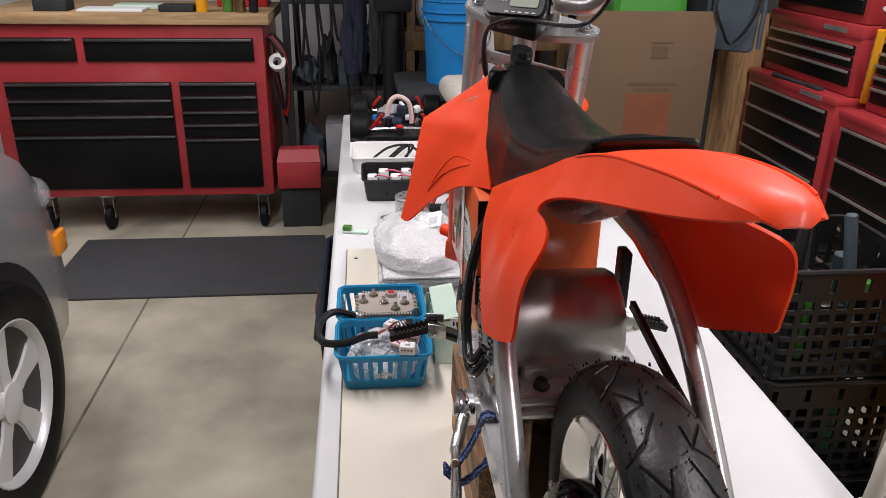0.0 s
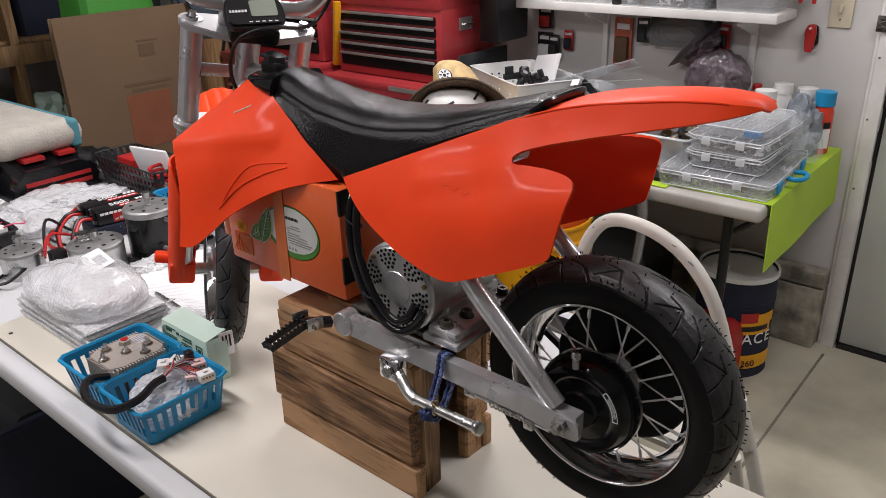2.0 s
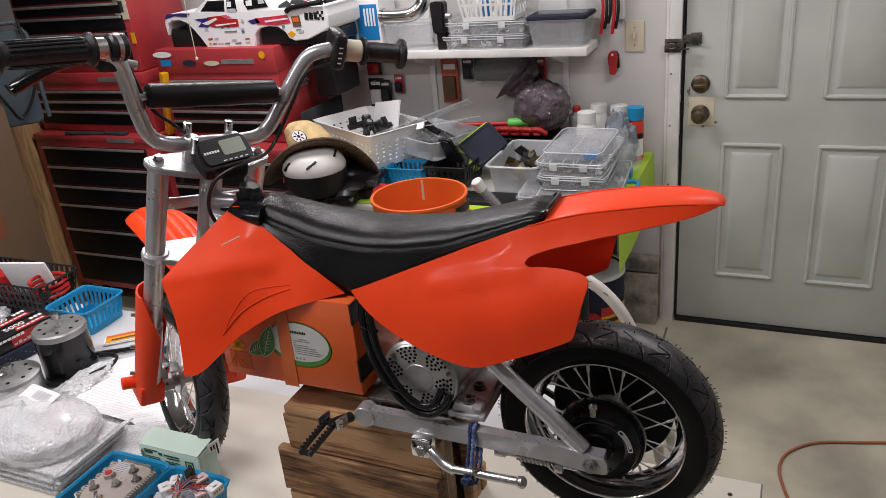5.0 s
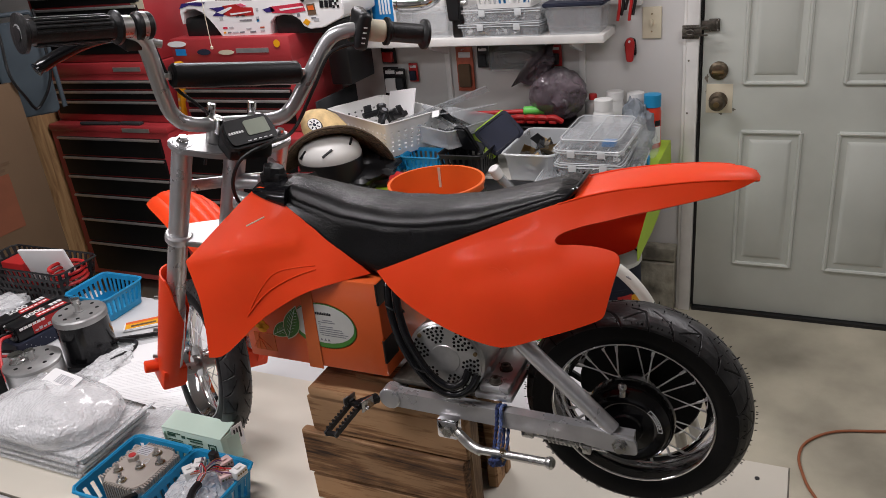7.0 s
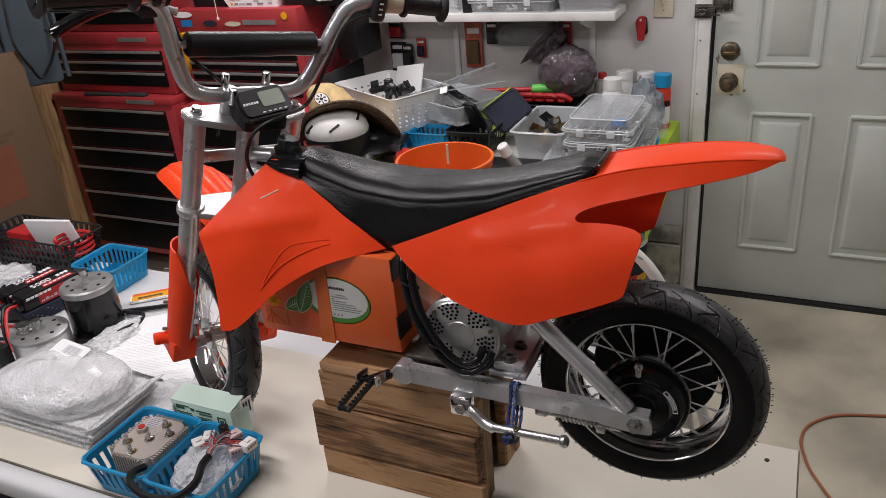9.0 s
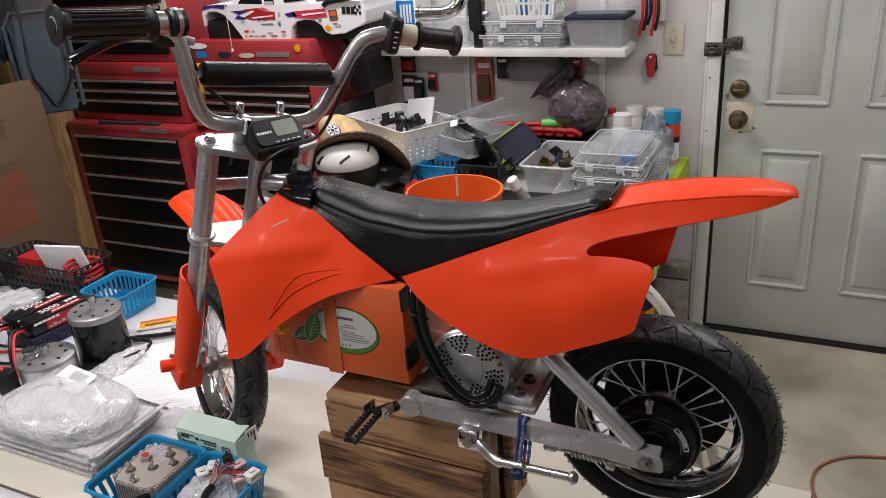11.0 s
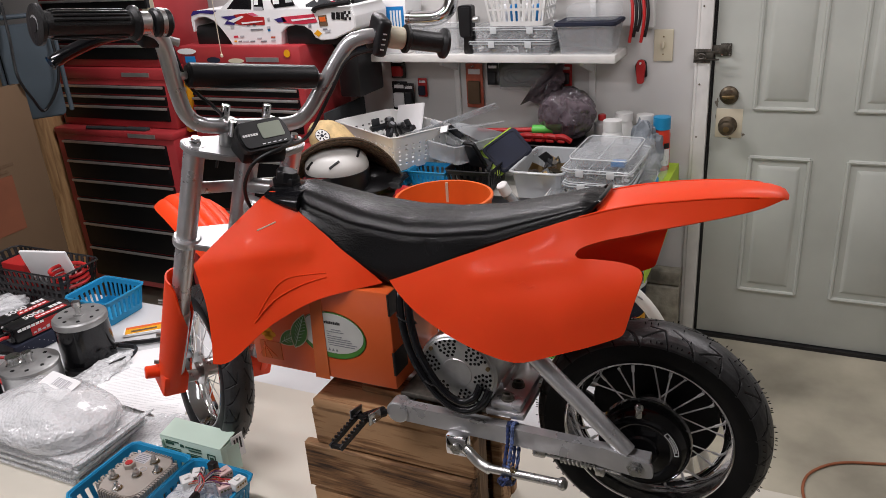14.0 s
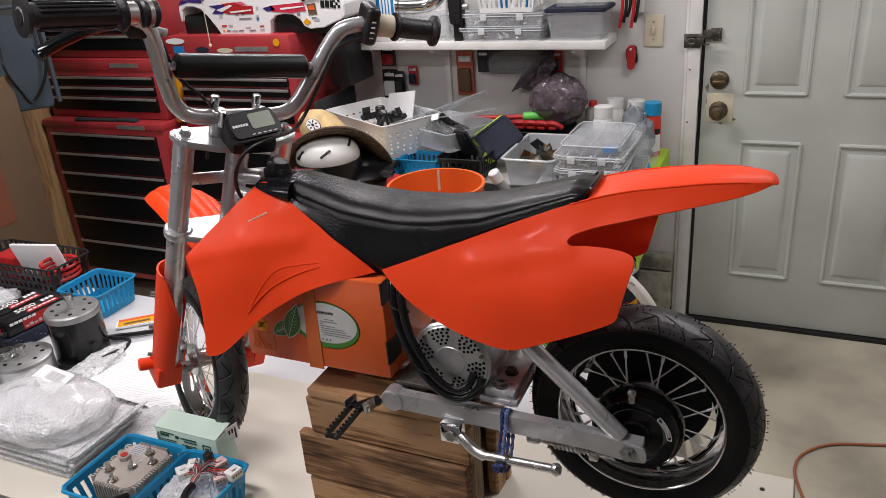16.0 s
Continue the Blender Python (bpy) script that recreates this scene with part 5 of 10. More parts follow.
# front fender, high over the wheel
ff = []
for y, zc, hw in ((-0.02, -0.186, 0.036), (0.05, -0.186, 0.048), (0.11, -0.190, 0.056), (0.17, -0.198, 0.058), (0.22, -0.212, 0.056), (0.265, -0.232, 0.046), (0.298, -0.254, 0.026), (0.306, -0.262, 0.012)):
    ff.append([F(hw * u, y, zc - 0.024 * abs(u) ** 2.2 + 0.0050 * (abs(math.cos(2.5 * math.pi * u)) ** 0.7 - 0.5) * min(1.0, (0.31 - y) * 8)) for u in np.linspace(-1, 1, 41)])
part("front_fender", thicken(loft(ff), 0.003), "plastic_orange", fork, "orange plastic front fender")
# --- bars ---
half = [(0.291, -0.043, 0.188), (0.20, -0.024, 0.188), (0.158, -0.014, 0.182), (0.135, -0.006, 0.160), (0.108, 0.0, 0.085), (0.092, 0.0, 0.052), (0.066, -0.004, 0.038)]
bar = [F(-x, y, z) for x, y, z in half] + [F(0, -0.004, 0.036)] + [F(x, y, z) for x, y, z in reversed(half)]
hbar = part("handlebar", tube(curve(bar, 6), 0.0112, 16), "silver", bike, "silver motocross handlebar with crossbar pad")
part("crossbar", cyl(F(-0.116, 0, 0.112), F(0.116, 0, 0.112), 0.006, 12), "silver", hbar)
part("crossbar_pad", cyl(F(-0.098, 0, 0.112), F(0.098, 0, 0.112), 0.0175, 22, 0.004), "padm", hbar, "black padded crossbar cover")
part("pad_seam", tube([F(-0.097 + 0.0194 * k, -0.0125, 0.0995 + 0.0008 * math.sin(k * 1.9)) for k in range(11)], 0.0011, 5), "trim", hbar, "pale piping along the pad")
ends = {}
for s in (-1, 1):
    a, b = F(s * 0.291, -0.043, 0.188), F(s * (0.172 if s < 0 else 0.222), -0.018 if s < 0 else -0.028, 0.1875)
    d = (a - b).normalized()
    ends[s] = (b, -d)
    gp, gr = [b, b + d * 0.001, b + d * 0.005, b + d * 0.0065, b + d * 0.009], [0.014, 0.0215, 0.0215, 0.019, 0.0155]
    g = part("grip", tube(gp + [a - d * 0.010, a - d * 0.007, a - d * 0.0055, a - d * 0.001, a], gr + [0.0155, 0.020, 0.0235, 0.0235, 0.020], 28), "grip_rubber", hbar, "ribbed black rubber grip")
    gu, gv = frame_of(d)
    L_ = (a - b).length
    for k in range(18):
        q = 2 * math.pi * k / 18
        if s > 0 or k % 9 in (7, 8):
            continue
        o_ = (gu * math.cos(q) + gv * math.sin(q)) * 0.0158
        part("grip_rib", tube([b + d * 0.014 + o_, b + d * 0.018 + o_ * 1.05, a - d * 0.022 + o_ * 1.05, a - d * 0.017 + o_], 0.0014, 5), "grip_rubber", g)
    part("grip_end", cyl(a - d * 0.002, a + d * 0.001, 0.009, 14), "black", g)
b, d = ends[1]
part("throttle_collar", cyl(b + d * 0.001, b + d * 0.030, 0.0168, 20, 0.002), "cream", hbar, "cream plastic throttle collar")
SM = fm.to_3x3().to_4x4()
th = part("throttle_housing", moved(box(-0.011, 0.011, -0.022, 0.024, -0.028, 0.030, 0.008, 3), Matrix.Translation(b + d * 0.041) @ SM @ Matrix.Rotation(radians(-10), 4, "Z")), "black", hbar)
for k in range(4):
    part("switch_mark", moved(box(-0.003, 0.003, -0.0230, -0.0218, -0.015 + 0.008 * k, -0.0132 + 0.008 * k), Matrix.Translation(b + d * 0.041) @ SM @ Matrix.Rotation(radians(-10), 4, "Z")), "paper", th)
b, d = ends[-1]
part("bar_clamp", cyl(b + d * 0.001, b + d * 0.016, 0.0145, 18, 0.001), "steel", hbar)
perch = part("lever_perch", join(cyl(b + d * 0.020, b + d * 0.044, 0.018, 18, 0.003), moved(box(-0.018, 0.016, -0.004, 0.030, -0.034, -0.008, 0.006), Matrix.Translation(b + d * 0.026) @ SM @ Matrix.Rotation(radians(10), 4, "Z"))), "black", hbar)
part("perch_band", cyl(b + d * 0.028, b + d * 0.034, 0.0186, 18), "steel", perch)
lv = curve([F(-0.150, 0.012, 0.163), F(-0.175, 0.022, 0.160), F(-0.205, 0.024, 0.150), F(-0.240, 0.016, 0.135), F(-0.265, 0.008, 0.122)], 5)
part("brake_lever", tube(lv, [0.011] * 4 + [0.0085] * (len(lv) - 6) + [0.0075, 0.0095], 12), "black_gloss", perch, "black brake lever")
part("lever_adjuster", cyl(F(-0.128, 0.012, 0.158), F(-0.108, 0.010, 0.154), 0.006, 10), "alu", perch)
# display, tilted towards the rider
dm = fm @ Matrix.Translation((-0.002, -0.052, 0.038)) @ Matrix.Rotation(radians(34), 4, "X") @ Matrix.Rotation(radians(10), 4, "Z") @ Matrix.Diagonal((0.79, 0.87, 0.95, 1))
disp = part("display", moved(plate(rounded([(-0.048, -0.026), (0.048, -0.026), (0.053, 0.0), (0.046, 0.027), (-0.046, 0.027), (-0.053, 0.0)], 0.021), 0.018, None, 0.004), dm), "black", bike, "black bar-mounted display with grey screen")
part("screen", moved(plate(rounded([(-0.008, -0.010), (0.038, -0.010), (0.038, 0.018), (-0.008, 0.018)], 0.004), 0.0012), dm @ Matrix.Translation((0, 0, 0.0180))), "lcd", disp, "grey-green liquid crystal screen")
part("maker_mark", moved(join(*[box(-0.044 + 0.0052 * k, -0.0402 + 0.0052 * k, -0.0016, 0.0026, 0.0178, 0.0187) for k in range(6)]), dm), "paper", disp)
for k in range(5):
    part("button_mark", moved(box(-0.014 + 0.011 * k, -0.008 + 0.011 * k, -0.0195, -0.0178, 0.0178, 0.0186), dm), "paper", disp)
part("display_mount", join(box(-0.034, 0.034, -0.07, -0.02, 0.006, 0.03, 0.006, m=fm), moved(box(-0.03, 0.03, -0.03, -0.018, -0.012, 0.004, 0.004), dm)), "black", disp)
part("brake_cable", tube(curve([F(-0.120, 0.010, 0.156), F(-0.095, -0.004, 0.10), F(-0.06, -0.01, 0.07), F(-0.03, 0.02, 0.03), F(-0.03, 0.03, -0.05)], 7), 0.0026, 8), "black", hbar)
part("throttle_cable", tube(curve([F(0.175, -0.030, 0.170), F(0.135, -0.022, 0.150), F(0.118, -0.018, 0.095), F(0.085, -0.03, 0.03), (-0.020, 0.525, 1.395), (-0.050, 0.541, 1.389), (-0.060, 0.558, 1.375), (-0.060, 0.575, 1.345), (-0.055, 0.578, 1.317), (-0.040, 0.577, 1.296)], 8), 0.0028, 8), "black", hbar)
part("head_neck", join(cyl((0, 0.57, 1.325), F(0, -0.012, -0.06), 0.012, 12), cyl((0, 0.57, 1.29), F(0, -0.012, -0.12), 0.012, 12)), "silver", bike)

# --- crate ---
crate = thing("wooden_crate", (-0.02, 0.355, 0.804), "weathered wooden plank crate under the bike, standing on the table", "crate")


def plank(name, x0, x1, y0, y1, z0, z1, material="crate"):
    b = box(x0, x1, y0, y1, z0, z1, 0.003, 1)
    for v in b.verts:
        v.co += Vector((random.uniform(-1, 1), random.uniform(-1, 1), random.uniform(-1, 1))) * 0.0012
    return part(name, b, material, crate)


for x in (-0.100, 0.047):
    plank("side_plank", x + 0.004, x + 0.022, 0.224, 0.491, 0.946, 1.012)
    plank("side_plank", x, x + 0.018, 0.228, 0.514, 0.860, 0.943)
    plank("side_plank", x + 0.001, x + 0.019, 0.222, 0.508, 0.804, 0.856)
plank("end_plank", -0.081, -0.046, 0.226, 0.244, 0.804, 1.010, "crate_end")
plank("end_plank", 0.010, 0.046, 0.226, 0.244, 0.804, 1.006, "crate")
plank("end_plank", -0.081, -0.010, 0.470, 0.486, 0.804, 1.010)
plank("end_plank", -0.006, 0.046, 0.470, 0.486, 0.804, 1.008)
for k in range(2):
    plank("top_plank", -0.098 + 0.084 * k, -0.017 + 0.084 * k, 0.226, 0.486, 1.013, 1.028)
plank("spacer", -0.06, 0.05, 0.30, 0.42, 1.029, 1.044)

# ---- builders for the loose things ----


def ring_rect(x0, x1, y0, y1, r, n):
    """n points evenly round a rounded rectangle."""
    P = [Vector((*p, 0)) for p in rounded([(x0, y0), (x1, y0), (x1, y1), (x0, y1)], r, 5)]
    L = [(b - a).length for a, b in zip(P, P[1:] + P[:1])]
    tot, out, i, acc = sum(L), [], 0, 0.0
    for k in range(n):
        d = tot * k / n
        while acc + L[i] < d:
            acc += L[i]
            i += 1
        out.append(P[i].lerp(P[(i + 1) % len(P)], (d - acc) / max(L[i], 1e-9)))
    return out


def tray_mesh(x0, x1, y0, y1, z0, z1, seg=48, rows=(0, 0.2, 0.85, 1), hole=None, taper=0.88, r=0.015, thick=0.0022, floor_hole=False):
    """An open tub with tapered walls; hole(i, j) leaves out a wall face."""
    ring = ring_rect(x0, x1, y0, y1, r, seg)
    c = Vector(((x0 + x1) / 2, (y0 + y1) / 2, 0))
    bm = bmesh.new()
    R = []
    for v in rows:
        k = taper + (1 - taper) * v
        R.append([bm.verts.new((c.x + (p.x - c.x) * k, c.y + (p.y - c.y) * k, z0 + (z1 - z0) * v)) for p in ring])
    for j in range(len(rows) - 1):
        for i in range(seg):
            if hole and hole(i, j):
                continue
            bm.faces.new((R[j][i], R[j][(i + 1) % seg], R[j + 1][(i + 1) % seg], R[j + 1][i]))
    bm.faces.new(R[0])
    return thicken(bm, thick)


def bin_thing(name, x0, x1, y0, y1, z0, z1, material, label, category="bin", lid=None, turn=0, **kw):
    t = thing(name, ((x0 + x1) / 2, (y0 + y1) / 2, z0), label, category)
    part("tub", tray_mesh(x0, x1, y0, y1, z0, z1, **kw), material, t)
    rim = [(p.x, p.y, z1) for p in ring_rect(x0 - 0.002, x1 + 0.002, y0 - 0.002, y1 + 0.002, kw.get("r", 0.015), 40)]
    part("rim", tube(rim, 0.0028, 6, True), material, t)
    if lid:
        part("lid", plate(rounded([(x0 - 0.006, y0 - 0.006), (x1 + 0.006, y0 - 0.006), (x1 + 0.006, y1 + 0.006), (x0 - 0.006, y1 + 0.006)], 0.02), 0.014, Matrix.Translation((0, 0, z1 + 0.001)), 0.004), lid, t, "snap-on lid")
    if turn:
        t.rotation_euler = (0, 0, radians(turn))
    return t


slots = lambda i, j: j == 1 and i % 2 == 0
mesh_holes = lambda i, j: j % 2 == 1 and i % 2 == 0


def lump(cx, cy, cz, sx, sy, sz, amp=0.25, sub=3, seed=0, freq=2.2, flat=True):
    """A crumpled bag-like blob that rests on cz."""
    bm = bmesh.new()
    bmesh.ops.create_icosphere(bm, subdivisions=sub, radius=1.0)
    for v in bm.verts:
        d = v.co.normalized()
        n = noise.noise(d * freq + Vector((seed * 3.1, seed * 1.7, 0))) + 0.5 * noise.noise(d * freq * 2.7 + Vector((seed, 0, seed)))
        v.co = d * (1 + amp * n)
        if flat:
            v.co.z = max(v.co.z, -0.55)
        v.co = Vector((cx + v.co.x * sx, cy + v.co.y * sy, cz + (v.co.z + (0.55 if flat else 0)) * sz))
    return bm


def crumple(cx, cy, cz, sx, sy, sz, amp=0.1, seed=0, rag=0.05, sub=5, freq=2.0, squared=0.0):
    """A thin film pillow: a smooth swelling with sharp creases."""
    bm = bmesh.new()
    bmesh.ops.create_icosphere(bm, subdivisions=sub, radius=1.0)
    o = Vector((seed * 3.1, seed * 1.7, seed * 0.9))
    for v in bm.verts:
        d = v.co.normalized()
        k = 1 + amp * noise.noise(d * freq + o)
        for f, w in ((4.0, 1.0), (9.0, 0.5), (17.0, 0.22)):
            q = Vector((d.x * sx, d.y * sy, d.z * sz)) / max(sx, sy) * f
            k -= rag * w * (1 - abs(noise.noise(q + o * f)) * 3.0)
        if squared:
            g = max(abs(d.x), abs(d.y))
            k *= 1 + squared * (1 / max(math.hypot(d.x, d.y), 1e-3) * g - 0.5) * -0.5
        v.co = d * k
        v.co.z = max(v.co.z, -0.5)
        v.co = Vector((cx + v.co.x * sx, cy + v.co.y * sy, cz + (v.co.z + 0.5) * sz))
    return bm


def bottle(name, x, y, z, r, h, body, cap, label, cat="bottle", neck=0.45, caph=0.03):
    t = thing(name, (x, y, z), label, cat)
    m = Matrix.Translation((x, y, z))
    part("body", lathe([(0, 0), (r * 0.94, 0), (r, 0.006), (r, h * 0.78), (r * 0.93, h * 0.84), (r * neck, h * 0.92), (r * neck, h), (0, h)], 24, m), body, t)
    part("cap", lathe([(0, h * 0.9), (r * max(neck + 0.12, 0.5), h * 0.9), (r * max(neck + 0.12, 0.5), h * 0.9 + caph), (r * 0.4, h * 0.9 + caph + 0.004), (0, h * 0.9 + caph + 0.004)], 20, m), cap, t)
    return t


def bucket(x, y, z, r, h, material, label, handle=True):
    t = thing("bucket", (x, y, z), label, "bucket")
    m = Matrix.Translation((x, y, z))
    k = 0.86
    part("pail", lathe([(0, 0), (r * k, 0), (r * k, 0.008), (r * (k + 0.10), h * 0.76), (r * 1.04, h * 0.765), (r * 1.04, h * 0.79), (r * 0.975, h * 0.795), (r * 0.98, h * 0.85), (r * 1.04, h * 0.855), (r * 1.04, h * 0.875), (r * 0.985, h * 0.88), (r * 0.99, h * 0.975), (r * 1.03, h * 0.98), (r * 1.03, h), (r * 0.97, h), (r * 0.95, h * 0.7), (r * 0.83, 0.012), (0, 0.012)], 48, m), material, t)
    if handle:
        a = [(x + r * 1.05 * math.cos(q), y + r * 1.05 * math.sin(q), z + h * 0.82 - 0.16 * math.sin(q - HANG) ) for q in np.linspace(HANG, HANG + math.pi, 17)]
        b = part("bail", tube(a, 0.0022, 6), "steel", t)
        part("hand_grip", cyl(a[7], a[9], 0.008, 10), "white", b)
    return t


HANG = 3.3


def dc_motor(x, y, z, r, h, body, label, shaft=0.02):
    t = thing("electric_motor", (x, y, z), label, "motor")
    m = Matrix.Translation((x, y, z))
    part("can", lathe([(0, 0), (r, 0), (r, h * 0.86), (r * 0.985, h * 0.87), (0, h * 0.87)], 40, m), body, t)
    e = part("end_cap", lathe([(0, h * 0.86), (r * 1.01, h * 0.86), (r * 1.02, h * 0.9), (r * 1.01, h * 0.97), (r * 0.95, h), (r * 0.2, h), (r * 0.2, h * 1.02), (0, h * 1.02)], 40, m), "motor_cap", t)
    part("shaft", lathe([(0, h), (0.006, h), (0.006, h + shaft), (0.010, h + shaft), (0.010, h + shaft + 0.012), (0, h + shaft + 0.012)], 14, m), "steel", t)
    for i in range(8):
        a = i * math.pi / 4
        part("vent", cyl((x + r * 0.68 * math.cos(a), y + r * 0.68 * math.sin(a), z + h * 0.99), (x + r * 0.68 * math.cos(a), y + r * 0.68 * math.sin(a), z + h + 0.0006), r * 0.075, 10), "rubber", e)
    return t


def wire(name, pts, r, material, label, cat="wire"):
    return solo(name, tube(curve(pts, 6), r, 7), material, label, cat, pts[0])


def lettering(text, x, y, z, size, yaw, material, parent, tilt=90):
    c = bpy.data.curves.new("lettering", "FONT")
    c.body, c.size, c.extrude, c.align_x = text, size, 0.0008, "CENTER"
    o = new("lettering", c)
    c.materials.append(M[material])
    o.parent = parent
    root = parent
    while root.parent is not None:
        root = root.parent
    o.matrix_basis = Matrix.Translation(Vector((x, y, z)) - ORG[root.name]) @ Matrix.Rotation(radians(yaw), 4, "Z") @ Matrix.Rotation(radians(tilt), 4, "X")
    return o


# ---- on the main table ----
TB = T + 0.0065
for y0, y1, lab in ((0.607, 0.731, "bright blue slotted basket with connectors and bubble wrap"), (0.734, 0.866, "bright blue slotted basket holding a motor controller")):
    bin_thing("basket", -0.272, -0.122, y0, y1, TB, TB + 0.064, "bluebin", lab, "basket", seg=64, rows=(0, 0.25, 0.82, 1), hole=slots, taper=0.86)
ctl = thing("motor_controller", (-0.19, 0.795, TB + 0.006), "finned grey motor controller with brass terminal bolts, in a basket", "controller")
ctop = rounded([(-0.238, 0.762), (-0.222, 0.752), (-0.150, 0.752), (-0.138, 0.764), (-0.138, 0.826), (-0.150, 0.838), (-0.222, 0.838), (-0.238, 0.828)], 0.006, 3)
part("case", plate(ctop, 0.062, Matrix.Translation((0, 0, TB + 0.004)), 0.0015), "taupe", ctl)
for k in range(17):
    for yy in (0.7505, 0.8395):
        part("fin", box(-0.230 + 0.0052 * k, -0.2277 + 0.0052 * k, yy - 0.0040, yy + 0.0040, TB + 0.006, TB + 0.0655), "taupe", ctl)
for k in range(11):
    for xx in (-0.2395, -0.1365):
        part("fin", box(xx - 0.0035, xx + 0.0035, 0.7685 + 0.0055 * k, 0.7708 + 0.0055 * k, TB + 0.006, TB + 0.0655), "taupe", ctl)
for k, (x, y) in enumerate(((-0.155, 0.786), (-0.172, 0.764), (-0.192, 0.790), (-0.210, 0.822), (-0.228, 0.796))):
    b = part("terminal_bolt", lathe([(0, 0), (0.0062, 0), (0.0062, 0.0042), (0.0036, 0.0045), (0.0036, 0.0115), (0.0026, 0.0125), (0, 0.0125)], 6, Matrix.Translation((x, y, TB + 0.0675)) @ pose(0, 0, 0, 0, 0, 25 * k)), "steel", ctl)
    part("washer", lathe([(0, 0), (0.0088, 0), (0.0088, 0.0016), (0, 0.0016)], 18, Matrix.Translation((x, y, TB + 0.066))), "steel", b)
    part("brass_tab", lathe([(0, 0), (0.0072, 0), (0.0072, 0.0010), (0, 0.0010)], 14, Matrix.Translation((x + 0.001, y - 0.001, TB + 0.0672))), "brass", b)
rt = part("red_terminal", lathe([(0, 0), (0.0105, 0), (0.0105, 0.007), (0.0095, 0.008), (0, 0.008)], 6, Matrix.Translation((-0.178, 0.819, TB + 0.066))), "taupe", ctl, "hexagonal boss with a red dot")
part("red_dot", cyl((-0.178, 0.819, TB + 0.0738), (-0.178, 0.819, TB + 0.0752), 0.0062, 14), "red", rt)
part("rating_label", box(-0.165, -0.143, 0.800, 0.828, TB + 0.066, TB + 0.0665), "ink_soft", ctl)
for k in range(5):
    part("rating_line", box(-0.163 + 0.0042 * k, -0.1618 + 0.0042 * k, 0.803, 0.825, TB + 0.0665, TB + 0.0669), "ink", ctl)
part("gasket_mark", tube([(-0.176 + 0.0058 * math.cos(q), 0.792 + 0.0058 * math.sin(q), TB + 0.0662) for q in np.linspace(0, 2 * math.pi, 16, endpoint=False)], 0.0008, 5, True), "ink_soft", ctl)
gl_ = part("cable_gland", cyl((-0.232, 0.764, TB + 0.050), (-0.246, 0.752, TB + 0.060), 0.0098, 16, 0.002), "steel", ctl, "steel cable gland")
part("gland_nut", cyl((-0.236, 0.760, TB + 0.053), (-0.240, 0.757, TB + 0.056), 0.0120, 6), "steel", gl_)
solo("bubble_pouch", crumple(-0.197, 0.668, TB + 0.006, 0.062, 0.056, 0.046, 0.12, 3, 0.05), "bubble", "crumpled clear bubble wrap pouch in the basket", "bubble wrap", (-0.19, 0.69, TB), sharp=18)
wire("cable", [(-0.244, 0.754, TB + 0.060), (-0.272, 0.750, TB + 0.072), (-0.293, 0.731, TB + 0.074), (-0.304, 0.690, TB + 0.072), (-0.294, 0.645, TB + 0.072), (-0.260, 0.632, TB + 0.076), (-0.226, 0.645, TB + 0.080), (-0.206, 0.648, TB + 0.080)], 0.0064, "black", "thick black sleeved controller cable looped over the baskets", "cable")
plugs = ((-0.163, 0.684, 30, "white"), (-0.150, 0.642, -20, "blush"), (-0.172, 0.622, -35, "blush"), (-0.160, 0.606, -10, "white"), (-0.182, 0.690, 55, "white"))
for k, (x, y, a, m_) in enumerate(plugs):
    c = thing("plug_connector", (x, y, TB + 0.066), "small white nylon plug connector with thin wires", "connector", "plugs in the basket")
    zz = TB + 0.066 + 0.004 * (k % 2)
    part("housing", box(x - 0.012, x + 0.012, y - 0.0095, y + 0.0095, zz, zz + 0.015, 0.002), m_, c, "")
    part("latch", box(x - 0.004, x + 0.004, y - 0.004, y + 0.004, zz + 0.015, zz + 0.018, 0.001), m_, c)
    for q in range(4):
        part("pin", cyl((x - 0.0075 + 0.005 * q, y - 0.0100, zz + 0.009), (x - 0.0075 + 0.005 * q, y - 0.0088, zz + 0.009), 0.0019, 8), "brass", c)
    c.rotation_euler = (0, 0, radians(a))
    for q in range(4):
        wire("wire", [(-0.208, 0.648 + 0.0015 * q, TB + 0.080), (-0.192, 0.649 + 0.004 * q - 0.006, TB + 0.092 - 0.002 * q), ((x - 0.192) / 2 + 0.004 * q, (y + 0.649) / 2 - 0.004 + 0.003 * q, TB + 0.094 - 0.003 * k), (x - 0.008 + 0.005 * q, y - 0.004, zz + 0.009)], 0.0010, ("redwire", "black", "taupe", "purple_wire", "cord")[(k + q) % 5], "thin coloured wire to a plug connector")
solo("black_plug", box(-0.160, -0.148, 0.650, 0.664, TB + 0.084, TB + 0.100, 0.002), "black", "small black plug standing among the wires", "connector", (-0.154, 0.657, TB + 0.084))
cb = thing("small_carton", (-0.067, 0.745, TB), "opened pale green cardboard carton with small print", "carton")
part("box_body", box(-0.088, -0.050, 0.678, 0.812, TB, TB + 0.082, 0.001), "palegreen", cb)
part("top_flap", moved(box(-0.0008, 0.0008, -0.066, 0.066, 0, 0.042), Matrix.Translation((-0.088, 0.745, TB + 0.0828)) @ Matrix.Rotation(radians(80), 4, "Y")), "palegreen", cb)
part("side_flap", moved(box(-0.018, 0.018, 0, 0.0012, -0.026, 0.024), Matrix.Translation((-0.070, 0.676, TB + 0.052)) @ Matrix.Rotation(radians(-22), 4, "Z")), "palegreen", cb)
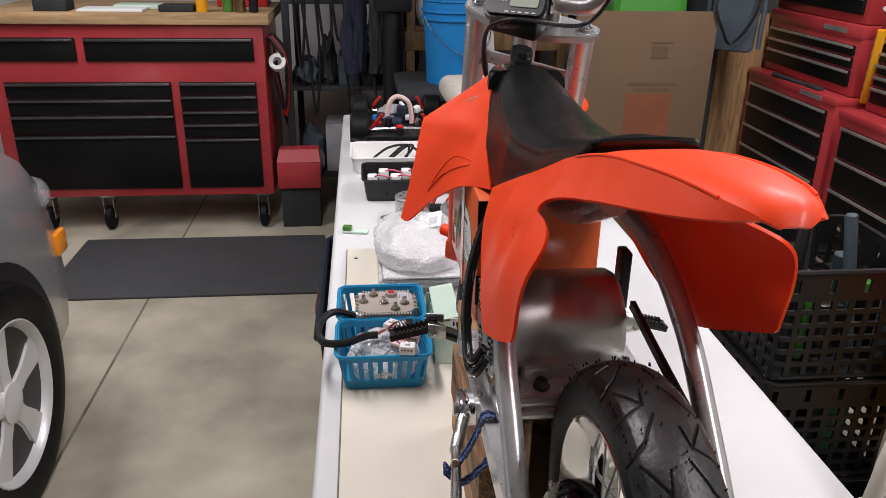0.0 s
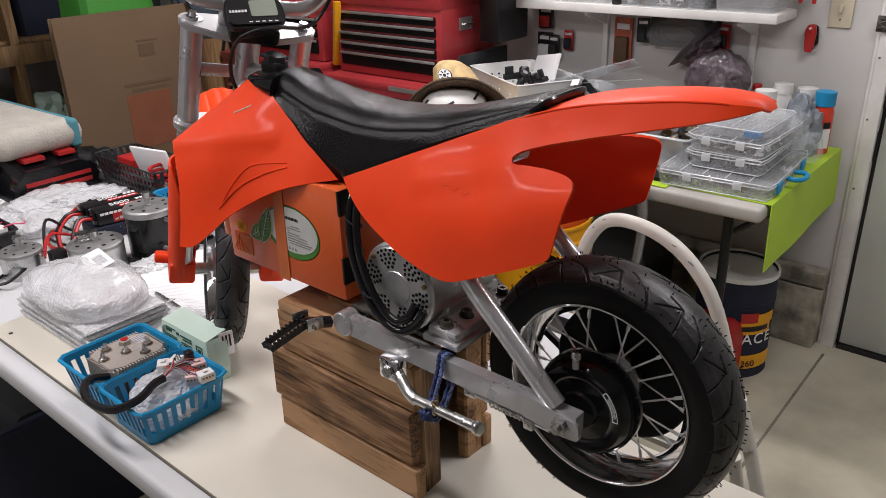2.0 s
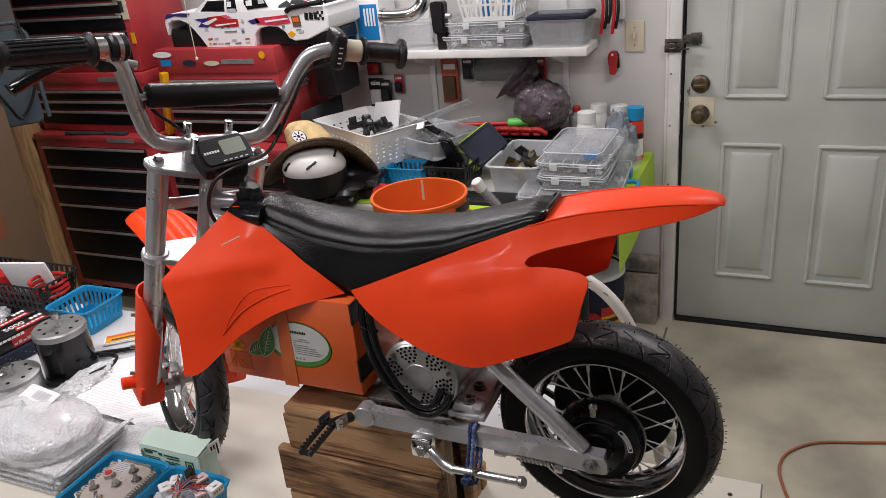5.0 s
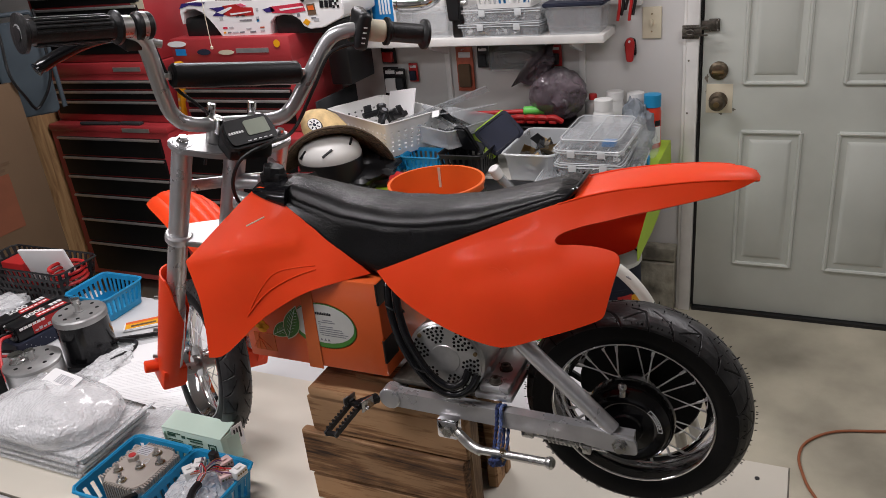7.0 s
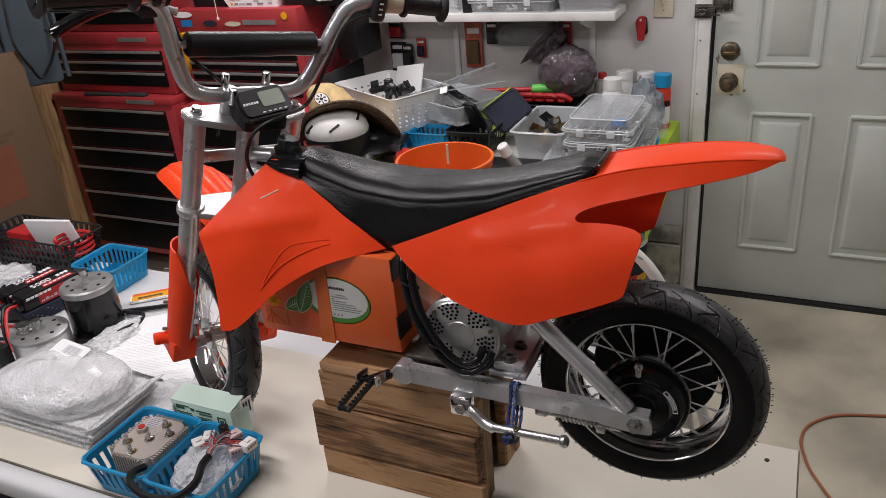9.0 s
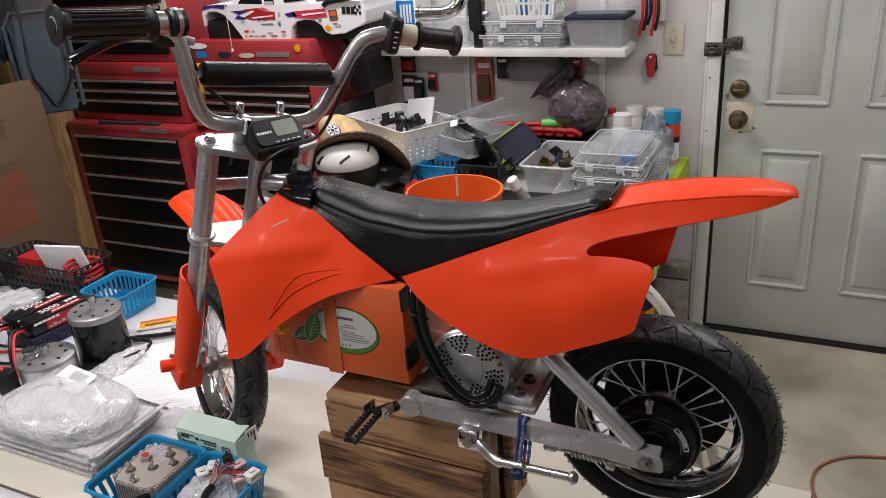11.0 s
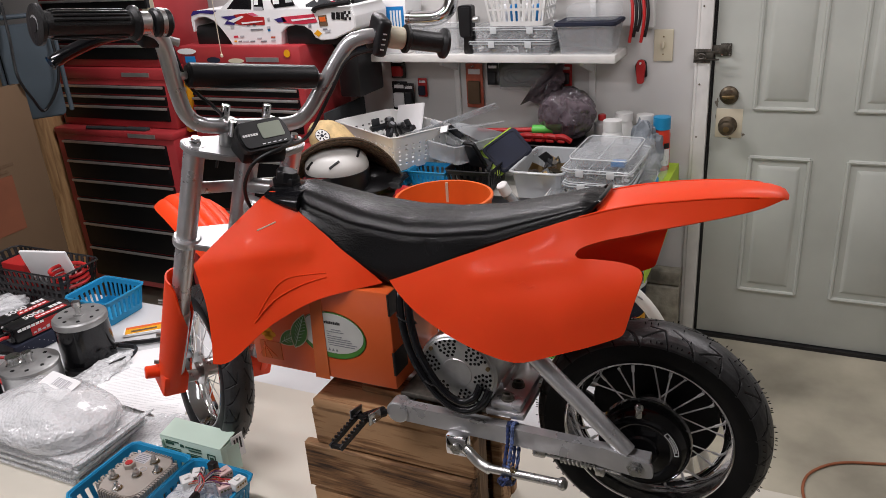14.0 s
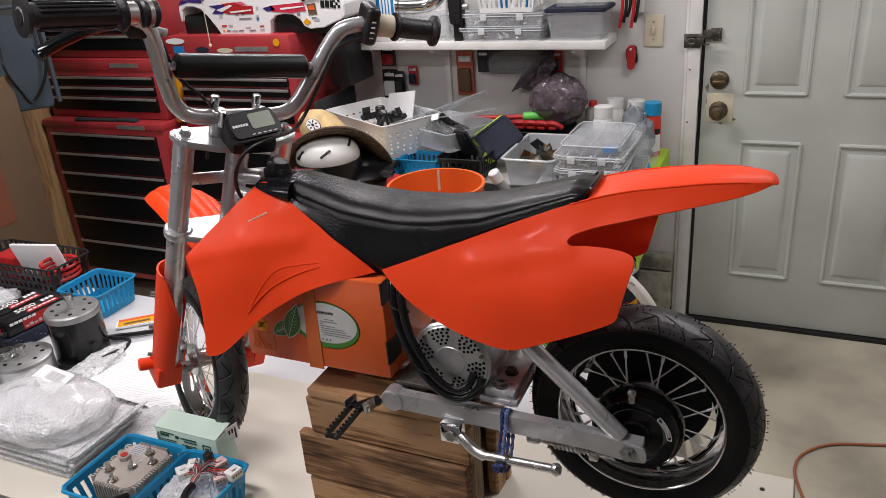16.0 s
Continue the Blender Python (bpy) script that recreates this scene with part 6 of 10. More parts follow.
part("end_flap", moved(box(-0.018, 0.018, -0.0012, 0, -0.024, 0.024), Matrix.Translation((-0.080, 0.813, TB + 0.052)) @ Matrix.Rotation(radians(35), 4, "Z")), "palegreen", cb)
part("leaflet", moved(box(-0.012, 0.012, 0, 0.0012, -0.020, 0.024), Matrix.Translation((-0.052, 0.672, TB + 0.066)) @ Matrix.Rotation(radians(-12), 4, "Z")), "paper", cb, "folded white leaflet with black bars")
for k in range(3):
    part("leaflet_bar", moved(box(-0.008 + 0.006 * k, -0.005 + 0.006 * k, -0.0008, 0, -0.004, 0.018), Matrix.Translation((-0.052, 0.672, TB + 0.066)) @ Matrix.Rotation(radians(-12), 4, "Z")), "black", cb)
for k, (a, b, z, h) in enumerate(((0.770, 0.800, 0.044, 0.0022), (0.782, 0.800, 0.038, 0.0050), (0.760, 0.768, 0.038, 0.0055), (0.722, 0.756, 0.039, 0.0030), (0.722, 0.750, 0.034, 0.0022), (0.768, 0.800, 0.030, 0.0016), (0.768, 0.795, 0.026, 0.0016), (0.724, 0.756, 0.027, 0.0016), (0.724, 0.748, 0.023, 0.0016))):
    part("print_line", box(-0.0888, -0.0882, a, b, TB + z + 0.030, TB + z + h + 0.030), "dark_green", cb)
part("seal_mark", join(box(-0.0888, -0.0882, 0.692, 0.694, TB + 0.048, TB + 0.068), box(-0.0888, -0.0882, 0.708, 0.710, TB + 0.048, TB + 0.068), box(-0.0888, -0.0882, 0.694, 0.708, TB + 0.066, TB + 0.068), box(-0.0888, -0.0882, 0.694, 0.708, TB + 0.048, TB + 0.050), box(-0.0888, -0.0882, 0.697, 0.705, TB + 0.054, TB + 0.062)), "dark_green", cb)
part("badge", box(-0.0888, -0.0882, 0.786, 0.806, TB + 0.008, TB + 0.020, 0.0002), "dark_green", cb)
cb.location.x -= 0.020
cb.location.y += 0.004
# bubble wrapped stack
bw = thing("wrapped_stack", (-0.11, 1.07, TB), "flat stack wrapped in clear bubble wrap, with a shipping label", "package")
for k in range(6):
    part("wrap_layer", box(-0.192 + random.uniform(-0.005, 0.005), -0.030 + random.uniform(-0.008, 0.008), 0.945 + random.uniform(-0.006, 0.006), 1.22 + random.uniform(-0.01, 0.01), TB + 0.0075 * k, TB + 0.0075 * k + 0.0068, 0.0025), "bubble_pack", bw)
for k in range(46):
    for j in range(3):
        y = 0.95 + 0.0058 * k + 0.002 * (j % 2)
        part("bubble", box(-0.1985, -0.190, y, y + 0.0042, TB + 0.004 + 0.0135 * j, TB + 0.0105 + 0.0135 * j, 0.0015, 1), "bubble_pack", bw)
part("fold", moved(box(-0.085, 0.085, -0.05, 0.05, 0, 0.003, 0.001), Matrix.Translation((-0.105, 0.962, TB + 0.030)) @ pose(0, 0, 0, -28, 0, 0)), "bubble_pack", bw)
part("pillow_core", crumple(-0.108, 1.085, TB + 0.045, 0.085, 0.135, 0.038, 0.10, 4, 0.03, 4, squared=0.5), "bubble", bw, sharp=22)
part("pillow", crumple(-0.112, 1.085, TB + 0.042, 0.112, 0.170, 0.052, 0.10, 7, 0.020, 5, squared=0.6), "bubble", bw, "crumpled bubble wrap pillow", sharp=20)
lbm = Matrix.Translation((-0.085, 1.085, TB + 0.112)) @ Matrix.Rotation(radians(-8), 4, "Z") @ Matrix.Rotation(radians(-14), 4, "Y")
part("shipping_label", moved(plate(rounded([(-0.026, -0.046), (0.026, -0.046), (0.026, 0.046), (-0.026, 0.046)], 0.006), 0.0010), lbm), "paper", bw)
for k in range(11):
    part("bar_code", moved(box(-0.002, 0.018, -0.030 + 0.0042 * k, -0.0285 + 0.0042 * k + 0.001 * (k % 3), 0.0010, 0.0014), lbm), "ink_soft", bw)
solo("bubble_sheet", crumple(-0.04, 0.895, TB, 0.075, 0.10, 0.010, 0.3, 5, 0.07), "bubble", "loose flat scrap of clear bubble wrap", "bubble wrap", (-0.02, 0.9, TB), sharp=18)
solo("bubble_sheet", crumple(0.115, 1.205, T, 0.075, 0.045, 0.018, 0.3, 8, 0.09), "bubble_pack", "scrap of bubble wrap tucked under a motor", "bubble wrap", (0.115, 1.205, T), sharp=18)
# papers and pen
for k, (dx, dy, a) in enumerate(((0, 0, 0), (0.05, 0.045, 9))):
    sm = Matrix.Translation((0.062 + dx, 1.048 + dy, TB + 0.0022 + 0.0009 * (1 - k))) @ Matrix.Rotation(radians(-60 + a), 4, "Z")
    p = thing("paper_sheet", sm.translation, "white printed paper sheet lying on the table", "paper", "papers")
    part("page", moved(box(-0.108, 0.108, -0.140, 0.140, 0, 0.0006), sm), "paper", p)
    if k:
        part("page_stack", moved(box(-0.106, 0.107, -0.139, 0.139, -0.0014, -0.0002), sm), "paper", p)
    if not k:
        for r in range(38):
            if r % 9 != 8:
                part("text_line", moved(box(-0.09, 0.09 if r % 5 else 0.02, 0.122 - 0.0062 * r, 0.1229 - 0.0062 * r, 0.0006, 0.0008), sm), "text_grey", p)
solo("pen", join(cyl((0.014, 1.060, TB + 0.0085), (0.008, 0.963, TB + 0.0085), 0.0046, 12, 0.001), cyl((0.008, 0.965, TB + 0.0085), (0.0075, 0.958, TB + 0.0085), 0.002, 8), box(0.010, 0.0125, 1.02, 1.055, TB + 0.0128, TB + 0.0140)), "steel", "slim silver pen lying on the papers", "pen", (0.02, 1.02, TB))
dc_motor(0.152, 1.290, T + 0.001, 0.058, 0.118, "black_gloss", "black cylindrical electric motor with aluminium end cap")
dc_motor(0.022, 1.312, T + 0.001, 0.060, 0.066, "alu", "flat silver electric motor with belt pulley", 0.012)
part("pulley", lathe([(0, 0.068), (0.016, 0.068), (0.016, 0.071), (0.012, 0.073), (0.012, 0.081), (0.016, 0.083), (0.016, 0.086), (0, 0.086)], 20, Matrix.Translation((0.005, 1.335, T))), "steel", bpy.data.objects["electric_motor.001"])
part("bracket", box(-0.062, -0.030, 1.345, 1.375, T + 0.002, T + 0.055, 0.002), "black", bpy.data.objects["electric_motor.001"])
dc_motor(-0.10, 1.42, T + 0.001, 0.045, 0.06, "steel", "small steel electric motor with black leads")
for pts, m in (([(0.200, 1.285, T + 0.012), (0.225, 1.262, T + 0.008), (0.252, 1.215, T + 0.008), (0.285, 1.17, T + 0.008)], "black"), ([(0.075, 1.285, T + 0.010), (0.095, 1.225, T + 0.008), (0.130, 1.190, T + 0.022), (0.185, 1.195, T + 0.012), (0.220, 1.222, T + 0.008), (0.212, 1.262, T + 0.010)], "black"), ([(-0.06, 1.40, T + 0.03), (-0.02, 1.45, T + 0.06), (0.05, 1.47, T + 0.03), (0.10, 1.44, T + 0.006)], "redwire"), ([(-0.05, 1.42, T + 0.03), (0.0, 1.5, T + 0.08), (0.06, 1.52, T + 0.03), (0.12, 1.45, T + 0.006)], "black"), ([(0.03, 1.42, T + 0.006), (0.0, 1.52, T + 0.01), (0.06, 1.60, T + 0.02), (0.12, 1.57, T + 0.07)], "redwire"), ([(0.05, 1.40, T + 0.006), (0.02, 1.56, T + 0.01), (0.09, 1.62, T + 0.02), (0.15, 1.58, T + 0.07)], "black"), ([(-0.14, 1.44, T + 0.006), (-0.18, 1.40, T + 0.01), (-0.16, 1.36, T + 0.02), (-0.11, 1.38, T + 0.03)], "black")):
    wire("lead_wire", [tuple(q) for q in pts], 0.0055 if pts[0][0] in (0.200, 0.075) else 0.0036, m, "thick insulated motor lead on the table")
lp = thing("label_pouch", (0.300, 1.275, T), "small orange and yellow printed pouch on the table", "pouch")
lpm = Matrix.Translation((0.302, 1.272, T + 0.001)) @ Matrix.Rotation(radians(-50), 4, "Z")
part("film", plate(rounded([(-0.05, -0.022), (0.05, -0.026), (0.052, 0.024), (-0.048, 0.022)], 0.008), 0.006, lpm, 0.002), "paper", lp)
part("yellow_print", box(-0.044, 0.046, -0.018, 0.006, 0.006, 0.0068, m=lpm), "yellow", lp)
part("orange_print", box(-0.044, 0.046, 0.007, 0.018, 0.006, 0.0068, m=lpm), "bucket_orange", lp)
part("dark_print", box(-0.03, 0.03, -0.012, -0.004, 0.0068, 0.0074, m=lpm), "card_dark", lp)
# battery packs
nb = thing("product_box", (0.18, 1.505, T), "dark navy speckled product box under the battery packs", "box")
nbm = Matrix.Translation((0.180, 1.505, 0)) @ Matrix.Rotation(radians(-8), 4, "Z")
part("box_body", moved(box(-0.080, 0.072, -0.058, 0.052, T + 0.001, T + 0.034, 0.002), nbm), "navy", nb)
for k in range(14):
    part("star_speck", moved(box(-0.07 + 0.0097 * k, -0.0685 + 0.0097 * k, -0.0588, -0.0578, T + 0.008 + 0.0061 * ((k * 7) % 4), T + 0.0094 + 0.0061 * ((k * 7) % 4)), nbm), "ink_soft", nb)
part("end_panel", moved(box(-0.0812, -0.0802, -0.05, 0.044, T + 0.004, T + 0.031), nbm), "greydark", nb)
for k, (x, y, a) in enumerate(((0.186, 1.476, -9), (0.186, 1.536, -7))):
    bx = Matrix.Translation((x, y, 0)) @ Matrix.Rotation(radians(a), 4, "Z")
    z0, z1 = T + 0.035, T + 0.074
    p = thing("battery_pack", (x, y, z0), "black hard-case battery pack with red and white print and thick leads", "battery", "battery packs")
    part("case", moved(box(-0.078, 0.076, -0.024, 0.024, z0, z1, 0.004), bx), "black", p)
    part("red_band", moved(plate([(-0.020, -0.022), (0.060, -0.022), (0.060, -0.004), (0.004, -0.004), (-0.006, 0.006), (-0.016, -0.006)], 0.0008, Matrix.Translation((0, 0, z1))), bx), "red", p)
    part("red_side", moved(box(-0.040, 0.030, -0.0248, -0.0238, z0 + 0.004, z1 - 0.006), bx), "red", p)
    part("side_text", moved(join(*[box(-0.036 + 0.011 * q, -0.028 + 0.011 * q, -0.0254, -0.0246, z0 + 0.009, z0 + 0.013 + 0.003 * (q % 2)) for q in range(6)]), bx), "ink_soft", p)
    part("white_side", moved(join(*[box(-0.070 + 0.011 * q, -0.061 + 0.011 * q, -0.0250, -0.0238, z1 - 0.012, z1 - 0.006) for q in range(6)]), bx), "paper", p)
    q_ = bx @ Vector((-0.010, 0.0, z1 + 0.0004))
    lettering("5000", q_.x, q_.y, q_.z, 0.026, a, "paper", p, 0)
    part("rating_text", moved(join(*[box(0.032 + 0.011 * q, 0.040 + 0.011 * q, 0.004, 0.016, z1, z1 + 0.0008) for q in range(3)]), bx), "paper", p)
    part("fine_text", moved(join(*[box(-0.014 + 0.012 * q, -0.005 + 0.012 * q, -0.016, -0.010, z1 + 0.0008, z1 + 0.0013) for q in range(6)]), bx), "paper", p)
    part("end_cap", moved(box(-0.086, -0.076, -0.021, 0.021, z0 + 0.003, z1 - 0.003, 0.004), bx), "black_gloss", p)
    for q, mm in ((-0.008, "redwire"), (0.008, "black")):
        c0 = bx @ Vector((-0.085, q, z0 + 0.02))
        wire("battery_lead", [tuple(c0), (c0.x - 0.035, c0.y - 0.01, c0.z + 0.006), (c0.x - 0.075, c0.y - 0.05 + 0.02 * k, c0.z - 0.02), (c0.x - 0.10, c0.y - 0.09, T + 0.008)], 0.0042, mm, "thick silicone battery lead on the table")
bin_thing("basket", 0.318, 0.452, 1.555, 1.885, T + 0.001, T + 0.098, "black", "black perforated plastic basket with a bag and coiled cord", "basket", seg=88, rows=(0, 0.1, 0.24, 0.33, 0.47, 0.56, 0.70, 0.79, 1), hole=mesh_holes, taper=0.84)
solo("paper_bag", moved(box(-0.005, 0.005, -0.078, 0.078, 0, 0.115, 0.004), Matrix.Translation((0.412, 1.685, T + 0.02)) @ Matrix.Rotation(radians(-14), 4, "Y") @ Matrix.Rotation(radians(8), 4, "Z")), "paper", "translucent white envelope standing in the basket", "envelope", (0.405, 1.66, T))
coil = [(0.385 + 0.045 * math.cos(a) , 1.60 + 0.045 * math.sin(a), T + 0.045 + 0.0022 * a) for a in np.linspace(0, 22, 120)]
solo("cord_coil", tube(coil, 0.005, 7), "redwire", "red coiled cord in the basket", "cord", (0.385, 1.6, T))
solo("red_pack", box(0.37, 0.43, 1.76, 1.85, T + 0.006, T + 0.085, 0.004), "red", "red product packet in the basket", "packet", (0.4, 1.8, T))
bin_thing("basket", 0.280, 0.412, 1.362, 1.502, T + 0.001, T + 0.068, "bluebin", "empty bright blue slotted basket", "basket", seg=64, rows=(0, 0.25, 0.82, 1), hole=slots, taper=0.86)
for x, y, sx, sy, s in ((0.22, 1.72, 0.10, 0.07, 1), (0.05, 1.66, 0.09, 0.08, 2), (0.14, 1.80, 0.12, 0.08, 4), (0.06, 1.78, 0.07, 0.06, 6)):
    solo("plastic_bag", crumple(x, y, T, sx, sy, 0.035, 0.25, s, 0.06), "bubble", "clear plastic bag of small parts", "plastic bag", (x, y, T))
# trays and RC parts
bin_thing("tray", -0.262, 0.022, 1.80, 1.985, T + 0.001, T + 0.052, "white", "white shallow plastic tray with cables", "tray", taper=0.9)
for k in range(3):
    wire("cable", [(-0.22 + 0.05 * k, 1.83, T + 0.02), (-0.15 + 0.04 * k, 1.90, T + 0.055), (-0.08, 1.95, T + 0.05), (-0.05 - 0.04 * k, 1.86, T + 0.04), (-0.13, 1.83, T + 0.035)], 0.004, "black", "black cable heaped in the tray", "cable")
bin_thing("bin", -0.226, -0.05, 1.545, 1.715, T + 0.001, T + 0.062, "black", "black perforated bin with white connectors", "bin", seg=60, rows=(0, 0.3, 0.5, 1), hole=lambda i, j: j == 1 and i % 6 == 0, taper=0.9)
for k in range(5):
    x, y = -0.20 + 0.032 * k, 1.60 + 0.05 * (k % 2)
    solo("plug_connector", box(x - 0.014, x + 0.014, y - 0.018, y + 0.018, T + 0.035, T + 0.062, 0.005), "white", "white nylon plug connector in the bin", "connector", (x, y, T + 0.04), "plugs in the black bin")
    wire("wire", [(x, y, T + 0.055), (x + 0.02, y - 0.03, T + 0.070), (x + 0.05, y - 0.02, T + 0.06), (x + 0.07, y + 0.03, T + 0.05)], 0.0022, "pink", "thin pink wire in the bin")
pcb = thing("circuit_scrap", (-0.25, 1.325, T), "small green and white circuit board scrap on the table", "circuit board")
part("board", moved(box(-0.028, 0.034, -0.011, 0.011, 0.001, 0.006, 0.001), Matrix.Translation((-0.25, 1.325, T)) @ Matrix.Rotation(radians(-12), 4, "Z")), "palegreen", pcb)
part("block", moved(box(-0.028, -0.006, -0.010, 0.010, 0.006, 0.017, 0.003), Matrix.Translation((-0.25, 1.325, T)) @ Matrix.Rotation(radians(-12), 4, "Z")), "leaf", pcb)
rc_c = thing("rc_chassis", (-0.10, 2.25, T), "stripped radio-control car chassis with black tyres", "toy car")
part("pan", plate(rounded([(-0.23, 2.07), (0.03, 2.07), (0.0, 2.46), (-0.2, 2.46)], 0.04), 0.012, Matrix.Translation((0, 0, T + 0.035)), 0.003), "black", rc_c)
part("bumper", tube(curve([(-0.26, 2.06, T + 0.035), (-0.18, 2.03, T + 0.03), (-0.1, 2.02, T + 0.03), (0.0, 2.03, T + 0.03), (0.06, 2.07, T + 0.035)], 5), 0.013, 10), "black", rc_c)
for x, y in ((-0.235, 2.14), (0.035, 2.14), (-0.235, 2.43), (0.035, 2.43)):
    part("tyre", lathe([(0.028, -0.03), (0.05, -0.032), (0.056, -0.024), (0.056, 0.024), (0.05, 0.032), (0.028, 0.03)], 26, Matrix.Translation((x, y, T + 0.058)) @ AXX, closed=True), "rubber", rc_c)
    part("shock", cyl((x * 0.75 - 0.02, y, T + 0.06), (x * 0.5 - 0.04, y - 0.01, T + 0.11), 0.006, 10), "redwire", rc_c)
    part("arm", tube([(x, y, T + 0.055), (-0.10, y, T + 0.06)], 0.006, 6), "steel", rc_c)
part("roll_hoop", tube(curve([(-0.14, 2.25, T + 0.05), (-0.13, 2.25, T + 0.12), (-0.10, 2.25, T + 0.145), (-0.06, 2.25, T + 0.12), (-0.05, 2.25, T + 0.05)], 5), 0.009, 10), "blush", rc_c, "pale pink hoop")
part("motor", cyl((-0.15, 2.18, T + 0.070), (-0.09, 2.18, T + 0.070), 0.018, 16, 0.003), "navy", rc_c)
for k in range(26):
    x, y, z = random.uniform(-0.21, 0.01), random.uniform(2.09, 2.44), T + random.uniform(0.047, 0.075)
    part("fitting", box(-random.uniform(0.005, 0.016), 0.010, -0.006, random.uniform(0.004, 0.018), -0.004, random.uniform(0.006, 0.020), 0.001, m=pose(x, y, z, 0, random.uniform(-20, 20), random.uniform(0, 180))), ("black", "steel", "redwire", "black", "blue", "greydark", "paper", "rubber")[k % 8], rc_c)
part("servo", box(-0.10, -0.04, 2.28, 2.34, T + 0.047, T + 0.095, 0.003), "navy", rc_c)
part("gear_cover", lump(-0.12, 2.36, T + 0.047, 0.05, 0.05, 0.03, 0.3, 3, 8), "grey", rc_c)
rb = thing("toy_shell", (0.24, 2.13, T), "red and black radio-control truck body shell", "toy car")
part("shell", loft([[(0.08 + q, 1.90 + 0.0, T + 0.002), (0.09 + q, 1.90, T + 0.05), (0.13 + q, 1.905, T + 0.085), (0.29, 1.905, T + 0.085), (0.35, 1.90, T + 0.05), (0.36, 1.90, T + 0.002)] for q in (0,)] + [[(0.08, y, T + 0.002), (0.09, y, T + 0.055), (0.13, y, T + 0.11), (0.30, y, T + 0.11), (0.35, y, T + 0.055), (0.36, y, T + 0.002)] for y in (2.0, 2.2, 2.42)], closed=True), "black_gloss", rb)
part("red_flash", join(box(0.14, 0.20, 1.93, 2.10, T + 0.102, T + 0.1125), box(0.24, 0.29, 1.93, 2.08, T + 0.102, T + 0.1125)), "red", rb)
for k in range(2):
    part("red_print", box(0.12 + 0.0 * k, 0.31, 1.8985, 1.9005, T + 0.020 + 0.022 * k, T + 0.032 + 0.022 * k), "red", rb)
tw = thing("folded_towel", (0.22, 2.18, T + 0.11), "folded cream towel with a teal stripe", "towel")
part("cloth", moved(box(-0.135, 0.135, -0.24, 0.25, 0, 0.085, 0.04, 5), Matrix.Translation((0.20, 2.18, T + 0.111)) @ pose(0, 0, 0, 0, 0, 2)), "towel", tw)
part("stripe", moved(box(0.086, 0.118, -0.2408, 0.2508, -0.0008, 0.0858, 0.014, 5), Matrix.Translation((0.20, 2.18, T + 0.111)) @ pose(0, 0, 0, 0, 0, 2)), "teal", tw)
for x, y, s in ((0.34, 2.0, 3), (0.38, 1.93, 5)):
    solo("black_case", lump(x, y, T, 0.06, 0.07, 0.06, 0.3, 3, s), "black", "black plastic case lying on the table", "case", (x, y, T))

# ---- beside the second table ----
stl = thing("step_stool", (0.53, 0.2, 0.0), "white metal step stool with an arched handle, beside the table", "stool")
sp_ = ring_rect(0.452, 0.64, 0.03, 0.345, 0.06, 40)
part("step", plate([(p.x, p.y) for p in sp_], 0.026, Matrix.Translation((0, 0, 0.60)), 0.008), "stool_white", stl)
arch = curve([(0.505, -0.018, 0.64), (0.490, 0.012, 0.741), (0.475, 0.057, 0.90), (0.466, 0.106, 0.98), (0.468, 0.172, 1.018), (0.478, 0.250, 1.022), (0.487, 0.300, 0.99), (0.490, 0.334, 0.91), (0.497, 0.362, 0.75), (0.505, 0.385, 0.64)], 6)
han = part("handle", tube(arch, 0.0122, 14), "stool_white", stl, "bent white painted tube, chipped")
for k, (i, w) in enumerate(((18, 0.006), (21, 0.003), (33, 0.004), (36, 0.0025))):
    p, q = Vector(arch[i]), Vector(arch[i + 1])
    part("paint_chip", moved(lump(0, 0, 0, w, 0.004, 0.0016, 0.5, 2, k, 2.0, False), basis(p + Vector((-0.0115, -0.002, 0.0065)), (q - p).normalized(), (0, 1, 0), (-0.87, -0.2, 0.45))), "grey", han)
for y, d in ((-0.014, -1), (0.383, 1)):
    part("collar", cyl((0.491, y - 0.024 * d, 0.738), (0.504, y + 0.002 * d, 0.640), 0.0175, 14, 0.002), "stool_white", stl)
    part("gusset", plate([(0.0, 0.0), (0.030, 0.0), (0.095, -0.115), (0.0, -0.135)], 0.006, basis((0.494, y - 0.018 * d, 0.725), (0.35, -0.94 * d, 0), (0, 0, 1), (0.94, 0.35 * d, 0)), 0.002), "stool_white", stl)
    part("rear_leg", tube(curve([(0.500, y - 0.008 * d, 0.69), (0.535, y + 0.065 * d, 0.40), (0.58, y + 0.15 * d, 0.0)], 4), 0.0125, 12), "stool_white", stl)
    part("front_leg", tube(curve([(0.515, y - 0.02 * d, 0.60), (0.60, y + 0.01 * d, 0.30), (0.68, y + 0.05 * d, 0.0)], 4), 0.0125, 12), "stool_white", stl)
part("lower_step", plate([(p.x, p.y) for p in ring_rect(0.52, 0.66, 0.03, 0.345, 0.02, 24)], 0.02, Matrix.Translation((0, 0, 0.31)), 0.004), "stool_white", stl)


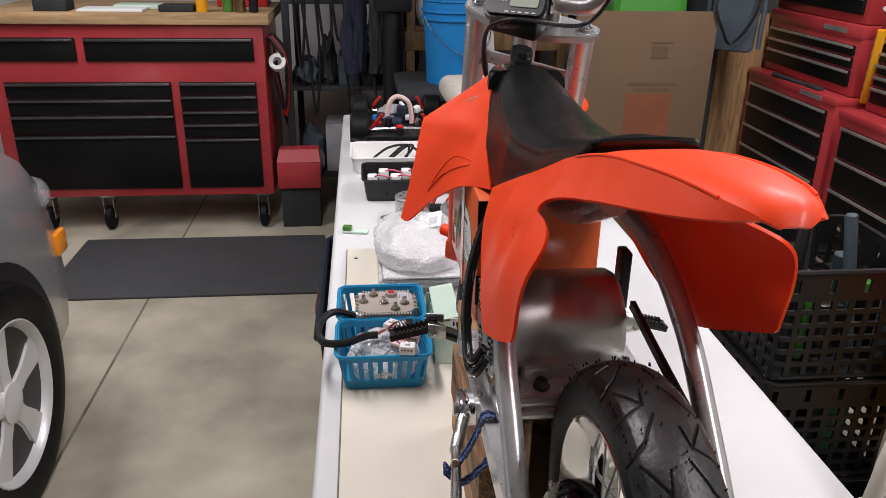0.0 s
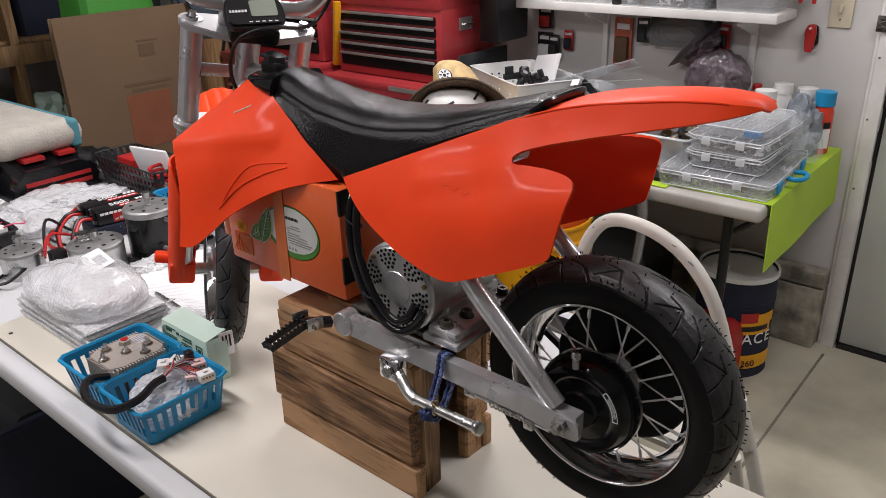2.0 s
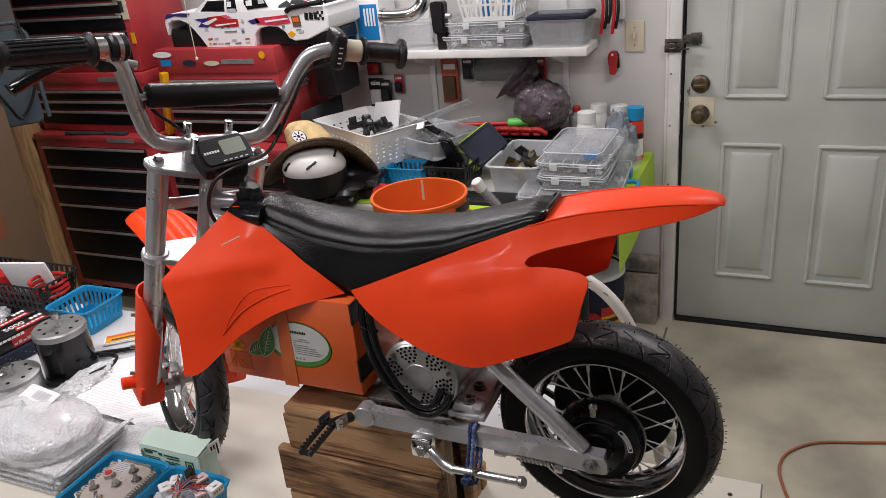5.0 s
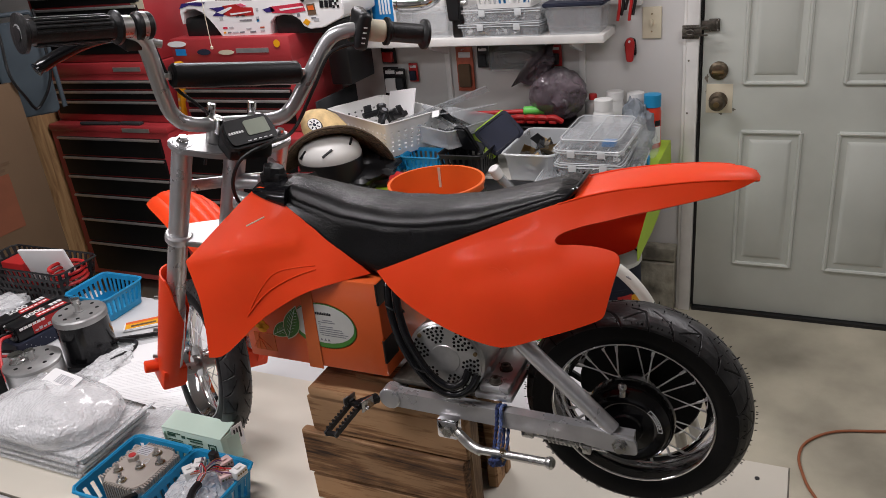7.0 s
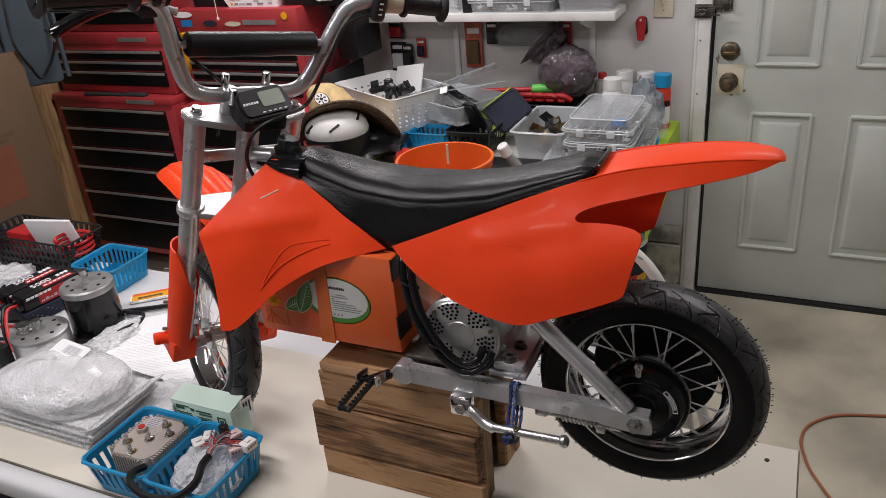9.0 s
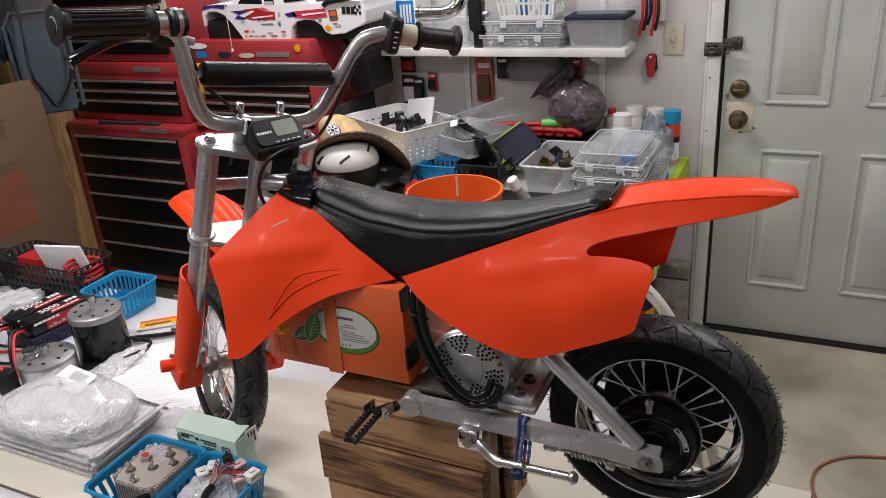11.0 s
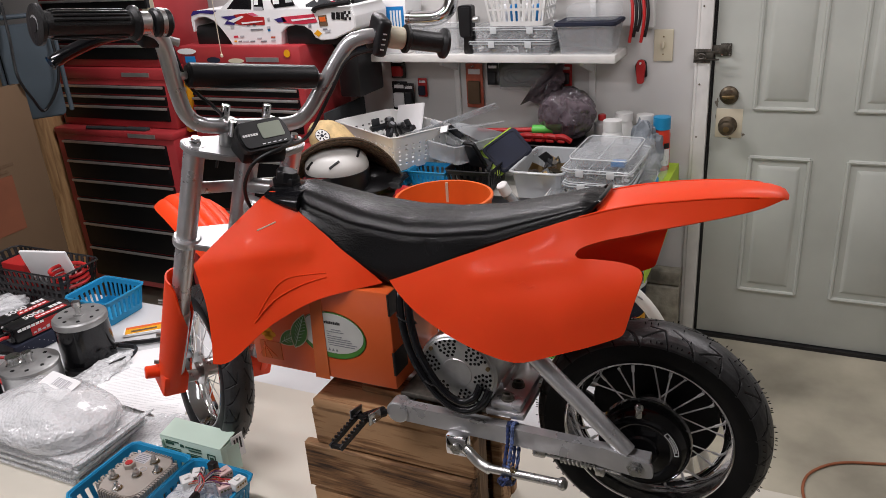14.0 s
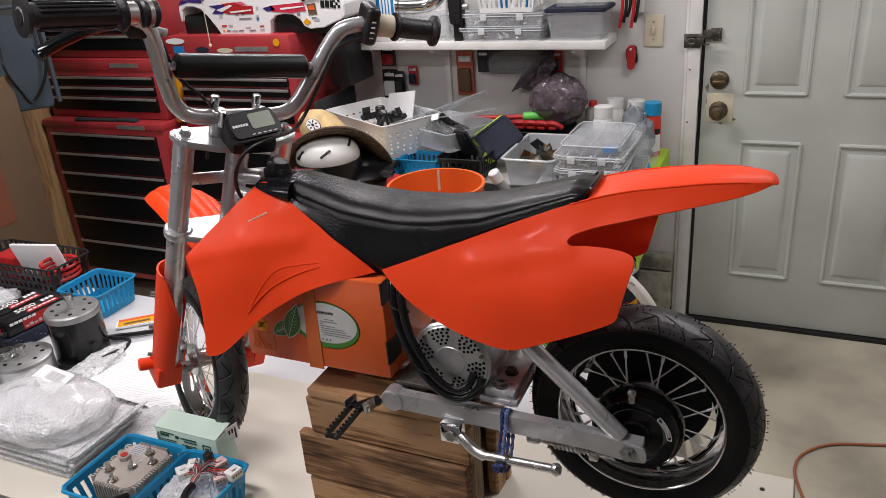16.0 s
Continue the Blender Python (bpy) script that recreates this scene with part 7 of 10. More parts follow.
def fuel_can(x, y, r, h, label):
    t = thing("fuel_pail", (x, y, 0), label, "pail")
    m = Matrix.Translation((x, y, 0))
    part("pail", lathe([(0, 0), (r, 0), (r, 0.004), (r * 0.985, 0.01), (r * 0.985, h * 0.72), (r, h * 0.725), (r, h * 0.75), (r * 0.985, h * 0.755), (r * 0.985, h - 0.01), (r * 1.01, h - 0.008), (r * 1.01, h), (r * 0.95, h), (r * 0.94, h - 0.012), (0, h - 0.012)], 48, m), "navy", t)
    part("lid_ring", lathe([(r * 0.95, h - 0.012), (r * 1.015, h - 0.012), (r * 1.015, h + 0.004), (r * 0.95, h + 0.004)], 48, m, closed=True), "white", t)
    part("lid", lathe([(0, h - 0.011), (r * 0.94, h - 0.011), (r * 0.94, h - 0.009), (0, h - 0.009)], 40, m), "white", t)
    part("spout", lathe([(0, h - 0.01), (0.028, h - 0.01), (0.028, h + 0.008), (0.02, h + 0.012), (0, h + 0.012)], 20, Matrix.Translation((x - 0.03, y + 0.05, 0))), "white", t)

    def wrap(a0, a1, z0, z1, rr):
        return thicken(loft([[(x + rr * math.cos(radians(a)), y + rr * math.sin(radians(a)), z) for a in np.linspace(a0, a1, 12)] for z in (z0, z1)]), 0.001)

    part("yellow_band", wrap(150, 275, h * 0.10, h * 0.24, r + 0.001), "yellow", t)
    part("emblem", join(wrap(205, 262, h * 0.46, h * 0.58, r + 0.001), wrap(232, 268, h * 0.56, h * 0.66, r + 0.001)), "yellow", t)
    part("emblem_mark", wrap(210, 236, h * 0.58, h * 0.68, r + 0.0016), "red", t)
    part("emblem_bar", wrap(212, 256, h * 0.495, h * 0.545, r + 0.002), "black", t)
    return t


fc = fuel_can(1.81, 0.46, 0.132, 0.375, "dark navy race fuel pail with yellow band, beside the table leg")
for k, ch in enumerate("RACE"):
    g = 232 + (k - 1.5) * 18.5
    lettering(ch, 1.81 + 0.1335 * cos_(g), 0.46 + 0.1335 * sin_(g), 0.135, 0.058, g - 270, "paper", fc)
lettering("260", 1.81 + 0.1365 * cos_(228), 0.46 + 0.1365 * sin_(228), 0.048, 0.034, 228 - 270, "navy", fc)
# stacked pails
fuel_can(1.07, 0.80, 0.142, 0.33, "dark blue fuel pail at the foot of a pail stack")
HANG = 2.0
bucket(1.07, 0.80, 0.336, 0.146, 0.39, "yellow", "yellow plastic pail standing on a blue pail", True)
ob_ = bucket(1.07, 0.80, 0.535, 0.143, 0.395, "bucket_orange", "orange plastic bucket nested in a yellow pail", False)
part("tape_patch", thicken(loft([[(1.07 + 0.1485 * math.cos(radians(a)), 0.80 + 0.1485 * math.sin(radians(a)), z) for a in np.linspace(250, 285, 8)] for z in (0.885, 0.91)]), 0.001), "black", ob_)
part("paint_drip", box(1.196, 1.199, 0.845, 0.853, 0.86, 0.925), "cream", ob_)
for k in range(2):
    part("faded_print", thicken(loft([[(1.07 + 0.141 * math.cos(radians(a)), 0.80 + 0.141 * math.sin(radians(a)), z) for a in np.linspace(205 + 16 * k, 216 + 16 * k, 6)] for z in (0.45, 0.52)]), 0.001), "cream", bpy.data.objects["bucket"])
# green jug with hose
jug = thing("liquid_jug", (1.42, 0.665, 0), "bright green plastic fuel jug with a filler hose", "jug")
sec = []
for z, k, dx in ((0, 0.96, 0), (0.008, 1, 0), (0.27, 1, 0), (0.34, 0.86, 0), (0.385, 0.62, 0.0), (0.405, 0.5, 0)):
    sec.append([(1.425 + (p.x - 1.425) * k + dx, 0.665 + (p.y - 0.665) * k, z) for p in ring_rect(1.315, 1.535, 0.55, 0.785, 0.04, 40)])
part("body", loft(sec, closed=True), "green", jug)
part("grip_recess", box(1.312, 1.319, 0.60, 0.73, 0.10, 0.18, 0.003), "green", jug)
part("cap", lathe([(0, 0.404), (0.045, 0.404), (0.045, 0.44), (0.03, 0.445), (0.03, 0.47), (0, 0.47)], 24, Matrix.Translation((1.425, 0.665, 0))), "black", jug)
part("vent", lathe([(0, 0.36), (0.014, 0.36), (0.014, 0.40), (0, 0.40)], 14, Matrix.Translation((1.37, 0.60, 0))), "black", jug)
hs = curve([(1.425, 0.665, 0.46), (1.40, 0.64, 0.60), (1.350, 0.625, 0.72), (1.305, 0.640, 0.81), (1.262, 0.672, 0.880)], 8)
hose = part("hose", tube(hs, 0.0165, 14), "clear", jug, "clear ribbed filler hose")
part("inner_liner", tube(hs, 0.012, 10), "grey", hose)
part("white_tip", cyl(hs[-1], Vector(hs[-1]) + Vector((-0.014, 0.013, 0.035)), 0.0185, 16, 0.003), "white", hose)
for i in (10, 20):
    part("band", tube([hs[i], hs[i + 1]], 0.0185, 14), "black", hose)
rcn = thing("gas_can", (1.69, 0.47, 0), "red plastic gasoline can on the floor", "gas can")
part("body", loft([[(1.69 + (p.x - 1.69) * k, 0.47 + (p.y - 0.47) * k, z) for p in ring_rect(1.60, 1.78, 0.38, 0.565, 0.04, 32)] for z, k in ((0, 0.95), (0.01, 1), (0.17, 1), (0.215, 0.88), (0.235, 0.6))], closed=True), "red", rcn)
part("handle", tube(curve([(1.64, 0.47, 0.22), (1.65, 0.47, 0.27), (1.73, 0.47, 0.27), (1.74, 0.47, 0.22)], 5), 0.011, 10), "red", rcn)
# milk crates
for k in range(3):
    z0 = 0.279 * k
    c = thing("milk_crate", (0.845, 1.12, z0), "black slotted plastic milk crate full of oddments", "crate", "milk crates")
    part("lattice", tray_mesh(0.68, 1.01, 0.955, 1.285, z0 + 0.001, z0 + 0.276, seg=96, rows=(0, 0.05, 0.13, 0.17, 0.25, 0.29, 0.37, 0.41, 0.49, 0.53, 0.61, 0.65, 0.73, 0.80, 0.92, 1), hole=lambda i, j: (j in (1, 3, 5, 7, 9, 11) and i % 3 != 0) or (j == 13 and i % 6 == 2), taper=0.98, r=0.02, thick=0.006), "black", c)
    part("top_rim", tube([(p.x, p.y, z0 + 0.272) for p in ring_rect(0.678, 1.012, 0.953, 1.287, 0.02, 40)], 0.006, 6, True), "black", c)
    part("base_rim", tube([(p.x, p.y, z0 + 0.008) for p in ring_rect(0.684, 1.006, 0.959, 1.281, 0.02, 40)], 0.006, 6, True), "black", c)
for k in range(22):
    x, y = 0.74 + 0.07 * (k % 4) + random.uniform(-0.015, 0.015), 1.0 + 0.052 * (k // 4) + random.uniform(-0.012, 0.012)
    z0 = (0.30, 0.575)[k % 2] + random.uniform(0.0, 0.03)
    h_ = random.uniform(0.12, 0.23)
    m_ = ("greydark", "black", "mint", "slate", "greydark", "leaf")[k % 6]
    bm_ = box(x - 0.028, x + 0.028, y - 0.02, y + 0.02, z0, z0 + h_, 0.004) if k % 3 else cyl((x, y, z0), (x, y, z0 + h_), 0.024, 14, 0.003)
    solo("hardware_box", bm_, m_, "small box or can of hardware packed in a milk crate", "hardware", (x, y, z0), "oddments in the milk crates")
for k in range(5):
    x, y = 0.73 + 0.055 * k, 1.02 + 0.05 * (k % 3)
    solo("screwdriver", cyl((x, y, 0.60), (x + 0.03 - 0.02 * k, y + 0.05, 0.90 + 0.02 * (k % 2)), 0.014, 12, 0.004), ("black", "greydark", "black", "slate", "rubber")[k], "dark tool handle standing in the top milk crate", "tool", (x, y, 0.60), "tools in the milk crate")
fb_ = thing("tool_case", (1.78, 1.1, 0), "black tool case under the table", "case")
part("body", box(1.60, 1.95, 0.75, 1.45, 0.0, 0.30, 0.02, 3), "black", fb_)
part("lid", box(1.595, 1.955, 0.745, 1.455, 0.304, 0.345, 0.012, 3), "black", fb_)
for y in (0.90, 1.30):
    part("catch", box(1.586, 1.599, y - 0.025, y + 0.025, 0.26, 0.325, 0.004), "greydark", fb_)
part("carry_handle", tube(curve([(1.600, 1.02, 0.22), (1.575, 1.03, 0.22), (1.572, 1.10, 0.22), (1.575, 1.17, 0.22), (1.600, 1.18, 0.22)], 4), 0.009, 8), "greydark", fb_)
solo("wooden_block", box(1.55, 1.72, 0.70, 0.92, 0.0, 0.10, 0.004), "pine", "scrap of lumber under the table", "lumber", (1.63, 0.8, 0))
solo("extension_cord", tube(curve([(1.62, -0.95, 0.006), (1.50, -0.66, 0.006), (1.454, -0.515, 0.006), (1.411, -0.372, 0.006), (1.336, -0.29, 0.006), (1.257, -0.266, 0.006), (1.178, -0.276, 0.006), (1.086, -0.308, 0.006), (0.95, -0.40, 0.006), (0.85, -0.6, 0.006), (0.9, -1.0, 0.006)], 7), 0.0045, 8), "cord", "brown extension cord lying in a loop on the floor", "cord", (1.2, -0.3, 0))

# ---- on the second table ----
Z2 = 0.751
mt = thing("lime_sheet", (1.70, 0.6, Z2), "lime green plastic sheet on the table, hanging over its end", "sheet")
part("flat", box(1.43, 2.10, 0.274, 0.57, Z2, Z2 + 0.003), "lime", mt)
part("long_edge", box(1.395, 1.435, 0.574, 1.22, Z2, Z2 + 0.003), "lime", mt)
fl_ = bmesh.new()
v = [fl_.verts.new(p) for p in ((1.43, 0.275, Z2 + 0.003), (2.10, 0.274, Z2 + 0.004), (2.095, 0.268, Z2 - 0.185), (1.42, 0.266, Z2 - 0.200))]
fl_.faces.new(v)
bmesh.ops.subdivide_edges(fl_, edges=fl_.edges, cuts=5, use_grid_fill=True)
for q in fl_.verts:
    q.co.y += 0.003 * math.sin(q.co.x * 14) * (Z2 - q.co.z + 0.01) / 0.25
part("hanging_end", thicken(fl_, 0.003), "lime", mt)
Z2 += 0.0035


def small_part(k, x, y, z, r):
    """A nut, washer, clip or screw lying at a slant."""
    tilt = pose(x, y, z, random.uniform(-50, 50), random.uniform(-50, 50), random.uniform(0, 180))
    if k % 3 == 0:
        return lathe([(r * 0.5, 0), (r, 0), (r, r * 0.35), (r * 0.5, r * 0.35)], 10, tilt, closed=True)
    if k % 3 == 1:
        return box(-r, r, -r * 0.5, r * 0.5, 0, r * 0.6, m=tilt)
    return join(moved(cyl((0, 0, 0), (r * 2.4, 0, 0), r * 0.28, 6), tilt), moved(cyl((-r * 0.4, 0, 0), (0, 0, 0), r * 0.6, 8), tilt))


def organizer(x0, x1, y0, y1, z0, h, label, cells=4, turn=0, fill=("steel", "trim", "brass", "steel", "greydark", "paper")):
    t = thing("organizer_case", ((x0 + x1) / 2, (y0 + y1) / 2, z0), label, "organizer", "organizer cases")
    part("case", tray_mesh(x0, x1, y0, y1, z0, z0 + h * 0.78, taper=0.96, rows=(0, 0.5, 1), r=0.008, seg=32), "clear", t)
    part("case_rim", tube([(p.x, p.y, z0 + h * 0.79) for p in ring_rect(x0, x1, y0, y1, 0.008, 28)], 0.0022, 6, True), "clear_edge", t)
    part("foot_rim", tube([(p.x, p.y, z0 + 0.002) for p in ring_rect(x0 + 0.006, x1 - 0.006, y0 + 0.006, y1 - 0.006, 0.008, 28)], 0.0018, 6, True), "clear_edge", t)
    lid = part("lid", plate(rounded([(x0 - 0.003, y0 - 0.003), (x1 + 0.003, y0 - 0.003), (x1 + 0.003, y1 + 0.003), (x0 - 0.003, y1 + 0.003)], 0.008), h * 0.16, Matrix.Translation((0, 0, z0 + h * 0.83)), 0.002), "clear", t)
    part("lid_rim", tube([(p.x, p.y, z0 + h * 0.985) for p in ring_rect(x0 - 0.001, x1 + 0.001, y0 - 0.001, y1 + 0.001, 0.008, 28)], 0.0020, 6, True), "clear_edge", lid)
    nx = max(2, int((x1 - x0) / 0.09))
    for i in range(1, cells):
        yy = y0 + (y1 - y0) * i / cells
        part("divider", box(x0 + 0.006, x1 - 0.006, yy - 0.0012, yy + 0.0012, z0 + 0.004, z0 + h * 0.76), "clear", t)
        part("lid_ridge", box(x0 + 0.012, x1 - 0.012, yy - 0.0015, yy + 0.0015, z0 + h, z0 + h + 0.0015), "clear_edge", lid)
    for j in range(1, nx):
        xx = x0 + (x1 - x0) * j / nx
        part("divider", box(xx - 0.0012, xx + 0.0012, y0 + 0.006, y1 - 0.006, z0 + 0.004, z0 + h * 0.76), "clear", t)
    for i in range(cells):
        for j in range(nx):
            cx, cy = x0 + (x1 - x0) * (j + 0.5) / nx, y0 + (y1 - y0) * (i + 0.5) / cells
            wx, wy = (x1 - x0) / nx * 0.30, (y1 - y0) / cells * 0.30
            bits = [small_part(i + 2 * j, cx + random.uniform(-wx, wx), cy + random.uniform(-wy, wy), z0 + 0.006 + random.uniform(0, h * 0.38), random.uniform(0.006, 0.010)) for _ in range(9)]
            part("hardware", join(*bits), fill[random.randrange(len(fill))], t)["kind"] = "stuff"
    for yy in (y0 + (y1 - y0) * 0.28, y0 + (y1 - y0) * 0.72):
        part("latch", box(x0 - 0.008, x0 - 0.003, yy - 0.013, yy + 0.013, z0 + h * 0.52, z0 + h * 0.97, 0.0015), "clear_edge", t)
    if turn:
        t.rotation_euler = (0, 0, radians(turn))
    return t


o1 = organizer(1.425, 1.835, 0.292, 0.625, Z2, 0.048, "large clear plastic organizer case with bright blue handle and latches", 5, 3)
part("blue_handle", tube(curve([(1.585, 0.292, Z2 + 0.030), (1.580, 0.268, Z2 + 0.030), (1.600, 0.250, Z2 + 0.030), (1.640, 0.250, Z2 + 0.030), (1.660, 0.268, Z2 + 0.030), (1.655, 0.292, Z2 + 0.030)], 5), 0.0075, 10), "bluebin", o1, "bright blue handle")
for xx in (1.49, 1.74):
    part("blue_latch", box(xx - 0.022, xx + 0.022, 0.284, 0.2915, Z2 + 0.012, Z2 + 0.046, 0.003), "bluebin", o1, "bright blue latch")
organizer(1.485, 1.815, 0.335, 0.565, Z2 + 0.050, 0.048, "clear plastic organizer case full of nuts and washers", 5, 2)
o3 = organizer(1.480, 1.810, 0.330, 0.560, Z2 + 0.100, 0.048, "clear plastic organizer case full of small hardware", 5, -1)
o4 = thing("clear_tray", (1.66, 0.45, Z2 + 0.150), "clear ribbed plastic tray on the organizer cases, with a blue tag", "tray")
part("shell", tray_mesh(1.500, 1.800, 0.345, 0.545, Z2 + 0.150, Z2 + 0.178, taper=0.94, rows=(0, 0.5, 1), r=0.01, seg=32), "clear", o4)
part("lip", tube([(p.x, p.y, Z2 + 0.178) for p in ring_rect(1.500, 1.800, 0.345, 0.545, 0.01, 28)], 0.0022, 6, True), "clear_edge", o4)
part("cover", box(1.512, 1.79, 0.357, 0.535, Z2 + 0.172, Z2 + 0.1745, 0.001), "clear", o4)
for k in range(9):
    part("ridge", box(1.53 + 0.029 * k, 1.545 + 0.029 * k, 0.445, 0.449, Z2 + 0.1746, Z2 + 0.1775), "clear_edge", o4)
part("blue_tag", box(1.515, 1.56, 0.362, 0.405, Z2 + 0.153, Z2 + 0.168, 0.002), "blue", o4, "blue paper tag inside the box")
for k, (x, y, z, sx, sy, sz, s) in enumerate(((1.76, 0.335, Z2 + 0.06, 0.10, 0.035, 0.12, 3), (1.86, 0.40, Z2 + 0.002, 0.05, 0.07, 0.14, 5), (1.90, 0.32, Z2 + 0.002, 0.06, 0.035, 0.09, 8))):
    solo("clear_bag", crumple(x, y, z, sx, sy, sz * 0.7, 0.2, s, 0.05, 4), "clear", "crumpled clear plastic bag slumped against the organizer cases", "plastic bag", (x, y, z), "clear bags")
solo("black_mat", box(1.44, 1.55, 0.585, 1.02, Z2 - 0.0035, Z2 + 0.010, 0.003), "black", "flat black tray liner lying on the table", "mat", (1.5, 0.8, Z2))
tub_ = bin_thing("bin", 1.555, 1.870, 0.585, 0.765, Z2, Z2 + 0.102, "cloudy", "clear plastic tub of brown metal brackets", "bin", taper=0.86)
part("roll_lip", tube([(p.x, p.y, Z2 + 0.102) for p in ring_rect(1.549, 1.876, 0.579, 0.771, 0.02, 40)], 0.0045, 8, True), "clear_edge", tub_)
for k in range(9):
    solo("metal_bracket", moved(join(box(-0.032, 0.032, -0.02, 0.02, 0, 0.003), box(-0.032, -0.029, -0.02, 0.02, 0, 0.038), box(-0.01, 0.01, 0.018, 0.021, 0, 0.022)), Matrix.Translation((1.62 + 0.023 * k, 0.645 + 0.032 * (k % 3), Z2 + 0.045 + 0.009 * (k % 5))) @ pose(0, 0, 0, 20 * k - 40, 25 - 18 * (k % 4), 47 * k)), ("brass", "steel", "latch", "brass", "greydark")[k % 5], "brown metal bracket in a clear tub", "bracket", (1.62 + 0.023 * k, 0.66, Z2 + 0.05), "metal brackets")
nv = thing("folding_shovel", (1.74, 0.85, Z2), "navy padded pouch with lime piping leaning on the bins", "pouch")
nz_ = Vector((-0.88, -0.16, 0.45)).normalized()
nr_ = (Vector((0, -1, 0)) - nz_ * Vector((0, -1, 0)).dot(nz_)).normalized()
nu_ = nz_.cross(nr_)
nm = basis((1.74, 0.842, Z2 + 0.122), nr_ * cos_(-47) + nu_ * sin_(-47), nr_ * cos_(43) + nu_ * sin_(43), nz_)
part("pad", plate(rounded([(-0.062, -0.080), (0.066, -0.066), (0.062, 0.076), (-0.058, 0.070)], 0.020), 0.016, nm, 0.005), "navy", nv)
part("pad_seam", tube([nm @ Vector((p[0], p[1], 0.0165)) for p in rounded([(-0.052, -0.068), (0.055, -0.056), (0.052, 0.064), (-0.048, 0.060)], 0.016)], 0.0012, 5, True), "black", nv)
part("lime_edge", plate(rounded([(-0.072, -0.092), (0.058, -0.090), (0.058, -0.06), (-0.068, 0.066)], 0.014), 0.022, nm @ Matrix.Translation((0, 0, -0.024)), 0.006), "lime", nv)
st = thing("strap_bar", (1.93, 0.9, Z2 + 0.13), "red rod with a green foam grip lying across the bins", "tool")
part("rod", cyl((1.99, 1.06, Z2 + 0.124), (2.01, 0.81, Z2 + 0.133), 0.010, 12), "red", st)
part("green_grip", cyl((2.01, 0.835, Z2 + 0.134), (2.018, 0.715, Z2 + 0.139), 0.018, 16, 0.004), "green", st)
for k in range(4):
    solo("red_clamp", join(tube(curve([(1.95 + 0.01 * k, 0.66 + 0.045 * k, Z2 + 0.108), (1.94, 0.69 + 0.045 * k, Z2 + 0.128), (1.955, 0.74 + 0.045 * k, Z2 + 0.118), (1.95, 0.78 + 0.045 * k, Z2 + 0.106)], 5), 0.011, 8), box(1.935, 1.975, 0.68 + 0.045 * k, 0.71 + 0.045 * k, Z2 + 0.102, Z2 + 0.115, 0.004)), "red", "red spring clamp heaped in a tray", "clamp", (1.95, 0.68 + 0.045 * k, Z2 + 0.106), "red clamps")
bin_thing("bin", 1.88, 2.05, 0.62, 1.00, Z2, Z2 + 0.105, "black", "black parts tray with red clamps", "bin", taper=0.9)
bin_thing("bin", 1.57, 1.78, 0.855, 1.030, Z2, Z2 + 0.085, "black", "black slotted bin of metal straps", "bin", seg=60, rows=(0, 0.25, 0.8, 1), hole=slots, taper=0.88)
solo("holster", moved(plate(rounded([(-0.04, -0.06), (0.04, -0.06), (0.028, 0.06), (-0.028, 0.06)], 0.015), 0.022, None, 0.006), Matrix.Translation((1.66, 0.955, Z2 + 0.115)) @ pose(0, 0, 0, 60, 0, 75)), "black", "black moulded holster standing in a bin", "holster", (1.66, 0.955, Z2 + 0.09))
solo("metal_strap", moved(box(-0.004, 0.004, -0.10, 0.10, -0.02, 0.02, 0.002), Matrix.Translation((1.70, 0.99, Z2 + 0.10)) @ pose(0, 0, 0, 20, 25, 10)), "greydark", "dark perforated metal strap in a bin", "strap", (1.7, 0.99, Z2 + 0.1))
for x0, x1, y0, y1, lab in ((1.575, 1.690, 1.200, 1.315, "small bright blue slotted basket"), (1.585, 1.700, 1.035, 1.193, "long bright blue slotted basket beside a black bin")):
    bin_thing("basket", x0, x1, y0, y1, Z2, Z2 + 0.066, "bluebin", lab, "basket", seg=48, rows=(0, 0.25, 0.82, 1), hole=slots, taper=0.86)
tr = bin_thing("bin", 1.66, 1.91, 0.92, 1.21, Z2 + 0.084, Z2 + 0.16, "cloudy", "clear plastic tray with plastic sheets and tools", "bin", taper=0.86)
tr.rotation_euler.z = radians(-27)
solo("storage_box", box(1.82, 1.92, 1.02, 1.14, Z2, Z2 + 0.083, 0.004), "greydark", "dark box holding up a clear tray", "box", (1.87, 1.08, Z2))
for k, (a, b, c) in enumerate(((28, 15, -20), (22, 30, 14))):
    solo("clear_sheet", moved(box(-0.07, 0.07, -0.17, 0.17, 0, 0.002), Matrix.Translation((1.78 + 0.03 * k, 1.05 + 0.03 * k, Z2 + 0.19 + 0.02 * k)) @ pose(0, 0, 0, a - 40, b - 10, c)), "cloudy", "clear acrylic sheet leaning in a tray", "sheet", (1.78, 1.05, Z2 + 0.18), "acrylic sheets")
solo("price_tag", moved(box(-0.02, 0.02, -0.014, 0.014, 0.0025, 0.0035), Matrix.Translation((1.72, 1.09, Z2 + 0.195)) @ pose(0, 0, 0, -12, -20, 20)), "paper", "white paper tag on an acrylic sheet", "tag", (1.8, 1.2, Z2 + 0.19))
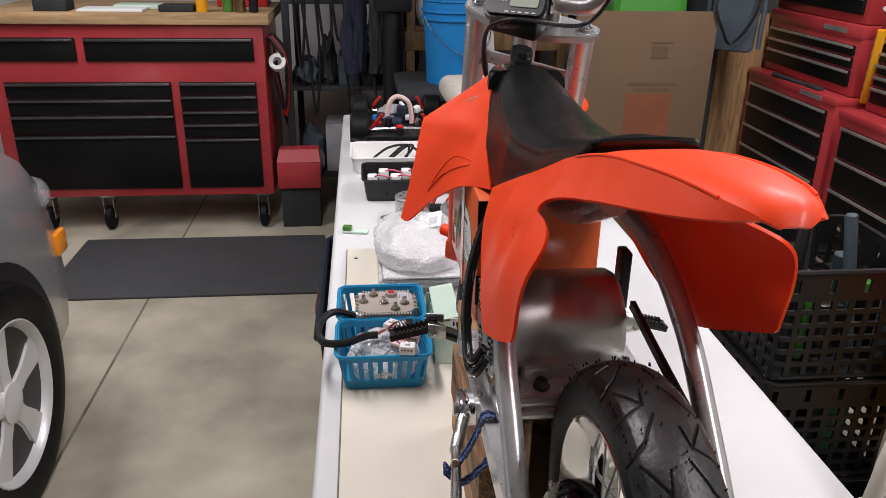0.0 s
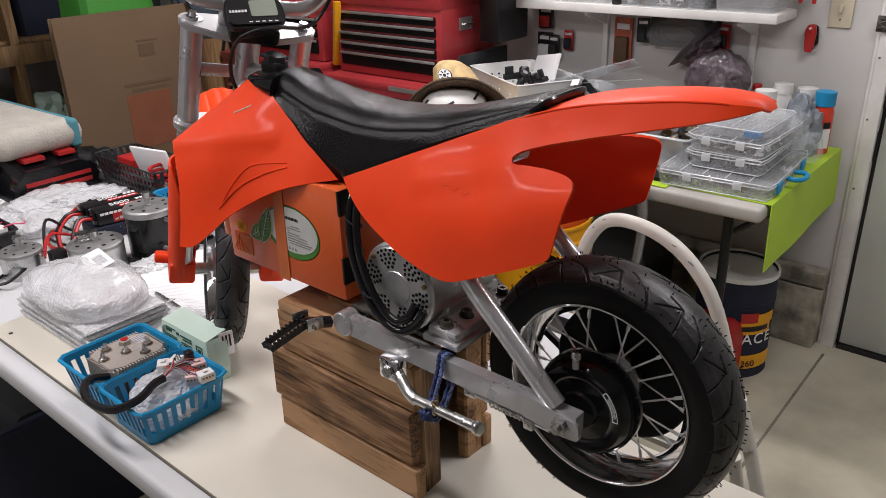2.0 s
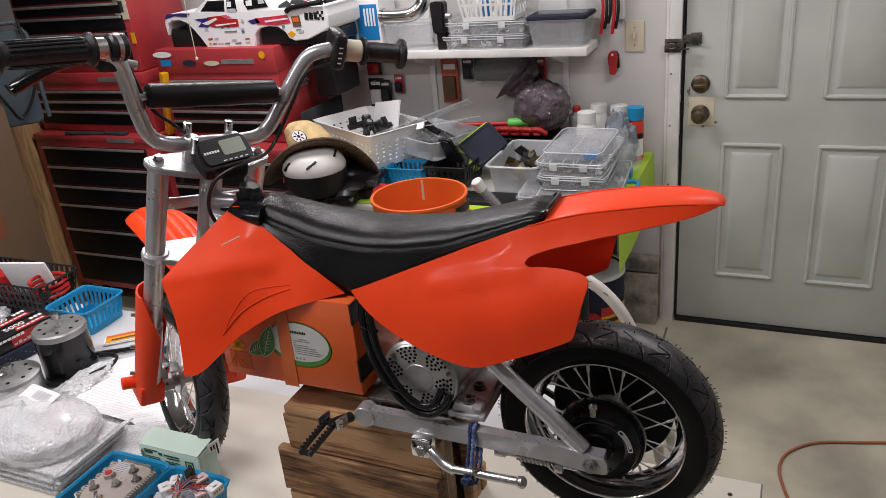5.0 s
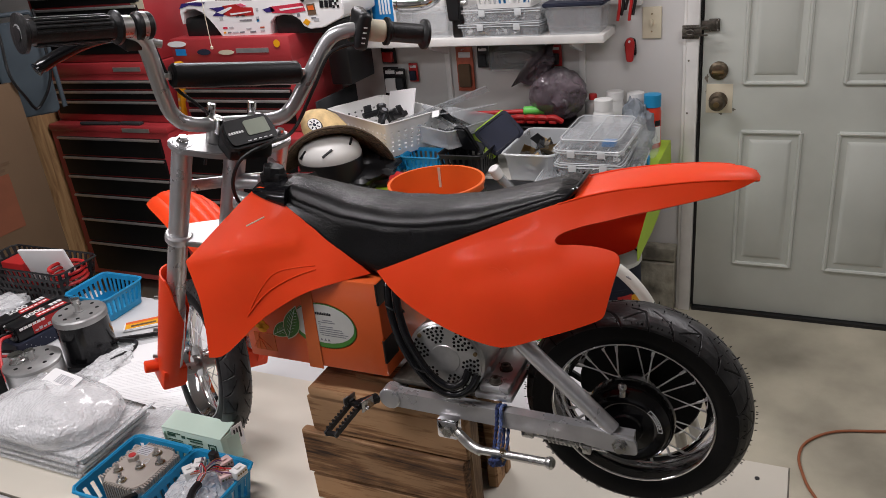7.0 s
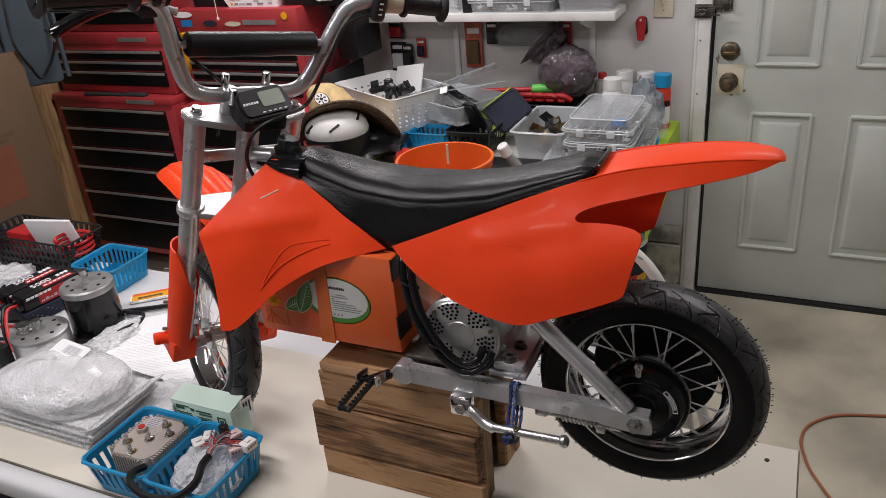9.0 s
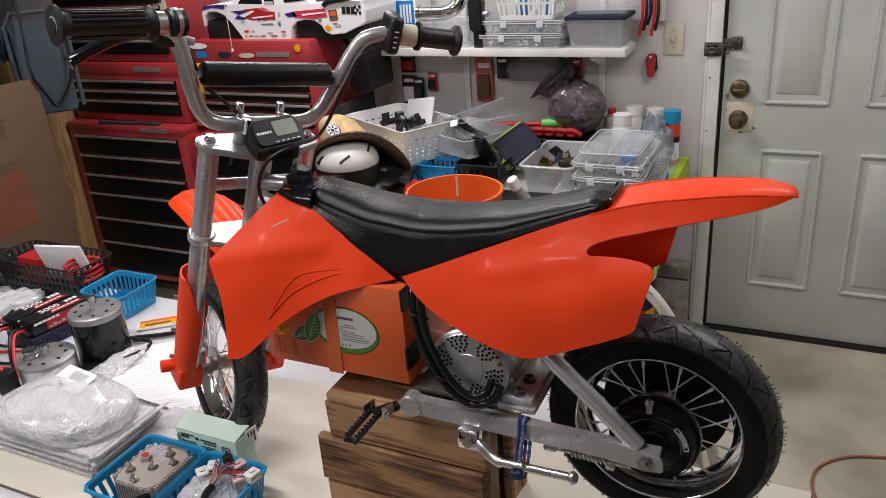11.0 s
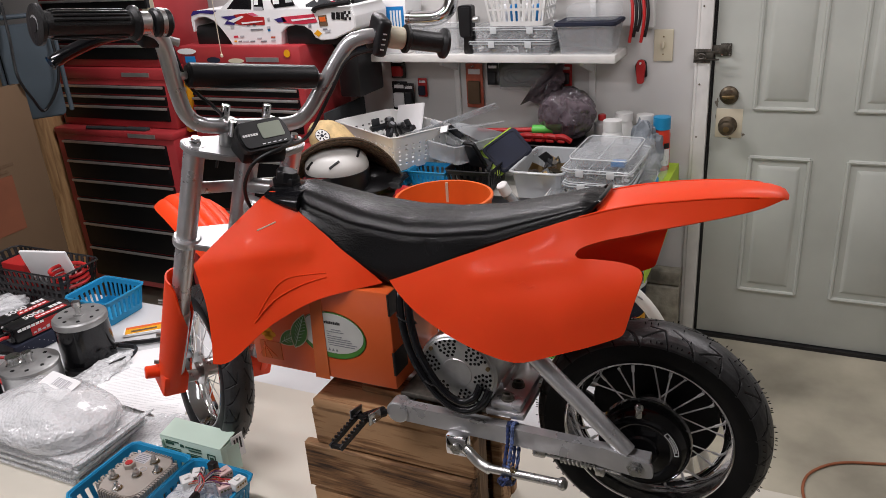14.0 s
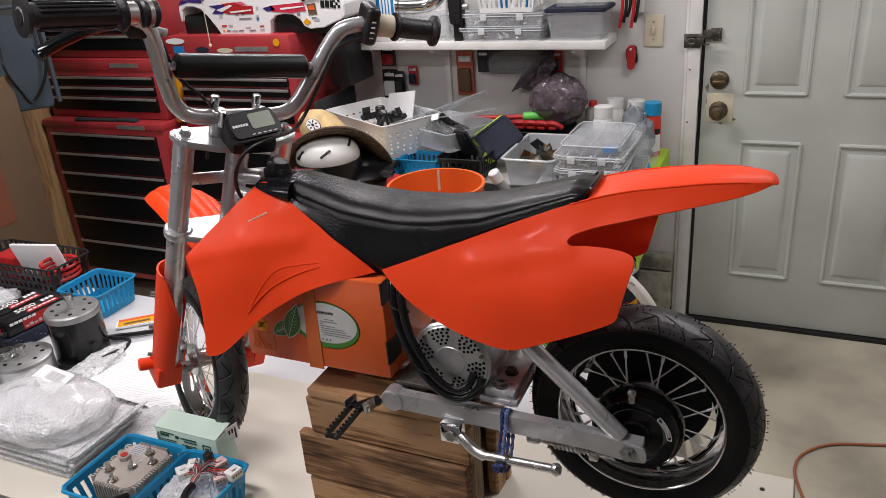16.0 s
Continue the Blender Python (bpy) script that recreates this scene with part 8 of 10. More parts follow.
for k, (x, y, a) in enumerate(((1.76, 1.02, 62), (1.80, 1.06, 70), (1.74, 1.08, 55))):
    hr = thing("hand_tool", (x, y, Z2 + 0.17), "grey and black hand tool lying in a clear tray", "tool", "tools in the clear tray")
    hm_ = Matrix.Translation((x, y, Z2 + 0.150 + 0.012 * k)) @ pose(0, 0, 0, 0, -14, a)
    part("blade", box(-0.10, 0.02, -0.010, 0.010, -0.0015, 0.0015, 0.0008, m=hm_), "steel", hr)
    part("handle", moved(tube([(0.02, 0, 0), (0.06, 0, 0.002), (0.12, 0.004, 0.0)], [0.010, 0.013, 0.010], 12), hm_), ("greydark", "black", "grey")[k], hr)
wb = bin_thing("bin", 1.635, 1.905, 1.127, 1.563, Z2 + 0.06, Z2 + 0.20, "white", "large white perforated bin with black parts", "bin", seg=128, rows=(0, 0.16, 0.21, 0.29, 0.34, 0.42, 0.47, 0.55, 0.60, 0.68, 0.73, 0.86, 1), hole=lambda i, j: j in (1, 3, 5, 7, 9) and i % 3 == 0, taper=0.86)
wb.rotation_euler.z = radians(-29.4)
solo("storage_box", box(1.70, 1.86, 1.25, 1.45, Z2, Z2 + 0.058, 0.004), "greydark", "dark box under a white bin", "box", (1.85, 1.5, Z2))
for k, (x, y, z, a) in enumerate(((1.74, 1.34, 0.165, 20), (1.80, 1.40, 0.175, -35), (1.79, 1.29, 0.170, 60), (1.84, 1.36, 0.150, 5))):
    bp_ = thing("black_part", (x, y, Z2 + z), "black moulded plastic bracket lying in the white bin", "parts", "parts in the white bin")
    bpm = Matrix.Translation((x, y, Z2 + z)) @ pose(0, 0, 0, 25 - 20 * k, 18 * k - 20, a)
    part("arm", box(-0.055, 0.055, -0.014, 0.014, -0.010, 0.010, 0.005, m=bpm), "black", bp_)
    part("boss", moved(cyl((0.03, 0, -0.012), (0.03, 0, 0.030), 0.020, 18, 0.004), bpm), "black", bp_)
    part("web", box(-0.05, -0.015, -0.004, 0.004, 0.008, 0.040, 0.003, m=bpm), "greydark", bp_)
    part("bore", moved(cyl((0.03, 0, 0.0302), (0.03, 0, 0.0312), 0.010, 14), bpm), "grey", bp_)
solo("white_card", moved(box(-0.003, 0.003, -0.10, 0.10, -0.07, 0.07), Matrix.Translation((1.84, 1.30, Z2 + 0.19)) @ pose(0, 0, 0, -12, 20, -35)), "paper", "white card standing in the bin", "card", (1.84, 1.30, Z2 + 0.18))
# hat, helmet and bag
solo("black_bag", lump(1.46, 1.36, Z2 - 0.003, 0.15, 0.20, 0.075, 0.25, 4, 2), "black", "black soft bag under the helmet", "bag", (1.46, 1.36, Z2))
solo("red_tool_bag", lump(1.43, 1.12, Z2 - 0.003, 0.04, 0.05, 0.04, 0.3, 3, 4), "red", "dark red tool pouch on the table", "bag", (1.42, 1.13, Z2))
hm = Matrix.Translation((1.36, 1.355, Z2 + 0.132)) @ pose(0, 0, 0, 0, 0, 14)
he = thing("helmet", hm.translation, "white bicycle helmet with dark vent slots", "helmet")
part("dome", moved(lathe([(0.125, 0), (0.128, 0.02), (0.120, 0.055), (0.098, 0.088), (0.06, 0.108), (0, 0.115)], 40), hm @ Matrix.Diagonal((0.92, 0.90, 0.70, 1))), "helmet_white", he)
part("lower_shell", moved(lathe([(0.110, -0.085), (0.120, -0.080), (0.129, -0.02), (0.130, 0.002), (0.122, 0.002)], 40), hm @ Matrix.Diagonal((0.92, 0.90, 0.95, 1))), "black", he)
for a, z, tilt, ln in ((195, 0.045, 35, 0.022), (262, 0.060, 20, 0.022), (140, 0.038, 65, 0.018)):
    out = Vector((cos_(a), sin_(a), 0.75)).normalized()
    side = Vector((-sin_(a), cos_(a), 0))
    up = out.cross(side)
    ex = side * cos_(tilt) + up * sin_(tilt)
    rr_ = float(np.interp(z / 0.70, (0.02, 0.055, 0.088, 0.108), (0.128, 0.120, 0.098, 0.06)))
    part("vent", moved(box(-ln, ln, -0.004, 0.004, -0.006, 0.004, 0.002), hm @ basis(Vector((rr_ * 0.92 * cos_(a), rr_ * 0.90 * sin_(a), z)), ex, out.cross(ex), out)), "black", he)
ht = thing("straw_hat", (1.46, 1.39, Z2 + 0.15), "straw sun hat with a round patch, tipped back over a helmet", "hat")
tm = Matrix.Translation((1.460, 1.400, Z2 + 0.158)) @ Matrix.Rotation(radians(34), 4, "Z") @ Matrix.Rotation(radians(29), 4, "Y")
lean = Matrix(((1, 0, 0.05, 0), (0, 1, 0.40, 0), (0, 0, 1, 0), (0, 0, 0, 1)))
part("crown", moved(lathe([(0.090, 0.008), (0.085, 0.055), (0.070, 0.10), (0.046, 0.122), (0.02, 0.126), (0, 0.124)], 36), tm @ lean), "straw", ht)


def brim_at(r, a):
    """A point of the brim, which droops at both sides."""
    u = r / 0.205
    return (r * math.cos(a), r * 1.02 * math.sin(a), 0.012 - 0.010 * u - (0.105 if math.sin(a) < 0 else 0.085) * u ** 2 * abs(math.sin(a)) ** 2.4)


def brim_sheet(drop, r1):
    br = bmesh.new()
    rings_ = [[br.verts.new(Vector(brim_at(r, a)) - Vector((0, 0, drop))) for a in np.linspace(0, 2 * math.pi, 48, endpoint=False)] for r in (0.086, 0.12, 0.15, 0.18, r1)]
    for A, B in zip(rings_, rings_[1:]):
        for k in range(48):
            br.faces.new((A[k], A[(k + 1) % 48], B[(k + 1) % 48], B[k]))
    return br


part("brim", moved(thicken(brim_sheet(0, 0.205), 0.004), tm), "straw", ht, "broad woven brim")
part("brim_lining", moved(thicken(brim_sheet(0.006, 0.202), 0.002), tm), "straw_lining", ht, "mottled brown lining under the brim")
part("brim_binding", moved(tube([brim_at(0.206, a) for a in np.linspace(0, 2 * math.pi, 48, endpoint=False)], 0.005, 8, True), tm), "strawdark", ht, "dark cloth binding round the brim")
for nm_, r0, h0, m_ in (("patch", 0.027, 0.0, "navy"), ("patch_ring", 0.0245, 0.0022, "paper"), ("patch_emblem", 0.006, 0.0034, "navy")):
    part(nm_, moved(cyl((0, 0, h0), (0, 0, h0 + 0.003), r0, 24), tm @ lean @ Matrix.Translation((-0.0775, 0.034, 0.052)) @ Matrix.Rotation(radians(156), 4, "Z") @ Matrix.Rotation(radians(80), 4, "Y")), m_, ht, "round navy patch" if m_ == "navy" else "")
for k in range(7):
    a = 2 * math.pi * k / 7
    part("patch_stitch", moved(box(0.010, 0.020, -0.0022, 0.0022, 0.0050, 0.0066), tm @ lean @ Matrix.Translation((-0.0775, 0.034, 0.052)) @ Matrix.Rotation(radians(156), 4, "Z") @ Matrix.Rotation(radians(80), 4, "Y") @ Matrix.Rotation(a, 4, "Z")), "navy", ht)
# cans and bottles by the wall
bottle("spray_can", 2.015, 0.328, Z2, 0.033, 0.175, "spray_red", "bluebin", "orange-red spray can with a bright blue cap", "spray can", 0.86, 0.045)
can_ = bpy.data.objects["spray_can"]
part("paper_label", thicken(loft([[(2.015 + 0.0336 * math.cos(a), 0.328 + 0.0336 * math.sin(a), z) for a in np.linspace(2.2, 4.4, 10)] for z in (Z2 + 0.02, Z2 + 0.085)]), 0.0006), "paper", can_, "white printed label")
part("label_print", thicken(loft([[(2.015 + 0.0344 * math.cos(a), 0.328 + 0.0344 * math.sin(a), z) for a in np.linspace(3.6, 4.3, 6)] for z in (Z2 + 0.088, Z2 + 0.108)]), 0.0006), "black", can_)
bottle("spray_can", 2.065, 0.40, Z2, 0.033, 0.185, "white", "white", "white spray can with white cap", "spray can", 0.86, 0.03)
bottle("spray_can", 2.065, 0.48, Z2, 0.034, 0.190, "white", "white", "white spray can with white cap", "spray can", 0.86, 0.03)
bottle("bottle", 1.955, 0.50, Z2, 0.04, 0.175, "white", "white", "white plastic bottle with wide cap", "bottle", 0.75, 0.04)
bottle("spray_can", 2.06, 0.565, Z2, 0.032, 0.19, "trim", "red", "bare metal spray can with red nozzle", "spray can", 0.22, 0.018)
solo("grey_bag", lump(1.965, 0.375, Z2, 0.042, 0.062, 0.125, 0.45, 4, 5), "bag_grey", "crumpled grey plastic bag by the cans", "plastic bag", (1.985, 0.4, Z2))
bg = bmesh.new()
bmesh.ops.create_icosphere(bg, subdivisions=5, radius=1.0)
for v in bg.verts:
    d_ = v.co.normalized()
    an_ = math.atan2(d_.y, 1.25 - d_.z)
    fold = abs(math.sin(an_ * 11 + 1.6 * noise.noise(d_ * 3.0))) ** 0.6
    k_ = 1 + 0.14 * noise.noise(d_ * 2.1) - 0.075 * (1 - fold) - 0.05 * abs(noise.noise(d_ * 5)) - 0.035 * abs(noise.noise(d_ * 11))
    v.co = Vector((2.035 + d_.x * 0.080 * k_, 0.698 + d_.y * 0.118 * k_, 0.955 + d_.z * 0.102 * k_))
solo("bag_of_wire", bg, "purple", "dark translucent plastic bag slumped by the wall", "plastic bag", (2.035, 0.70, 0.86), sharp=24)
nk = bmesh.new()
fan = [[nk.verts.new((2.075 + 0.012 * math.sin(i * 2.1 + j), 0.72 + (0.030 + 0.016 * i) * (j / 6) ** 0.8 * 1.15 + 0.004 * math.sin(i * 1.7), 1.035 + 0.016 * i * (1 - j / 6) - 0.055 * (j / 6) + 0.010 * math.sin(i * 1.3 + j * 1.1))) for j in range(7)] for i in range(9)]
for A, B in zip(fan, fan[1:]):
    for k in range(6):
        nk.faces.new((A[k], A[k + 1], B[k + 1], B[k]))
solo("bag_neck", thicken(nk, 0.0015), "purple", "gathered neck of a dark plastic bag spread along the wall", "plastic bag", (2.08, 0.80, 1.06), sharp=20)
# hung up under the shelf
def package(y, z0, z1, w, card, mark, label, x=2.112):
    t = thing("hang_pack", (x, y, z0), label, "package")
    part("card", box(x - 0.003, x + 0.003, y - w / 2, y + w / 2, z0, z1, 0.002), card, t)
    part("blister", box(x - 0.022, x - 0.003, y - w * 0.36, y + w * 0.36, z0 + (z1 - z0) * 0.1, z0 + (z1 - z0) * 0.62, 0.006), mark, t)
    part("heading", box(x - 0.0045, x - 0.003, y - w * 0.35, y + w * 0.35, z0 + (z1 - z0) * 0.76, z0 + (z1 - z0) * 0.88), "paper", t)
    part("peg", cyl((x + 0.017, y, z1 - 0.012), (x - 0.03, y, z1 - 0.008), 0.0025, 8), "steel", t)


package(1.475, 0.925, 1.050, 0.075, "black", "paper", "black and white carded package hung on the wall")
package(1.425, 0.945, 1.045, 0.05, "black", "greydark", "black carded package hung on the wall", 2.10)
package(1.475, 1.065, 1.15, 0.07, "black", "red", "red and black carded package hung on the wall")
package(1.363, 0.985, 1.065, 0.042, "red", "navy", "small red carded package hung on the wall")
package(1.118, 0.945, 1.130, 0.076, "card_orange", "card_dark", "orange carded package hung on the wall")
package(1.03, 1.045, 1.135, 0.05, "black", "greydark", "black carded package hung on the wall", 2.10)
bk = thing("belt_pack", (2.11, 0.885, 1.03), "clear bag of dark belts and hoses hung under the shelf", "plastic bag")
part("contents", box(2.096, 2.122, 0.765, 1.005, 1.036, 1.140, 0.010, 3), "olive", bk)
part("film", crumple(2.098, 0.885, 1.030, 0.026, 0.138, 0.078, 0.15, 9, 0.05, 4), "clear", bk, sharp=20)
for k in range(3):
    part("belt_coil", tube([(2.091, 0.885 + (0.10 - 0.018 * k) * math.cos(a), 1.085 + (0.034 - 0.006 * k) * math.sin(a) + 0.006 * math.sin(3 * a + k)) for a in np.linspace(0, 2 * math.pi, 40, endpoint=False)], 0.0035, 6, True), "black", bk)
part("zip_band", box(2.108, 2.116, 0.755, 1.015, 1.128, 1.150, 0.002), "clear_edge", bk)
package(0.73, 1.045, 1.13, 0.06, "red", "black", "red carded package hung under the shelf")
kn = thing("utility_knife", (2.11, 0.433, 1.10), "red utility knife hanging on a hook", "knife")
part("handle", plate(rounded([(-0.012, -0.045), (0.012, -0.045), (0.018, 0.02), (0.012, 0.045), (-0.012, 0.045), (-0.018, 0.02)], 0.01), 0.016, basis((2.094, 0.430, 1.105), (0, 1, 0), (0, 0, 1), (1, 0, 0)), 0.003), "red", kn)
part("backing", plate(rounded([(-0.018, -0.03), (0.024, -0.025), (0.03, 0.02), (0.014, 0.04), (-0.012, 0.035)], 0.012), 0.012, basis((2.114, 0.425, 1.11), (0, 1, 0), (0, 0, 1), (1, 0, 0)), 0.002), "black", kn)
part("hook", cyl((2.085, 0.430, 1.138), (2.131, 0.430, 1.142), 0.004, 8), "white", kn)
# ---- on the shelf ----
S = 1.1955
bin_thing("bin", 1.935, 2.10, 0.495, 0.715, S, S + 0.10, "clear", "clear plastic bin with a dark blue lid", "bin", lid="navy", taper=0.86)
organizer(1.935, 2.11, 0.725, 1.06, S, 0.05, "clear plastic organizer case on the shelf", 5)
organizer(1.94, 2.11, 0.72, 1.05, S + 0.052, 0.05, "clear plastic organizer case on the shelf", 5)
bin_thing("basket", 1.94, 2.10, 0.745, 1.0, S + 0.104, S + 0.215, "white", "white slotted basket of bottles", "basket", seg=72, rows=(0, 0.15, 0.5, 0.58, 0.92, 1), hole=lambda i, j: j in (1, 3) and i % 2 == 0, taper=0.84)
for k in range(4):
    bottle("small_bottle", 1.99 + 0.02 * (k % 2), 0.80 + 0.045 * k, S + 0.108, 0.016, 0.08, ("blue", "white", "blue", "paper")[k], "white", "small bottle standing in a white basket", "bottle")
solo("storage_box", box(1.96, 2.10, 0.50, 0.68, S + 0.118, S + 0.17, 0.006), "clear", "clear box on top of a lidded bin", "box", (2.03, 0.6, S + 0.118))
hn = thing("horn", (1.98, 1.045, S), "black horn with a knurled knob on the shelf", "horn")
part("bell", plate(rounded([(-0.025, -0.06), (0.025, -0.06), (0.03, 0.06), (-0.03, 0.06)], 0.015), 0.045, basis((1.925, 1.07, S + 0.125), (0, 1, 0), (0, 0, 1), (1, 0, 0)), 0.006), "black", hn)
part("knob", cyl((1.945, 1.045, S + 0.13), (1.945, 1.018, S + 0.13), 0.012, 14, 0.002), "steel", hn)
part("stand", box(1.95, 2.0, 1.05, 1.09, S, S + 0.08, 0.004), "black", hn)
bin_thing("bin", 1.945, 2.10, 1.10, 1.325, S, S + 0.10, "clear", "clear plastic bin of pipe fittings", "bin", taper=0.88)
ep = thing("exhaust_pipe", (1.96, 1.2, S + 0.10), "polished bent exhaust pipe with flange lying on a bin", "pipe")
part("bend", tube(curve([(1.965, 1.325, S + 0.135), (1.965, 1.24, S + 0.135), (1.968, 1.19, S + 0.142), (1.985, 1.155, S + 0.175), (2.0, 1.15, S + 0.24), (2.0, 1.15, S + 0.34)], 6), 0.029, 22), "chrome", ep)
part("flange", lathe([(0.029, -0.005), (0.036, -0.005), (0.037, 0), (0.036, 0.006), (0.029, 0.006)], 24, Matrix.Translation((2.0, 1.15, S + 0.245)), closed=True), "steel", ep)
part("pipe_end", lathe([(0.029, -0.008), (0.034, -0.008), (0.034, 0.004), (0.024, 0.004), (0.024, -0.008)], 24, Matrix.Translation((1.965, 1.325, S + 0.135)) @ Matrix.Rotation(radians(-90), 4, "X"), closed=True), "chrome", ep)
pb = thing("product_box", (2.02, 1.39, S), "white and blue product box on the shelf", "box")
part("box_body", box(1.955, 2.10, 1.335, 1.455, S, S + 0.21, 0.002), "paper", pb)
part("blue_panel", box(1.9535, 1.9550, 1.345, 1.44, S + 0.045, S + 0.185), "blue", pb)
for k in range(4):
    part("pale_print", box(1.952, 1.9535, 1.356 + 0.014 * k, 1.364 + 0.014 * k, S + 0.10, S + 0.17), "paper", pb)
bp = thing("blue_card_pack", (2.0, 1.52, S), "blue carded pack with a black flashlight", "package")
part("card", box(1.985, 1.99, 1.468, 1.556, S, S + 0.215, 0.002), "blue", bp)
part("flashlight", tube([(1.975, 1.535, S + 0.19), (1.972, 1.515, S + 0.15), (1.97, 1.505, S + 0.125)], [0.014, 0.014, 0.02], 14), "black", bp)
jc = thing("jumper_cables", (2.08, 0.445, 1.1), "red and black jumper cables hanging at the shelf end", "cable")
for k, m in enumerate(("redwire", "black", "black", "redwire", "black")):
    y = 0.465 - 0.014 * k
    part("lead", tube(curve([(2.118, y, 1.58), (2.09, y + 0.01, 1.45), (2.06, y - 0.008, 1.32), (2.07, y + 0.004, 1.22 + 0.02 * (k % 3))], 6), 0.006, 8), m, jc)
solo("wall_box", box(2.085, XW - 0.001, 0.385, 0.43, 1.27, 1.62, 0.004), "white", "white electrical box on the wall", "box", (2.1, 0.4, 1.27))

# ---- on and beside the chests ----
rcb = thing("toy_truck", (1.82, 1.87, 1.275), "white radio-control pickup body with bright racing decals", "toy car")
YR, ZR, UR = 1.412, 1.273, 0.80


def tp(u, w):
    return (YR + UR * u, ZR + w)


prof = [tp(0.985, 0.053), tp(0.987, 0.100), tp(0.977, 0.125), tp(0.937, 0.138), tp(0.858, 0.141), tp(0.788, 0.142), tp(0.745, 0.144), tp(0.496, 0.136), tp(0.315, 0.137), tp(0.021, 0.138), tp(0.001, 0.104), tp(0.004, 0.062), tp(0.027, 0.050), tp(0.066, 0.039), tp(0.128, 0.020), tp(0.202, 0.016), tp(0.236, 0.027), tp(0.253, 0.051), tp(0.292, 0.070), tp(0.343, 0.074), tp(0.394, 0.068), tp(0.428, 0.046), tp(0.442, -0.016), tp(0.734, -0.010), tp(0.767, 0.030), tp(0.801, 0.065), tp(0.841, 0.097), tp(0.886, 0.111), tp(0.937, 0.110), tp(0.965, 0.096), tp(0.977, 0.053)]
part("shell", plate(rounded(prof, 0.003, 2), 0.25, basis((1.69, 0, 0), (0, 1, 0), (0, 0, 1), (1, 0, 0)), 0.003), "paper", rcb, "white moulded shell")
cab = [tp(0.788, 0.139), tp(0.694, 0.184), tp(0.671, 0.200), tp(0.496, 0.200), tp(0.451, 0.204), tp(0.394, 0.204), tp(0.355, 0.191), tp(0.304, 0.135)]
cy_ = sum(p[0] for p in cab) / len(cab)
rings_c = []
for x, k, dz in ((1.692, 1.0, 0.0), (1.697, 1.0, 0.004), (1.712, 0.97, 0.008), (1.815, 0.96, 0.012), (1.918, 0.97, 0.008), (1.936, 1.0, 0.0)):
    rings_c.append([(x + 0.10 * max(0, z - ZR - 0.15) * (1 if x < 1.8 else -1), cy_ + (y - cy_) * k, z + dz * (1 if z > ZR + 0.17 else 0)) for y, z in cab])
part("cabin", loft(rings_c, closed=True), "paper", rcb, "white cab", sharp=50)
SX = 1.6895


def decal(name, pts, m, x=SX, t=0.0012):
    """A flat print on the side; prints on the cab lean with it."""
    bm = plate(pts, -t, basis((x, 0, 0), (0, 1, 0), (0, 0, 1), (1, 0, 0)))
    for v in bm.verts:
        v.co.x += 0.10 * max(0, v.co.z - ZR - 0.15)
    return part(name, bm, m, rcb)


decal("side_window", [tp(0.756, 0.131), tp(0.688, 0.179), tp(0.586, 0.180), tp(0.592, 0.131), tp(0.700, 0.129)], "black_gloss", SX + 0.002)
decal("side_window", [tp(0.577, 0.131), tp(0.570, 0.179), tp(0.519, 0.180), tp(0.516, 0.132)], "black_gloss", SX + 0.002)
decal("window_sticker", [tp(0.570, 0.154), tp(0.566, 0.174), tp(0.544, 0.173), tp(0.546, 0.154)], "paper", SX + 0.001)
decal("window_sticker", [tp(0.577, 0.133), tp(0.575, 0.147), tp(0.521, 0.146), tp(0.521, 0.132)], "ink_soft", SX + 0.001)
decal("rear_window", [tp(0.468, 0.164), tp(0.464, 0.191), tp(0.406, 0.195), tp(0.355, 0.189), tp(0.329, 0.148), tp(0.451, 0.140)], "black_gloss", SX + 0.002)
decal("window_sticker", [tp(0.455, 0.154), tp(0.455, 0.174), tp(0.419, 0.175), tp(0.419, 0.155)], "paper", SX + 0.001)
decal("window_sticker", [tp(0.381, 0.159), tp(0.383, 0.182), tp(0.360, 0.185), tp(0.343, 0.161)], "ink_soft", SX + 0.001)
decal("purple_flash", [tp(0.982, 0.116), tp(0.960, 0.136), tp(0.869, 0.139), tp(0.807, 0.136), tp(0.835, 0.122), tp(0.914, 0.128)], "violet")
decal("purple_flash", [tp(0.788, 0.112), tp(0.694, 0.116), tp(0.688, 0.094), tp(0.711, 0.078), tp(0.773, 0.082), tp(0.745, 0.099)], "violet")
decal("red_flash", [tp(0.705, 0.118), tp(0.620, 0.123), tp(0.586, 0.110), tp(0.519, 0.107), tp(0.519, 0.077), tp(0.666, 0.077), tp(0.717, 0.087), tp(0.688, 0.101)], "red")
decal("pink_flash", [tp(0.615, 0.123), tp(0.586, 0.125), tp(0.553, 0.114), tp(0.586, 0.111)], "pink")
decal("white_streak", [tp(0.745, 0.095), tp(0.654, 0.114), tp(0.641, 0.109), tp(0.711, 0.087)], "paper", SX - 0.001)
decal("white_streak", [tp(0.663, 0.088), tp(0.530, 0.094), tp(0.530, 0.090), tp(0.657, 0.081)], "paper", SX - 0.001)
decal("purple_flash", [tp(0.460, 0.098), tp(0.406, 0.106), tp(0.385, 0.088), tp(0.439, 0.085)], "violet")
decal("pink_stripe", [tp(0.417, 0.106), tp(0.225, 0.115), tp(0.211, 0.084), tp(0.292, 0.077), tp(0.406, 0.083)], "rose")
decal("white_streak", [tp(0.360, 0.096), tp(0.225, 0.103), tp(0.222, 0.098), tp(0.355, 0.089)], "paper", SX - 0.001)
